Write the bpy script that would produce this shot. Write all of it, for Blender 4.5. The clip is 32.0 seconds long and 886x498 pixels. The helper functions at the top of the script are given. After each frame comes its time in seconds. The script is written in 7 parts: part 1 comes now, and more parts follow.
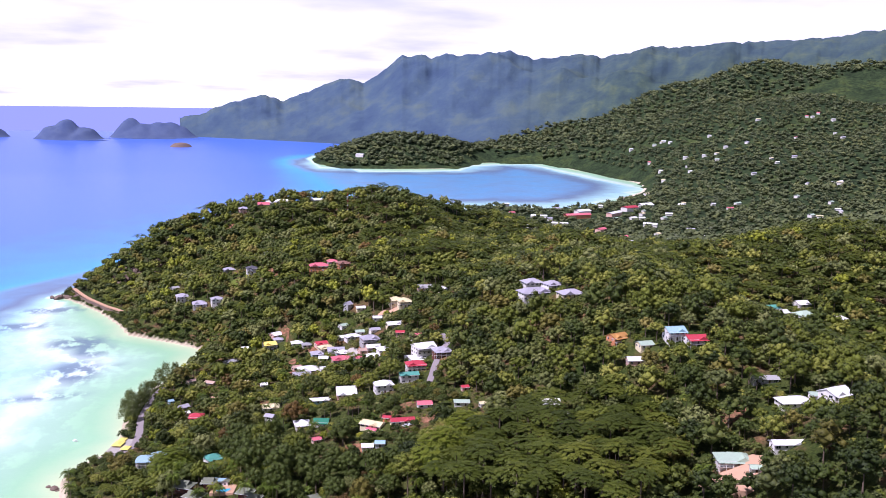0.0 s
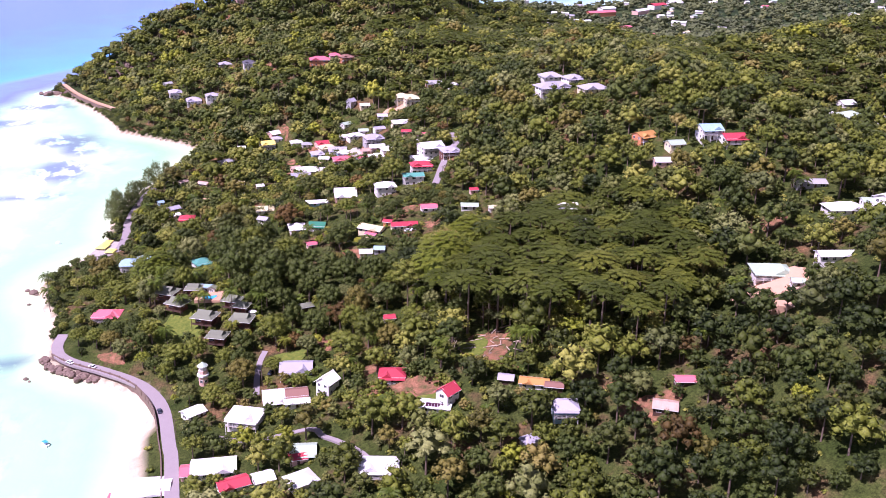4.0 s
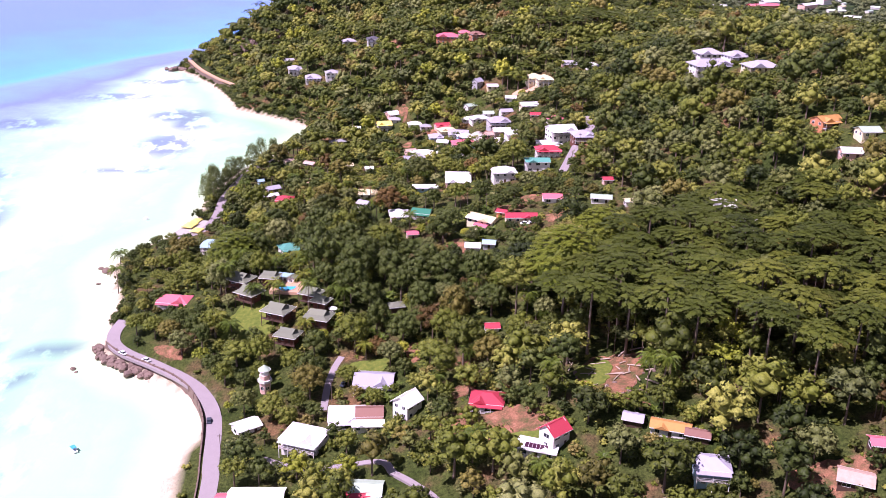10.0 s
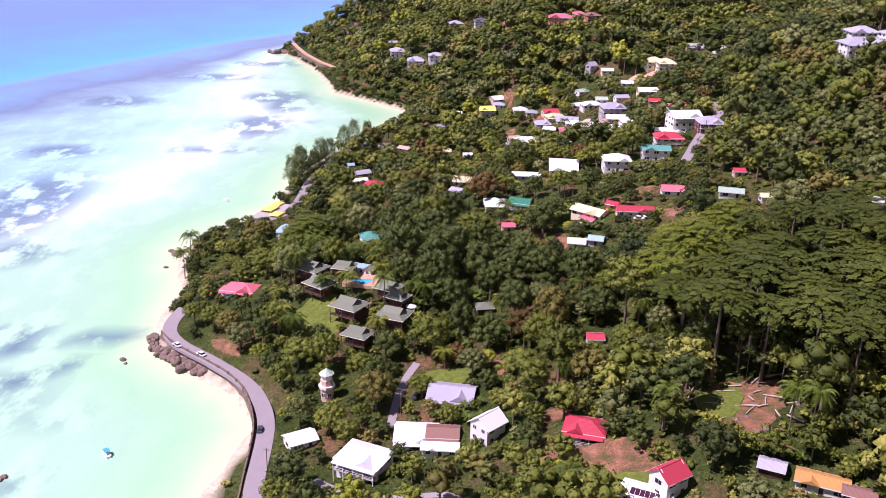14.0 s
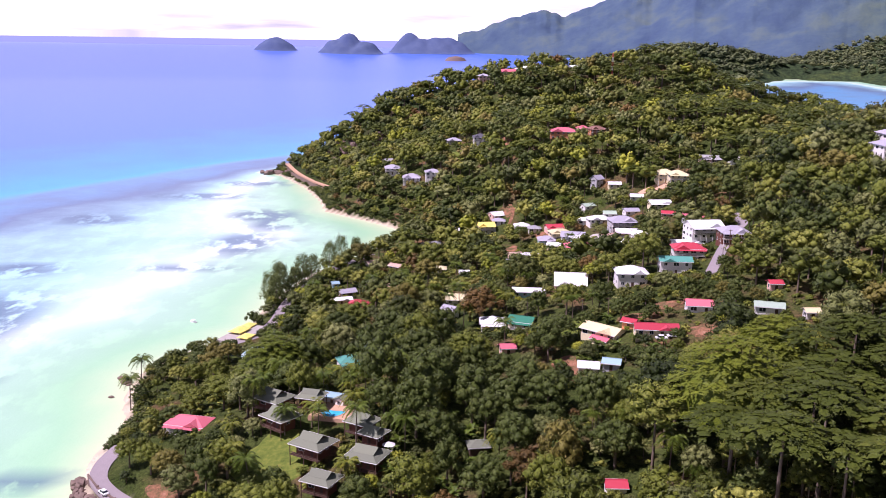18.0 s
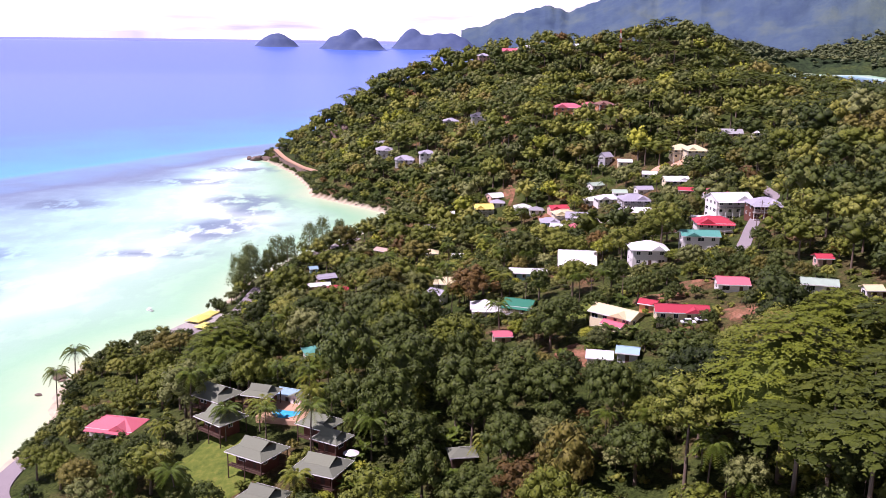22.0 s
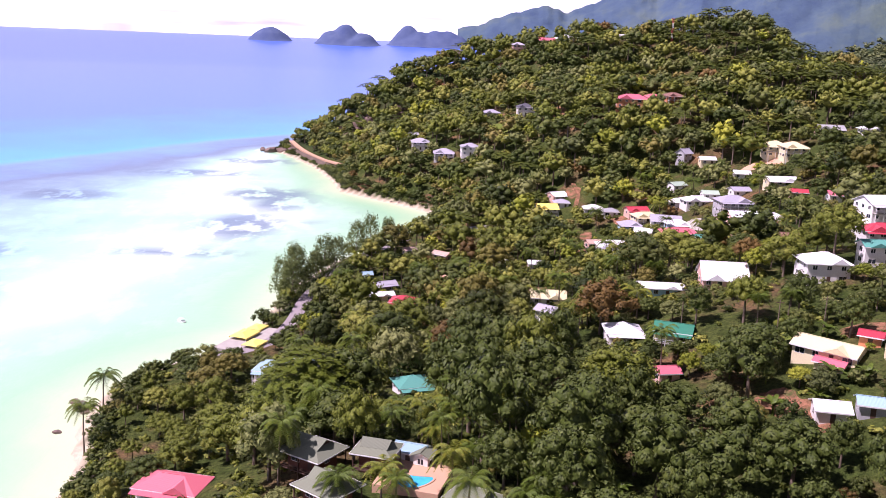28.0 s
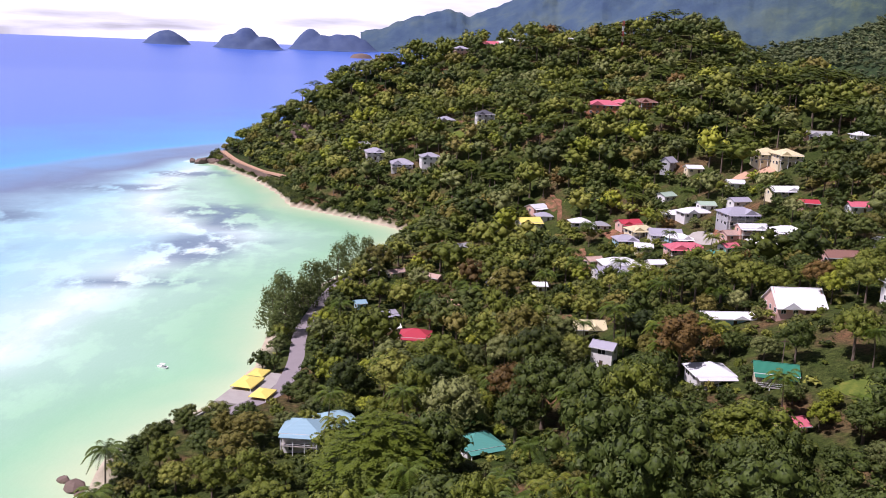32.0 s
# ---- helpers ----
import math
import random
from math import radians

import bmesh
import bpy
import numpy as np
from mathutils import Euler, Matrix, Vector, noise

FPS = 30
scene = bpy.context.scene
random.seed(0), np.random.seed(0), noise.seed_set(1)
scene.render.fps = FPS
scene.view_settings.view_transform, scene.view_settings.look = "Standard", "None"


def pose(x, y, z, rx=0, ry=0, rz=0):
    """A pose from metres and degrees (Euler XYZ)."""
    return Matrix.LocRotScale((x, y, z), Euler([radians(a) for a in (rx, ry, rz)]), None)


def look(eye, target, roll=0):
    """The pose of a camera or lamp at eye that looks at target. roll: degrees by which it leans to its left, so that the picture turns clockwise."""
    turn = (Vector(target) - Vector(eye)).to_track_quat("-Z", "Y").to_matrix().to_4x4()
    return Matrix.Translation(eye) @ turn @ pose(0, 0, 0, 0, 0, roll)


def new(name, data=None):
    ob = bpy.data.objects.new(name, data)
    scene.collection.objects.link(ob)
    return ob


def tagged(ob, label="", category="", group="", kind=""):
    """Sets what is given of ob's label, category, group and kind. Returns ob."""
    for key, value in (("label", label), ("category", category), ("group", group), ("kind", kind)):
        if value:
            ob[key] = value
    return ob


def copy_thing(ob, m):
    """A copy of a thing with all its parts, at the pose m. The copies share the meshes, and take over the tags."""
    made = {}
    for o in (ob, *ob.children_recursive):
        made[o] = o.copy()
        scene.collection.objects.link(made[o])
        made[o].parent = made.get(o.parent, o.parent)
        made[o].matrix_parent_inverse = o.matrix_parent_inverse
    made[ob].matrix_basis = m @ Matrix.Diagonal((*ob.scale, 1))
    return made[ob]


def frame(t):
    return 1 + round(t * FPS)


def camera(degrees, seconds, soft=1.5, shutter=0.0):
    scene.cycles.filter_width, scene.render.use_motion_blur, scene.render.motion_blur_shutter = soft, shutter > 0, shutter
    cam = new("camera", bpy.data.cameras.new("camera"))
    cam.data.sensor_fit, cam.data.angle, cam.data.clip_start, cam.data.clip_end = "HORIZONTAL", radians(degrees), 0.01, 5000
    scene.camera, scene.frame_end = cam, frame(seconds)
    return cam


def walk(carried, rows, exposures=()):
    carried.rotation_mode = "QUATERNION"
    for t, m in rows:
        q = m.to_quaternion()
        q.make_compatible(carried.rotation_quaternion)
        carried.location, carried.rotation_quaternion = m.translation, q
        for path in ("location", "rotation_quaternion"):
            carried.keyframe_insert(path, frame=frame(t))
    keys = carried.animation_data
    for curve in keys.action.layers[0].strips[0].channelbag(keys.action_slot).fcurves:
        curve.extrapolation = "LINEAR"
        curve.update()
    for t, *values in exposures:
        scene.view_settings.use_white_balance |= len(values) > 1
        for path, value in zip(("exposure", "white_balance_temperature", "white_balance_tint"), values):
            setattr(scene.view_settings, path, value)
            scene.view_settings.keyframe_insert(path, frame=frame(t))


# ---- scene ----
cam = camera(51.00, 32.0, soft=0.75)
PATH = [
    (0, pose(-57.63, -186.47, 231.11, 81.232, -0.811, -16.718)),
    (0.5, pose(-55.02, -180.14, 228.80, 81.212, -0.880, -16.575)),
    (1, pose(-52.33, -173.65, 226.40, 81.187, -0.944, -16.462)),
    (1.5, pose(-49.70, -167.40, 223.85, 78.801, -0.992, -16.308)),
    (2, pose(-46.93, -161.33, 221.50, 76.059, -1.041, -16.113)),
    (2.5, pose(-44.46, -155.64, 219.24, 73.516, -1.057, -15.963)),
    (3, pose(-42.03, -149.76, 216.90, 70.899, -1.103, -15.814)),
    (3.5, pose(-39.48, -143.52, 214.59, 69.364, -1.103, -15.695)),
    (5.5, pose(-29.84, -119.92, 204.67, 69.412, -1.106, -15.356)),
    (6, pose(-27.52, -113.90, 202.21, 69.416, -1.091, -15.264)),
    (6.5, pose(-25.22, -108.06, 199.71, 69.414, -1.096, -15.039)),
    (7, pose(-22.97, -102.16, 197.12, 69.400, -1.103, -14.043)),
    (7.5, pose(-20.75, -96.46, 194.49, 69.408, -1.128, -12.637)),
    (8, pose(-18.40, -90.59, 191.90, 69.393, -1.132, -11.584)),
    (8.5, pose(-16.18, -84.99, 189.30, 69.384, -1.119, -11.101)),
    (9, pose(-14.32, -78.95, 186.71, 69.360, -1.125, -10.421)),
    (9.5, pose(-12.56, -73.29, 184.15, 69.320, -1.127, -8.341)),
    (10, pose(-10.80, -67.36, 181.55, 69.264, -1.145, -6.701)),
    (10.5, pose(-9.27, -61.49, 179.02, 69.241, -1.165, -5.190)),
    (11, pose(-7.73, -55.54, 176.40, 69.198, -1.171, -3.384)),
    (11.5, pose(-6.45, -49.58, 173.76, 69.159, -1.138, -2.203)),
    (12, pose(-5.15, -43.52, 171.15, 69.099, -1.135, -0.896)),
    (12.5, pose(-4.10, -37.76, 168.56, 69.069, -1.110, 0.057)),
    (13, pose(-3.00, -31.77, 166.06, 69.029, -1.077, 0.220)),
    (13.5, pose(-2.10, -25.81, 163.54, 69.006, -1.030, 0.253)),
    (15.5, pose(0.00, 0.00, 153.19, 71.559, -1.062, 0.349)),
    (16, pose(1.27, 6.15, 150.65, 74.263, -0.972, 0.414)),
    (16.5, pose(2.25, 12.23, 147.98, 76.781, -0.916, 0.451)),
    (17, pose(2.95, 18.25, 145.18, 77.087, -0.864, 0.455)),
    (17.5, pose(3.67, 24.42, 142.51, 77.073, -0.874, 0.483)),
    (18, pose(4.53, 30.76, 139.86, 77.087, -0.889, 0.555)),
    (18.5, pose(5.32, 36.97, 137.27, 77.089, -0.853, 0.574)),
    (19, pose(6.21, 43.29, 134.62, 77.084, -0.808, 0.613)),
    (19.5, pose(7.00, 49.58, 131.93, 77.087, -0.781, 0.654)),
    (20, pose(7.81, 56.03, 129.29, 77.081, -0.783, 0.685)),
    (20.5, pose(8.61, 62.35, 126.66, 77.084, -0.788, 0.724)),
    (21, pose(9.48, 68.68, 124.00, 77.075, -0.779, 0.766)),
    (21.5, pose(10.34, 75.10, 121.36, 77.078, -0.760, 0.779)),
    (22, pose(11.26, 81.38, 118.65, 77.107, -0.768, 0.830)),
    (22.5, pose(12.09, 87.71, 115.95, 77.115, -0.768, 0.875)),
    (23, pose(12.78, 94.13, 113.26, 77.147, -0.965, 0.917)),
    (23.5, pose(12.06, 100.27, 110.57, 77.160, -1.320, 0.984)),
    (24, pose(9.65, 105.86, 108.40, 77.096, -1.648, 1.033)),
    (24.5, pose(5.99, 111.03, 107.18, 77.050, -1.753, 1.060)),
    (25, pose(1.55, 116.23, 106.55, 77.046, -1.799, 1.099)),
    (25.5, pose(-3.10, 120.91, 106.30, 77.043, -1.824, 1.099)),
    (26, pose(-8.40, 126.09, 106.15, 77.038, -1.796, 1.082)),
    (26.5, pose(-13.47, 130.98, 105.88, 77.031, -1.825, 1.027)),
    (28.5, pose(-33.27, 147.85, 104.92, 77.229, -2.208, -0.824)),
    (29, pose(-37.96, 152.40, 104.84, 77.265, -2.170, -1.982)),
    (29.5, pose(-42.61, 156.77, 104.68, 77.273, -2.168, -2.449)),
    (30, pose(-47.43, 161.42, 104.50, 77.326, -2.177, -2.513)),
    (30.5, pose(-52.22, 165.94, 104.29, 77.402, -2.199, -2.828)),
    (31, pose(-56.93, 170.86, 104.19, 77.478, -2.142, -4.232)),
    (31.5, pose(-61.50, 175.53, 104.06, 77.544, -2.116, -5.618)),
    (32, pose(-66.23, 180.64, 103.75, 77.605, -2.149, -6.202)),
]
walk(cam, PATH, [(0, 0.28, 5650, 38), (2, 0.42, 5620, 46), (3, 0.55, 5720, 56), (5.5, 0.79, 5720, 54), (9, 0.79, 5850, 55), (13, 0.47, 5900, 49), (20, 0.37, 5950, 46), (26, 0.57, 6080, 47), (29, 0.48, 6020, 46), (32, 0.10, 5920, 34)])

# ---- daylight: high sun, broken white cloud, far sea under the horizon ----
SUN_EL, SUN_AZ = 58.0, -112.0          # degrees above the horizon; from north (+y) towards the east (+x)
world = bpy.data.worlds.new("sky")
scene.world = world
world.use_nodes = True
wn, wl = world.node_tree.nodes, world.node_tree.links
wn.clear()
w_out = wn.new("ShaderNodeOutputWorld")
w_bg = wn.new("ShaderNodeBackground")
w_sky = wn.new("ShaderNodeTexSky")
w_sky.sky_type, w_sky.sun_disc = "NISHITA", False
w_sky.sun_elevation, w_sky.sun_rotation = radians(SUN_EL), radians(SUN_AZ)
w_sky.air_density, w_sky.dust_density = 1.0, 1.5
w_bg.inputs["Strength"].default_value = 0.05
w_co = wn.new("ShaderNodeTexCoord")
w_sep = wn.new("ShaderNodeSeparateXYZ")
wl.new(w_co.outputs["Generated"], w_sep.inputs[0])


def wmath(op, a, b=None, clamp=False):
    n = wn.new("ShaderNodeMath")
    n.operation, n.use_clamp = op, clamp
    for i, v in enumerate((a, b)):
        if v is None:
            continue
        if isinstance(v, (int, float)):
            n.inputs[i].default_value = v
        else:
            wl.new(v, n.inputs[i])
    return n.outputs[0]


# cloud deck: noise on a flat layer overhead
w_lift = wmath("ADD", wmath("MAXIMUM", w_sep.outputs["Z"], 0.0), 0.10)
w_flat = wn.new("ShaderNodeCombineXYZ")
wl.new(wmath("DIVIDE", w_sep.outputs["X"], w_lift), w_flat.inputs[0])
wl.new(wmath("DIVIDE", w_sep.outputs["Y"], w_lift), w_flat.inputs[1])
w_noise = wn.new("ShaderNodeTexNoise")
w_noise.inputs["Scale"].default_value, w_noise.inputs["Detail"].default_value, w_noise.inputs["Roughness"].default_value = 0.5, 6.0, 0.5
wl.new(w_flat.outputs[0], w_noise.inputs["Vector"])
w_ramp = wn.new("ShaderNodeValToRGB")
w_ramp.color_ramp.elements[0].position, w_ramp.color_ramp.elements[1].position = 0.20, 0.48
wl.new(w_noise.outputs["Fac"], w_ramp.inputs[0])
w_cloud = wn.new("ShaderNodeMix")
w_cloud.data_type = "RGBA"
wl.new(w_ramp.outputs["Color"], w_cloud.inputs["Factor"])
wl.new(w_sky.outputs["Color"], w_cloud.inputs[6])
w_haze = wn.new("ShaderNodeMix")                # cloud is brightest low over the horizon
w_haze.data_type = "RGBA"
wl.new(wmath("MULTIPLY", wmath("ABSOLUTE", w_sep.outputs["Z"]), 2.2, True), w_haze.inputs["Factor"])
w_haze.inputs[6].default_value, w_haze.inputs[7].default_value = (21.0, 21.2, 21.6, 1), (2.0, 2.4, 3.4, 1)
wl.new(w_haze.outputs[2], w_cloud.inputs[7])
w_below = wn.new("ShaderNodeMix")
w_below.data_type = "RGBA"
wl.new(wmath("LESS_THAN", w_sep.outputs["Z"], -0.0058), w_below.inputs["Factor"])
wl.new(w_cloud.outputs[2], w_below.inputs[6])
w_below.inputs[7].default_value = (6.2, 7.2, 17.5, 1)     # the far sea
wl.new(w_below.outputs[2], w_bg.inputs["Color"])
wl.new(w_bg.outputs[0], w_out.inputs[0])

sun = new("sun", bpy.data.lights.new("sun", "SUN"))
sun.data.energy, sun.data.angle, sun.data.color = 5.0, radians(0.6), (1.0, 0.955, 0.88)
sa, se = radians(SUN_AZ), radians(SUN_EL)
sun.matrix_world = look((400 * math.sin(sa) * math.cos(se), 400 * math.cos(sa) * math.cos(se), 400 * math.sin(se)), (0, 0, 0))
scene.view_settings.exposure = 0.0

# ---- materials ----
def mat(name, rough=0.6, metal=0.0, spec=0.4):
    m = bpy.data.materials.new(name)
    m.use_nodes = True
    b = m.node_tree.nodes["Principled BSDF"]
    b.inputs["Roughness"].default_value, b.inputs["Metallic"].default_value = rough, metal
    b.inputs["Specular IOR Level"].default_value = spec
    return m, m.node_tree.nodes, m.node_tree.links, b


def node(nt, kind, **inputs):
    n = nt.new(kind)
    for k, v in inputs.items():
        n.inputs[k].default_value = v
    return n


def ramp(nt, links, fac, stops):
    r = nt.new("ShaderNodeValToRGB")
    e = r.color_ramp.elements
    while len(e) < len(stops):
        e.new(0.5)
    for el, (p, c) in zip(e, stops):
        el.position, el.color = p, (*c, 1)
    links.new(fac, r.inputs[0])
    return r.outputs["Color"]


def mixc(nt, links, fac, a, b, mode="MIX"):
    n = nt.new("ShaderNodeMix")
    n.data_type, n.blend_type = "RGBA", mode
    for sock, v in ((n.inputs[0], fac), (n.inputs[6], a), (n.inputs[7], b)):
        if isinstance(v, (int, float)):
            sock.default_value = v
        elif isinstance(v, tuple):
            sock.default_value = (*v, 1)
        else:
            links.new(v, sock)
    return n.outputs[2]


def noise_fac(nt, links, scale, detail=4.0, rough=0.55, coord="Object"):
    tc = nt.new("ShaderNodeTexCoord")
    n = node(nt, "ShaderNodeTexNoise", Scale=scale, Detail=detail, Roughness=rough)
    links.new(tc.outputs[coord], n.inputs["Vector"])
    return n.outputs["Fac"]


def bump(nt, links, bsdf, height, strength, distance):
    b = node(nt, "ShaderNodeBump", Strength=strength, Distance=distance)
    links.new(height, b.inputs["Height"])
    links.new(b.outputs[0], bsdf.inputs["Normal"])


def painted(name, colour, rough=0.6, stain=0.25, grime=(0.25, 0.2, 0.15)):
    """Plaster, paint or stone: fine grain and large blotches of weather."""
    m, nt, lk, b = mat(name, rough)
    big = ramp(nt, lk, noise_fac(nt, lk, 0.35, 5.0), [(0.40, (0, 0, 0)), (0.75, (1, 1, 1))])
    f = nt.new("ShaderNodeMath")
    f.operation = "MULTIPLY"
    lk.new(big, f.inputs[0])
    f.inputs[1].default_value = stain
    c = mixc(nt, lk, f.outputs[0], colour, tuple(x * g * 2 for x, g in zip(colour, grime)))
    fine = ramp(nt, lk, noise_fac(nt, lk, 6.0, 3.0), [(0.3, (0.86, 0.86, 0.86)), (0.7, (1.05, 1.05, 1.05))])
    lk.new(mixc(nt, lk, 1.0, c, fine, "MULTIPLY"), b.inputs["Base Color"])
    bump(nt, lk, b, noise_fac(nt, lk, 4.0, 4.0), 0.25, 0.03)
    return m


def sheet_roof(name, colour, rough=0.45, rust=0.15):
    """Ribbed, painted sheet metal with faded and rusty streaks."""
    m, nt, lk, b = mat(name, rough, 0.0, 0.35)
    tc = nt.new("ShaderNodeTexCoord")
    wv = node(nt, "ShaderNodeTexWave", Scale=1.3, Distortion=0.0)
    wv.bands_direction = "X"
    lk.new(tc.outputs["Object"], wv.inputs["Vector"])
    big = ramp(nt, lk, noise_fac(nt, lk, 0.45, 6.0, 0.65), [(0.42, (0, 0, 0)), (0.8, (1, 1, 1))])
    f = nt.new("ShaderNodeMath")
    f.operation = "MULTIPLY"
    lk.new(big, f.inputs[0])
    f.inputs[1].default_value = rust
    c = mixc(nt, lk, f.outputs[0], colour, tuple(0.5 * x + 0.5 * y for x, y in zip(colour, (0.22, 0.12, 0.07))))
    obi = nt.new("ShaderNodeObjectInfo")
    vary = ramp(nt, lk, obi.outputs["Random"], [(0.0, (0.88, 0.88, 0.9)), (1.0, (1.04, 1.04, 1.02))])
    c = mixc(nt, lk, 1.0, c, vary, "MULTIPLY")
    rib = ramp(nt, lk, wv.outputs["Fac"], [(0.0, (0.9, 0.9, 0.9)), (0.35, (1, 1, 1))])
    lk.new(mixc(nt, lk, 1.0, c, rib, "MULTIPLY"), b.inputs["Base Color"])
    bump(nt, lk, b, wv.outputs["Fac"], 0.5, 0.04)
    return m


def leafy(name, dark, mid, light, gloss=0.55):
    """Foliage: colour differs from tree to tree (tint) and from clump to clump, with leaf shade and highlights painted
    in.
    """
    m, nt, lk, b = mat(name, gloss, 0.0, 0.22)
    at = nt.new("ShaderNodeAttribute")
    at.attribute_name = "tint"
    geo = nt.new("ShaderNodeNewGeometry")
    s = nt.new("ShaderNodeMath")
    s.operation = "MULTIPLY_ADD"
    lk.new(geo.outputs["Random Per Island"], s.inputs[0])
    s.inputs[1].default_value = 0.24
    oi = nt.new("ShaderNodeObjectInfo")
    a2 = nt.new("ShaderNodeMath")
    a2.operation = "MULTIPLY_ADD"
    lk.new(at.outputs["Fac"], a2.inputs[0])
    a2.inputs[1].default_value = 0.70
    a2.inputs[2].default_value = 0.0
    lk.new(a2.outputs[0], s.inputs[2])
    c = ramp(nt, lk, s.outputs[0], [(0.05, dark), (0.5, mid), (0.95, light)])
    # a few trees run to brown and olive
    n = ramp(nt, lk, noise_fac(nt, lk, 0.035, 3.0), [(0.60, (0, 0, 0)), (0.78, (0.28, 0.28, 0.28))])
    c = mixc(nt, lk, n, c, tuple(0.45 * x + 0.55 * y for x, y in zip(mid, (0.085, 0.062, 0.022))))
    # shade of leaf gaps and bright flecks put into the colour as noise
    leaf_gap_shade = ramp(nt, lk, noise_fac(nt, lk, 2.8, 4.0, 0.75), [(0.34, (0.76, 0.75, 0.56)), (0.64, (1.88, 1.70, 1.25))])
    lk.new(mixc(nt, lk, 1.0, c, leaf_gap_shade, "MULTIPLY"), b.inputs["Base Color"])
    bump(nt, lk, b, noise_fac(nt, lk, 2.2, 4.0, 0.75), 0.5, 0.40)
    return m


M = {}
# darkest and palest tones here stand in for shade and highlights on leaves
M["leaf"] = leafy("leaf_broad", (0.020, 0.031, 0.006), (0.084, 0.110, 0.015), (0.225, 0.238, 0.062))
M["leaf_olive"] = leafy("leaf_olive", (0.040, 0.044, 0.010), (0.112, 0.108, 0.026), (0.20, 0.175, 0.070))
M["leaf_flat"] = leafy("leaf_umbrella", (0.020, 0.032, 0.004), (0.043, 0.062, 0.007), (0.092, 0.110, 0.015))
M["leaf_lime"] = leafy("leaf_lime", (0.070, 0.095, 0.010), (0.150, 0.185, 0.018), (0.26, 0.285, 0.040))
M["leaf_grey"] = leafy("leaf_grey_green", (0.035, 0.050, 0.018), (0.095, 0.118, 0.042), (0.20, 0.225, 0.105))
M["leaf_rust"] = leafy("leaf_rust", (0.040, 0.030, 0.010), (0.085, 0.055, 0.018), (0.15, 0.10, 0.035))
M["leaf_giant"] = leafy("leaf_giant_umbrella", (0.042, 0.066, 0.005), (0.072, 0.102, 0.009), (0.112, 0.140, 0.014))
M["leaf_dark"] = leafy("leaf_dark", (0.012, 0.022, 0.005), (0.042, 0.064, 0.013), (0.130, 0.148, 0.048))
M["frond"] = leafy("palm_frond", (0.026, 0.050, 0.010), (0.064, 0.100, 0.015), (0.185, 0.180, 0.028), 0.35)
# paler, greyer greens: haze of distance mixed into the leaf colour
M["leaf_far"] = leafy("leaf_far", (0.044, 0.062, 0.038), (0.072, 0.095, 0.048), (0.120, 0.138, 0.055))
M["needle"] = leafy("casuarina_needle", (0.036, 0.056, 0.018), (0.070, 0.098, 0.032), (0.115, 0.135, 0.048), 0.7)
M["bark"] = painted("bark", (0.17, 0.13, 0.095), 0.85, 0.5)
M["log"] = painted("pale_log", (0.46, 0.37, 0.29), 0.85, 0.4)
M["white"] = painted("wall_white", (0.78, 0.76, 0.72), 0.65, 0.18, (0.42, 0.38, 0.33))
M["cream"] = painted("wall_cream", (0.78, 0.68, 0.44), 0.65, 0.18, (0.42, 0.38, 0.33))
M["pink"] = painted("wall_pink", (0.72, 0.46, 0.38), 0.65, 0.2, (0.42, 0.38, 0.33))
M["orange_wall"] = painted("wall_orange", (0.62, 0.25, 0.12), 0.65, 0.2, (0.42, 0.38, 0.33))
M["bluewall"] = painted("wall_blue", (0.38, 0.62, 0.72), 0.65, 0.2, (0.42, 0.38, 0.33))
M["greywall"] = painted("wall_grey", (0.42, 0.42, 0.43), 0.7, 0.25, (0.42, 0.38, 0.33))
M["wood_red"] = painted("wall_red_timber", (0.16, 0.055, 0.035), 0.7, 0.4)
M["concrete"] = painted("concrete", (0.42, 0.39, 0.35), 0.85, 0.4, (0.35, 0.32, 0.3))
m_, nt_, lk_, b_ = mat("laterite", 0.95, 0.0, 0.1)
dirt = ramp(nt_, lk_, noise_fac(nt_, lk_, 0.28, 7.0, 0.68), [(0.36, (0.10, 0.105, 0.035)), (0.47, (0.20, 0.115, 0.06)), (0.58, (0.32, 0.15, 0.085)), (0.72, (0.40, 0.235, 0.15))])
dirt = mixc(nt_, lk_, 1.0, dirt, ramp(nt_, lk_, noise_fac(nt_, lk_, 2.5, 5.0, 0.75), [(0.32, (0.5, 0.5, 0.5)), (0.66, (1.25, 1.25, 1.25))]), "MULTIPLY")
lk_.new(dirt, b_.inputs["Base Color"])
bump(nt_, lk_, b_, noise_fac(nt_, lk_, 0.9, 7.0, 0.7), 0.9, 0.6)
M["laterite"] = m_
M["terrace"] = painted("terrace_tile", (0.55, 0.34, 0.22), 0.7, 0.25, (0.42, 0.38, 0.33))
M["r_white"] = sheet_roof("roof_white", (0.80, 0.80, 0.80), 0.4, 0.10)
M["r_lilac"] = sheet_roof("roof_lilac_grey", (0.40, 0.385, 0.445), 0.45, 0.12)
M["r_grey"] = sheet_roof("roof_grey", (0.36, 0.36, 0.37), 0.5, 0.2)
M["r_dark"] = sheet_roof("roof_dark_grey", (0.10, 0.10, 0.12), 0.5, 0.15)
M["r_red"] = sheet_roof("roof_red", (0.50, 0.055, 0.080), 0.45, 0.12)
M["r_pink"] = sheet_roof("roof_faded_red", (0.66, 0.16, 0.20), 0.5, 0.15)
M["r_green"] = sheet_roof("roof_green", (0.03, 0.20, 0.125), 0.45, 0.12)
M["r_teal"] = sheet_roof("roof_teal", (0.09, 0.32, 0.26), 0.45, 0.12)
M["r_pale"] = sheet_roof("roof_pale_green", (0.40, 0.52, 0.40), 0.5, 0.2)
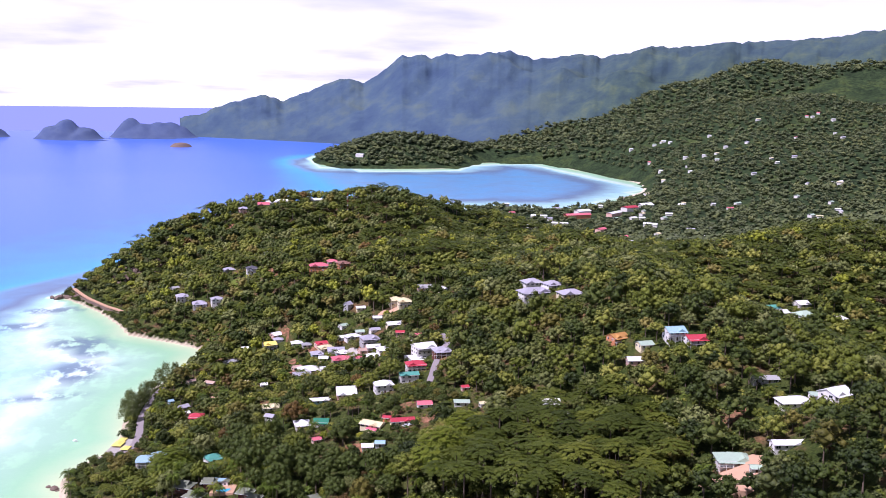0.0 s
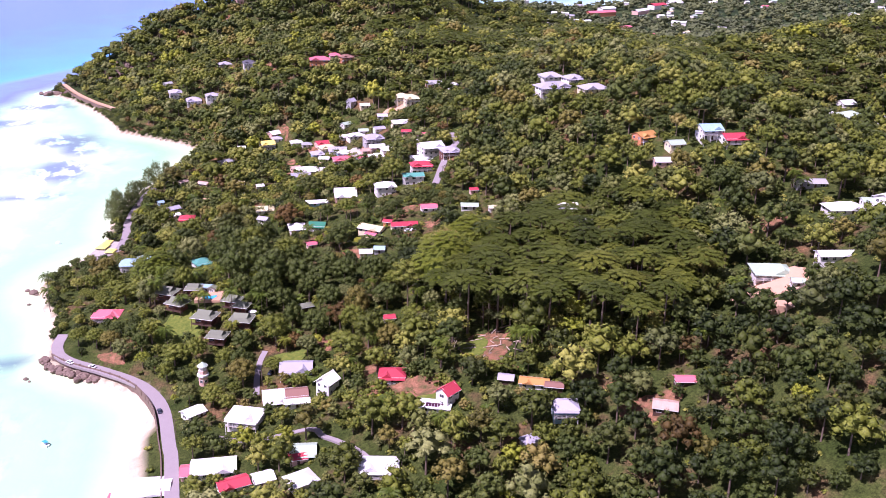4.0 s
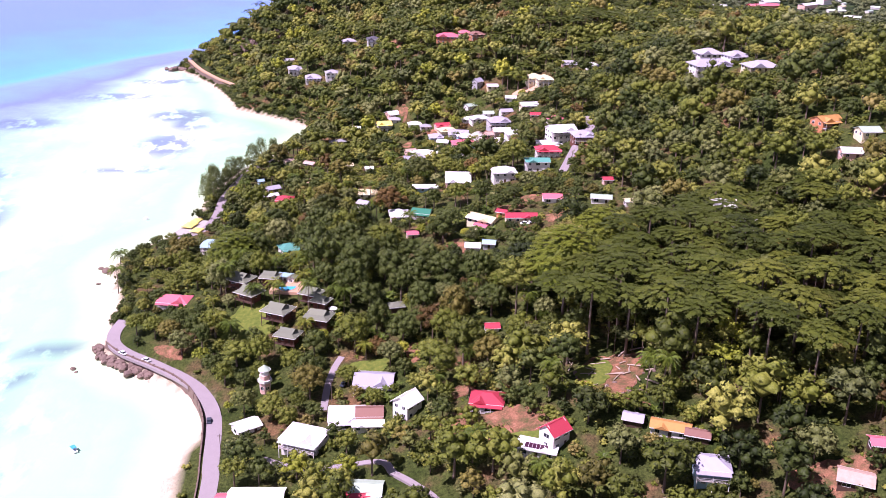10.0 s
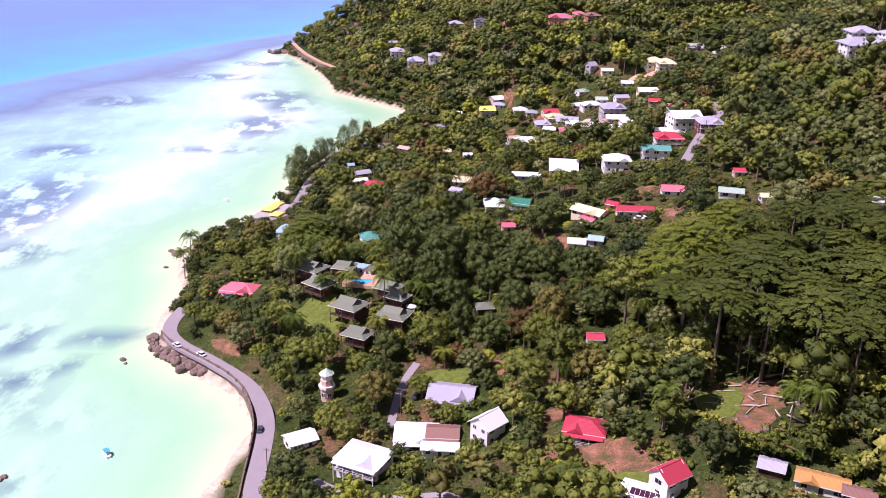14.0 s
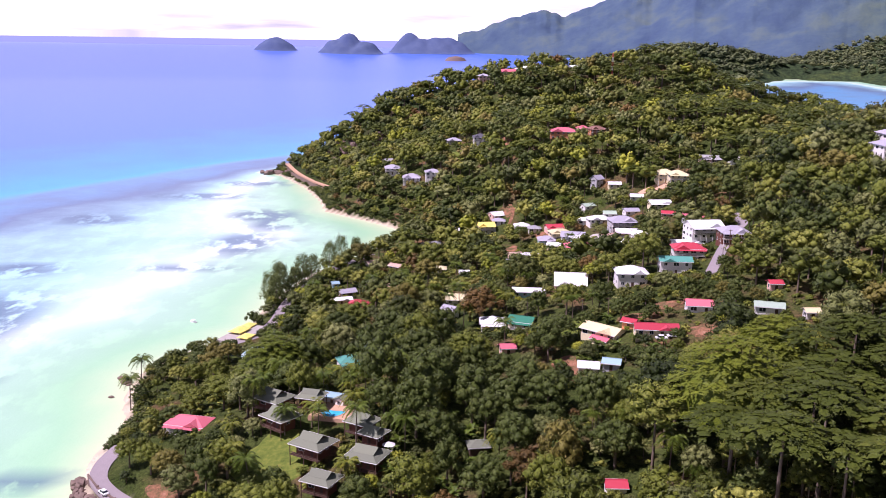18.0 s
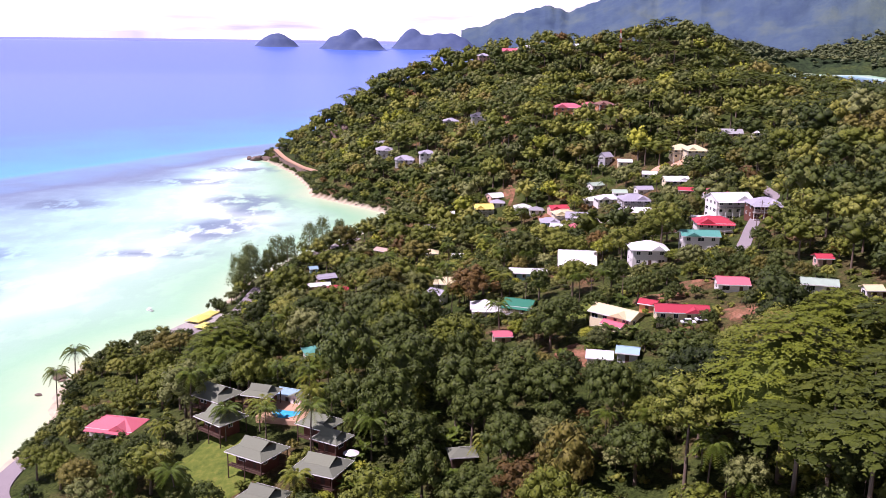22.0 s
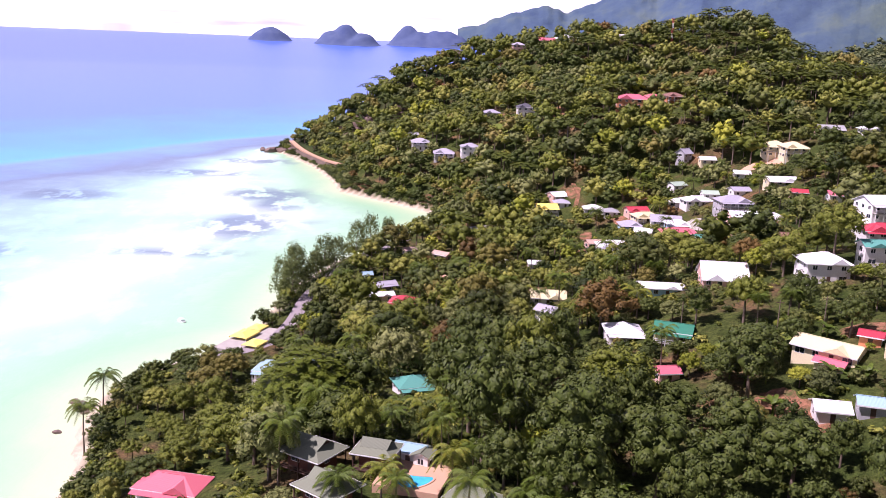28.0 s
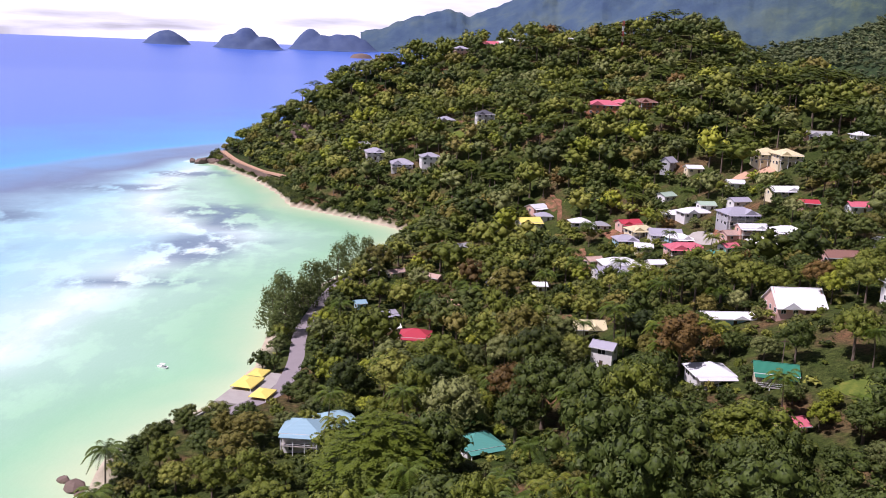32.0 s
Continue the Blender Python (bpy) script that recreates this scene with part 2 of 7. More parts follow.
M["r_cream"] = sheet_roof("roof_cream", (0.68, 0.60, 0.36), 0.5, 0.15)
M["r_yellow"] = sheet_roof("roof_yellow", (0.82, 0.68, 0.16), 0.55, 0.08)
M["r_orange"] = sheet_roof("roof_rusty_orange", (0.50, 0.25, 0.07), 0.7, 0.6)
M["r_rust"] = sheet_roof("roof_rusty_tin", (0.52, 0.36, 0.29), 0.7, 0.95)
M["r_brown"] = sheet_roof("roof_brown", (0.25, 0.13, 0.10), 0.6, 0.3)
M["r_chalet"] = sheet_roof("roof_grey_green_shingle", (0.175, 0.195, 0.135), 0.8, 0.10)
M["r_skyblue"] = sheet_roof("roof_sky_blue", (0.30, 0.47, 0.54), 0.45, 0.1)
M["trim"] = painted("white_trim", (0.80, 0.79, 0.77), 0.5, 0.08, (0.45, 0.42, 0.4))
M["dark_wood"] = painted("dark_timber", (0.09, 0.05, 0.035), 0.7, 0.4)
M["rubber"] = painted("rubber", (0.025, 0.025, 0.025), 0.8, 0.2)
M["granite"] = painted("granite", (0.20, 0.14, 0.11), 0.85, 0.75, (0.3, 0.3, 0.32))
M["asphalt"] = painted("asphalt", (0.30, 0.26, 0.265), 0.9, 0.3, (0.38, 0.38, 0.38))
M["carpaint_white"] = mat("car_white", 0.25, 0.0, 0.5)[0]
M["carpaint_dark"] = mat("car_dark", 0.25, 0.0, 0.5)[0]
M["carpaint_white"].node_tree.nodes["Principled BSDF"].inputs["Base Color"].default_value = (0.78, 0.78, 0.78, 1)
M["carpaint_dark"].node_tree.nodes["Principled BSDF"].inputs["Base Color"].default_value = (0.05, 0.06, 0.08, 1)
M["boat_blue"] = painted("boat_blue", (0.05, 0.38, 0.62), 0.45, 0.15)
m_, nt_, lk_, b_ = mat("window_glass", 0.08, 0.0, 0.6)
b_.inputs["Base Color"].default_value = (0.025, 0.032, 0.04, 1)
M["glass"] = m_
m_, nt_, lk_, b_ = mat("solar_cell", 0.2, 0.0, 0.5)
b_.inputs["Base Color"].default_value = (0.055, 0.018, 0.035, 1)
M["solar"] = m_
m_, nt_, lk_, b_ = mat("pool_water", 0.05, 0.0, 0.5)
lk_.new(ramp(nt_, lk_, noise_fac(nt_, lk_, 0.5), [(0.3, (0.02, 0.36, 0.62)), (0.7, (0.05, 0.50, 0.74))]), b_.inputs["Base Color"])
M["pool"] = m_

# ground: forest floor, grass and bare red earth; sand beside the sea
m_, nt_, lk_, b_ = mat("ground_earth", 0.95, 0.0, 0.1)
soil = ramp(nt_, lk_, noise_fac(nt_, lk_, 0.045, 8.0, 0.6), [(0.38, (0.040, 0.062, 0.014)), (0.52, (0.070, 0.090, 0.024)), (0.60, (0.115, 0.088, 0.042)), (0.74, (0.28, 0.145, 0.08))])
speck = ramp(nt_, lk_, noise_fac(nt_, lk_, 0.9, 6.0, 0.78), [(0.34, (0.35, 0.38, 0.35)), (0.64, (1.5, 1.45, 1.3))])
soil = mixc(nt_, lk_, 1.0, soil, speck, "MULTIPLY")
wild = ramp(nt_, lk_, noise_fac(nt_, lk_, 0.012, 9.0, 0.68), [(0.35, (0.020, 0.034, 0.016)), (0.5, (0.034, 0.056, 0.024)), (0.66, (0.062, 0.086, 0.028))])
wild = mixc(nt_, lk_, 1.0, wild, ramp(nt_, lk_, noise_fac(nt_, lk_, 0.09, 6.0, 0.7), [(0.35, (0.45, 0.45, 0.5)), (0.62, (1.3, 1.3, 1.15))]), "MULTIPLY")
at_ = nt_.new("ShaderNodeAttribute")
at_.attribute_name = "far"
soil = mixc(nt_, lk_, at_.outputs["Fac"], soil, wild)
at_ = nt_.new("ShaderNodeAttribute")
at_.attribute_name = "sand"
sandc = ramp(nt_, lk_, noise_fac(nt_, lk_, 0.25, 5.0), [(0.3, (0.60, 0.50, 0.36)), (0.7, (0.74, 0.65, 0.48))])
lk_.new(mixc(nt_, lk_, at_.outputs["Fac"], soil, sandc), b_.inputs["Base Color"])
bump(nt_, lk_, b_, noise_fac(nt_, lk_, 0.05, 8.0, 0.75), 1.0, 5.0)
M["ground"] = m_
m_, nt_, lk_, b_ = mat("lawn_grass", 0.9, 0.0, 0.1)
lk_.new(ramp(nt_, lk_, noise_fac(nt_, lk_, 0.5, 9.0, 0.75), [(0.30, (0.060, 0.095, 0.018)), (0.5, (0.115, 0.150, 0.026)), (0.62, (0.17, 0.185, 0.036)), (0.78, (0.22, 0.165, 0.075))]), b_.inputs["Base Color"])
bump(nt_, lk_, b_, noise_fac(nt_, lk_, 3.0, 6.0, 0.7), 0.8, 0.2)
M["grass"] = m_
m_, nt_, lk_, b_ = mat("hazy_distant_range", 0.95, 0.0, 0.1)
# wooded: 1 where less blue haze is painted over the slopes
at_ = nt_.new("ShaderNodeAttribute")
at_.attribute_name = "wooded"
# bare: haze of distance put into the colour as blue
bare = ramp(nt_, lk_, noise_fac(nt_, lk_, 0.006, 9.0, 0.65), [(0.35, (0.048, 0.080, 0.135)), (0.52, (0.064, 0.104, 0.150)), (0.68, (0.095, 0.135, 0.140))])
# wooded: greener forest tones with little haze mixed in
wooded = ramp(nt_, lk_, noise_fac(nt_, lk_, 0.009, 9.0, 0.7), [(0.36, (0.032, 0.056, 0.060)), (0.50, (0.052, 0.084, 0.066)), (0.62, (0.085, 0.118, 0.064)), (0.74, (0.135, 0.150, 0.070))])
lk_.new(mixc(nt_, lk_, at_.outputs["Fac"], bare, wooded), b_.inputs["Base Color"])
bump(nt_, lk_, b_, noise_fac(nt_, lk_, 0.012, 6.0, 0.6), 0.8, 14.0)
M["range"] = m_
# the islands' blue is horizon haze put into the base colour
m_, nt_, lk_, b_ = mat("hazy_far_island", 0.95, 0.0, 0.1)
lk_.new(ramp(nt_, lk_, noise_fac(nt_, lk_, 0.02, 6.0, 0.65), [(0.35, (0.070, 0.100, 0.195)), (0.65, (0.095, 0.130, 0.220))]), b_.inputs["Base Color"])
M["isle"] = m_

# sea: colour by depth over sand, reef and the deep; weed patches; small waves
m_, nt_, lk_, b_ = mat("sea_water", 0.28, 0.0, 0.12)
at_ = nt_.new("ShaderNodeAttribute")
at_.attribute_name = "depth"
wob = nt_.new("ShaderNodeMath")
wob.operation = "MULTIPLY_ADD"
lk_.new(noise_fac(nt_, lk_, 0.012, 6.0, 0.6), wob.inputs[0])
wob.inputs[1].default_value = 0.10
lk_.new(at_.outputs["Fac"], wob.inputs[2])
water = ramp(nt_, lk_, wob.outputs[0], [(0.05, (0.66, 0.58, 0.36)), (0.085, (0.52, 0.62, 0.38)), (0.16, (0.31, 0.56, 0.34)), (0.25, (0.42, 0.66, 0.48)), (0.33, (0.66, 0.82, 0.75)),
    (0.41, (0.36, 0.64, 0.68)), (0.48, (0.12, 0.18, 0.30)), (0.515, (0.13, 0.30, 0.52)), (0.57, (0.035, 0.36, 0.66)), (0.69, (0.060, 0.175, 0.60)), (1.0, (0.085, 0.165, 0.58))])
sc_ = nt_.new("ShaderNodeMapping")
sc_.inputs["Scale"].default_value = (0.062, 0.034, 0.03)
tc_ = nt_.new("ShaderNodeTexCoord")
lk_.new(tc_.outputs["Object"], sc_.inputs["Vector"])
wd_ = node(nt_, "ShaderNodeTexNoise", Scale=1.0, Detail=9.0, Roughness=0.62)
lk_.new(sc_.outputs[0], wd_.inputs["Vector"])
weed = ramp(nt_, lk_, wd_.outputs["Fac"], [(0.42, (0, 0, 0)), (0.52, (1, 1, 1))])
at_ = nt_.new("ShaderNodeAttribute")
at_.attribute_name = "weed"
wf = nt_.new("ShaderNodeMath")
wf.operation = "MULTIPLY"
lk_.new(weed, wf.inputs[0])
lk_.new(at_.outputs["Fac"], wf.inputs[1])
water = mixc(nt_, lk_, wf.outputs[0], water, (0.085, 0.145, 0.225))
lk_.new(water, b_.inputs["Base Color"])
bump(nt_, lk_, b_, noise_fac(nt_, lk_, 0.35, 6.0, 0.6), 0.25, 0.5)
M["sea"] = m_

# ---- the lie of the land (metres; sea level is 0) ----
# shoreline, south to north along the near bay, round the headland, then the far bay
COAST = [(-70, -1500), (-75, 0), (-66, 120), (-68, 200), (-63, 222), (-60, 240), (-70, 258), (-88, 272), (-108, 290), (-113, 320),
         (-111, 345), (-120, 368), (-123, 400), (-112, 424), (-99, 440), (-92, 470), (-88, 520), (-76, 568), (-54, 610), (-41, 648),
         (-26, 690), (-34, 706), (-60, 735), (-95, 770), (-105, 815), (-130, 888), (-158, 945), (-180, 985), (-150, 1030), (-80, 1090),
         (60, 1180), (260, 1290), (430, 1480), (560, 1760), (690, 1850), (770, 1765), (890, 1790), (1060, 1935)]
COAST_FAR = [(1246, 2140), (1380, 2420), (1405, 2760), (1350, 3120), (1130, 3235), (965, 3030), (760, 3060), (540, 3110), (480, 3330),
             (560, 3600), (900, 4050), (1250, 4200), (1300, 4960), (5200, 4960), (5200, -1500)]
SHORE = np.array(COAST + COAST_FAR, float)
# hills: x, y, height, spread in x, spread in y
HILLS = [(150, 640, 22, 60, 80), (240, 470, 59, 80, 90), (250, 300, 74, 80, 90), (200, 160, 12, 70, 80), (80, 320, 23, 50, 60), (60, 420, 20, 60, 60),
         (60, 180, 21, 50, 50), (-40, 300, 20, 40, 40), (330, 640, 48, 120, 120), (320, 50, 126, 120, 90), (100, 80, -4, 70, 60), (700, 500, 120, 220, 300),
         (760, 3350, 75, 150, 120), (1000, 3250, 60, 180, 100)]
# the headland and its back ridge: swells 65 m apart from west to east, 80 m from south to north
HEADLAND = [[2, -4, -1, 34, 10, 28, 4, 6, -28, -12, -25],
            [6, 22, 14, 32, 8, 23, 7, 17, 19, 13, -21],
            [-1, 11, 11, 25, 11, 60, 21, -7, 9, 5, -12],
            [-2, 12, 13, 42, 40, 42, 44, 7, 13, 9, 1],
            [29, 42, 40, 42, 36, 28, 23, 13, 24, 14, 4],
            [5, 9, 10, 10, 10, 17, 51, 45, 23, 16, 7]]
# skyline of the range, as seen from the near bay: bearing, rise in degrees
SKYLINE = [(0.5, 0.1), (1.3, 0.3), (3.0, 0.95), (5.3, 1.55), (6.0, 1.5), (6.7, 1.25), (8.5, 1.95), (10.2, 2.7), (11.7, 2.5), (13.2, 3.4), (14.1, 4.15), (15.3, 4.05), (15.9, 3.8), (17.2, 4.2), (18.9, 4.35),
           (20.8, 4.45), (22.3, 4.1), (24.0, 4.3), (25.9, 4.35), (26.5, 4.1), (27.3, 4.35), (30.0, 4.6), (34.7, 5.15), (38.3, 5.3), (41.6, 5.6), (50.0, 6.5)]


def smooth(t):
    t = np.clip(t, 0.0, 1.0)
    return t * t * (3 - 2 * t)


def shore_distance(x, y):
    """Metres inland from the shoreline; negative over the sea."""
    x, y = np.asarray(x, float), np.asarray(y, float)
    d, inside = np.full(x.shape, 1e9), np.zeros(x.shape, bool)
    for (ax, ay), (bx, by) in zip(SHORE, np.roll(SHORE, -1, 0)):
        ux, uy = bx - ax, by - ay
        t = np.clip(((x - ax) * ux + (y - ay) * uy) / (ux * ux + uy * uy), 0, 1)
        d = np.minimum(d, np.hypot(x - ax - t * ux, y - ay - t * uy))
        inside ^= ((ay > y) != (by > y)) & (x < ux * (y - ay) / (uy if uy else 1e-9) + ax)
    return np.where(inside, d, -d)


def sea_level(x, y):
    return 76.0 * np.clip((np.hypot(x, y) - 3000.0) / 1900.0, 0, 1)


def wave2(x, y, s, seed):
    """Smooth cheap relief: a few crossed waves."""
    a = seed * 1.7
    return (np.sin(x / s + a) * np.cos(y / (s * 1.13) - a) + 0.6 * np.sin((x + y) / (s * 0.61) + 2 * a) + 0.4 * np.cos((x - 1.4 * y) / (s * 0.43) - a)) / 2.0


def land(x, y):
    """Height of the ground."""
    x, y = np.asarray(x, float), np.asarray(y, float)
    d = shore_distance(x, y)
    up = 4.5 * (1 - np.exp(-(np.maximum(d, 0) / 6.0) ** 1.5))
    inland = 1 - np.exp(-(np.maximum(d, 0) / 45.0) ** 1.2)
    h = 0.0
    for cx, cy, a, sx, sy in HILLS:
        h = h + a * np.exp(-((x - cx) / sx) ** 2 / 2 - ((y - cy) / sy) ** 2 / 2)
    for j, row in enumerate(HEADLAND):
        for i, a in enumerate(row):
            h = h + a * np.exp(-((x + 130 - 65 * i) / 48) ** 2 / 2 - ((y - 710 - 80 * j) / 48) ** 2 / 2)
    r, az = np.hypot(x, y), np.degrees(np.arctan2(x, y))
    rise = np.interp(az, [b for b, _ in SKYLINE], [e for _, e in SKYLINE])
    start = np.interp(az, [0, 12, 20, 30, 42, 60], [4200, 3900, 3000, 2000, 1300, 900])
    top = 4300.0
    mount = 0.62 * (140 + top * np.tan(np.radians(rise))) * smooth((r - start) / (top - start)) ** 1.15
    mount = mount * (1 + 0.22 * wave2(x, y, 260.0, 3) * smooth((r - start) / 900.0) * (1 - smooth((r - 4300) / 400.0)))
    mount = mount * smooth((az - 14.0) / 24.0)
    mount = mount + 10 * wave2(x, y, 120.0, 5) * smooth((r - 1300) / 800.0)
    rough = 1.2 * wave2(x, y, 23.0, 1) * np.clip(d / 60.0, 0, 1)
    z = up + inland * (h + np.maximum(mount, 0) + rough) + sea_level(x, y)
    return np.where(d > 0, z, np.maximum(-6.0, d * 0.12) + sea_level(x, y) * (d > -200))


def graded(lo, hi, fine_lo, fine_hi, step, grow):
    """Grid lines: even in the middle, wider and wider outside."""
    mid = list(np.arange(fine_lo, fine_hi + step, step))
    up, s = [], step
    while (up[-1] if up else mid[-1]) < hi:
        s *= grow
        up.append((up[-1] if up else mid[-1]) + s)
    down, s = [], step
    while (down[-1] if down else mid[0]) > lo:
        s *= grow
        down.append((down[-1] if down else mid[0]) - s)
    return np.array(down[::-1] + mid + up)


def sheet(name, xs, ys, zfun, material, attributes=()):
    gx, gy = np.meshgrid(xs, ys)
    gz = zfun(gx, gy)
    nx, ny = len(xs), len(ys)
    i = np.arange(nx * ny).reshape(ny, nx)
    quads = np.stack([i[:-1, :-1], i[:-1, 1:], i[1:, 1:], i[1:, :-1]], -1).reshape(-1, 4)
    me = bpy.data.meshes.new(name)
    me.from_pydata(np.stack([gx, gy, gz], -1).reshape(-1, 3).tolist(), [], quads.tolist())
    for key, fun in attributes:
        me.attributes.new(key, "FLOAT", "POINT").data.foreach_set("value", np.ascontiguousarray(fun(gx, gy), np.float32).ravel())
    me.shade_smooth()
    me.materials.append(material)
    return new(name, me)


def far_fac(x, y):
    return smooth((np.hypot(x - 60, y - 350) - 520) / 200.0)


def sand_fac(x, y):
    d = shore_distance(x, y)
    return np.where(np.hypot(x, y) < 1100, smooth((np.where(y > 640, 3.0, 4.5) - d) / 2.5), 0.0)


ground = tagged(sheet("ground", graded(-600, 5000, -200, 400, 4.5, 1.045), graded(-900, 4950, 60, 1100, 4.5, 1.04), land, M["ground"],
                      [("far", far_fac), ("sand", sand_fac)]),
                "steep green island ground with red earth and sandy shore", "ground", kind="structure")


REEF = [(-520, 400), (-420, 690), (-372, 772), (-334, 850), (-305, 905), (-280, 955), (-228, 1045), (-190, 1095), (-120, 1190), (100, 1500)]


def past_reef(x, y):
    """Metres outside the reef's edge."""
    return 0.86 * (np.interp(y, [b for _, b in REEF], [a for a, _ in REEF]) - x) + np.maximum(y - 1500.0, 0) * 0.5


def depth(x, y):
    """0 at the shore, about half at the reef's edge, 1 in the deep."""
    d = -shore_distance(x, y)
    # the reef's edge runs out from the headland to the south-west
    out = past_reef(x, y)
    flat = 0.06 + 0.10 * np.clip(d / 45.0, 0, 1) + 0.15 * smooth((d - 35) / 75.0) * smooth((y - 320) / 140.0) + 0.06 * smooth((d - 60) / 120.0)
    reef = flat + (0.45 - flat) * smooth((out + 170) / 150.0)
    deep = 0.45 + 0.08 * smooth(out / 34.0) + 0.47 * np.clip(out / 2600.0, 0, 1) ** 0.72
    near = np.where(out > 0, deep, reef)
    bay = 0.34 + 0.13 * smooth((d - 25) / 190.0)
    k = smooth((y - 1350) / 300.0) * smooth((x - 200) / 300.0) * (1 - smooth((y - 3300) / 500.0))
    v = near * (1 - k) + bay * k
    return np.where(d < 6, 0.03 + 0.005 * d, v)


WEED_BEDS = [(-142, 748, 24, 22), (-128, 718, 16, 26), (-137, 645, 20, 34), (-155, 580, 30, 7), (-228, 455, 26, 58), (-252, 565, 24, 16), (-265, 722, 26, 20), (-200, 385, 16, 14), (-160, 285, 10, 5), (-150, 262, 11, 6), (-138, 272, 8, 5), (-142, 246, 9, 6), (-166, 300, 8, 4), (-128, 244, 6, 4), (-172, 262, 9, 5),
             (-130, 298, 8, 5), (-129, 208, 7, 6), (-215, 830, 40, 14), (-180, 905, 30, 14), (-105, 655, 10, 5)]


def weed(x, y):
    d, out = -shore_distance(x, y), past_reef(x, y)
    beds = 0.0
    for cx, cy, sx, sy in WEED_BEDS:
        beds = np.maximum(beds, np.exp(-((x - cx) / sx) ** 2 - ((y - cy) / sy) ** 2))
    return np.maximum(0.16 * smooth((d - 15) / 30.0) * (1 - smooth((out + 60) / 50.0)), np.minimum(1.5 * beds, 0.85)) * (d > 8)


water = tagged(sheet("water", graded(-4950, 4000, -700, 100, 12.0, 1.10), graded(-900, 4900, 0, 1300, 12.0, 1.09), sea_level, M["sea"],
                     [("depth", depth), ("weed", weed)]),
               "clear turquoise lagoon turning deep blue beyond the reef", "sea", kind="structure")


# ---- far islands and the range, a still backdrop with haze in its colours ----
def lump(name, cx, cy, peaks, material, size, label, category, kind=""):
    """A rocky hill out of the sea: a few peaks (dx, dy, height, spread)."""
    n = 42
    u = np.linspace(-1, 1, n)
    gx, gy = np.meshgrid(u * size[0], u * size[1])
    z = np.zeros_like(gx)
    for dx, dy, a, sp in peaks:
        q = np.hypot(gx - dx, (gy - dy) * size[0] / size[1] * 0.8) / sp
        z = np.maximum(z, a * (1.12 * np.exp(-0.55 * q ** 2.2) - 0.12))
    z = (z + 0.03 * max(p[2] for p in peaks) * wave2(gx, gy, size[0] * 0.09, 2)) * smooth((1.0 - np.hypot(*np.meshgrid(u, u))) / 0.4) - 3
    i = np.arange(n * n).reshape(n, n)
    quads = np.stack([i[:-1, :-1], i[:-1, 1:], i[1:, 1:], i[1:, :-1]], -1).reshape(-1, 4)
    me = bpy.data.meshes.new(name)
    base = float(sea_level(cx, cy))
    me.from_pydata(np.stack([gx, gy, z], -1).reshape(-1, 3).tolist(), [], quads.tolist())
    me.shade_smooth()
    me.materials.append(material)
    ob = tagged(new(name, me), label, category, kind=kind)
    ob.location = (cx, cy, base - 1)
    return ob


def bearing(az, r):
    return r * math.sin(radians(az)), r * math.cos(radians(az))


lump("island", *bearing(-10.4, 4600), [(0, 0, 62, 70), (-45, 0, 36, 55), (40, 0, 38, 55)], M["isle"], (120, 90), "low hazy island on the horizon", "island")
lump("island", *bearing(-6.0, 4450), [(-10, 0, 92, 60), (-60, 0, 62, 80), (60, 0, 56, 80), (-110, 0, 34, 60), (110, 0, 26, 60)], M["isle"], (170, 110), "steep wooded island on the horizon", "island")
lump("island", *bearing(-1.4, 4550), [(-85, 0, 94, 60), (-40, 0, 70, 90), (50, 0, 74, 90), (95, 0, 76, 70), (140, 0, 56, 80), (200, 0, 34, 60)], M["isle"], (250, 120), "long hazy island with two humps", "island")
lump("islet", *bearing(0.3, 4000), [(0, 0, 22, 45), (15, 0, 16, 30)], M["granite"], (55, 40), "small bare rocky islet", "island")


def range_mesh():
    az = np.linspace(0.4, 50.0, 620)
    rr = np.linspace(0, 1, 44)
    A, R = np.meshgrid(az, rr)
    rise = np.interp(A, [b for b, _ in SKYLINE], [e for _, e in SKYLINE])
    peak = 140 + 4800 * np.tan(np.radians(rise)) + 14 * np.vectorize(lambda a: noise.fractal(Vector((a * 0.9, 3.3, 0)), 0.9, 2.1, 5))(A)
    near_r = np.interp(A, [0, 9, 14, 20, 27, 50], [4620, 4250, 4020, 3800, 3700, 3700])
    r = near_r + (4850 - near_r) * R
    x, y = r * np.sin(np.radians(A)), r * np.cos(np.radians(A))
    fold = 0.20 * wave2(x, y, 210.0, 4) + 0.10 * wave2(x, y, 83.0, 7) + 0.03 * wave2(x, y, 37.0, 9)
    z0 = sea_level(x, y)
    z = z0 + (peak - z0) * smooth(R * 0.98 + 0.01) ** 0.85 * (1 + fold * np.sin(np.pi * R) ** 0.8)
    n, m = A.shape
    i = np.arange(n * m).reshape(n, m)
    quads = np.stack([i[:-1, :-1], i[:-1, 1:], i[1:, 1:], i[1:, :-1]], -1).reshape(-1, 4)
    me = bpy.data.meshes.new("backdrop")
    me.from_pydata(np.stack([x, y, z], -1).reshape(-1, 3).tolist(), [], quads.tolist())
    # painted haze grows towards the crest and to the west
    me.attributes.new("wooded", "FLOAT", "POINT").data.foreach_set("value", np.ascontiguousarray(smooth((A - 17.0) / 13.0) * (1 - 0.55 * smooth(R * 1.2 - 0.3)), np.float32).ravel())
    me.shade_smooth()
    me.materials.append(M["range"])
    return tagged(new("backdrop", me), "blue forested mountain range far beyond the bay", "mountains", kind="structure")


range_mesh()


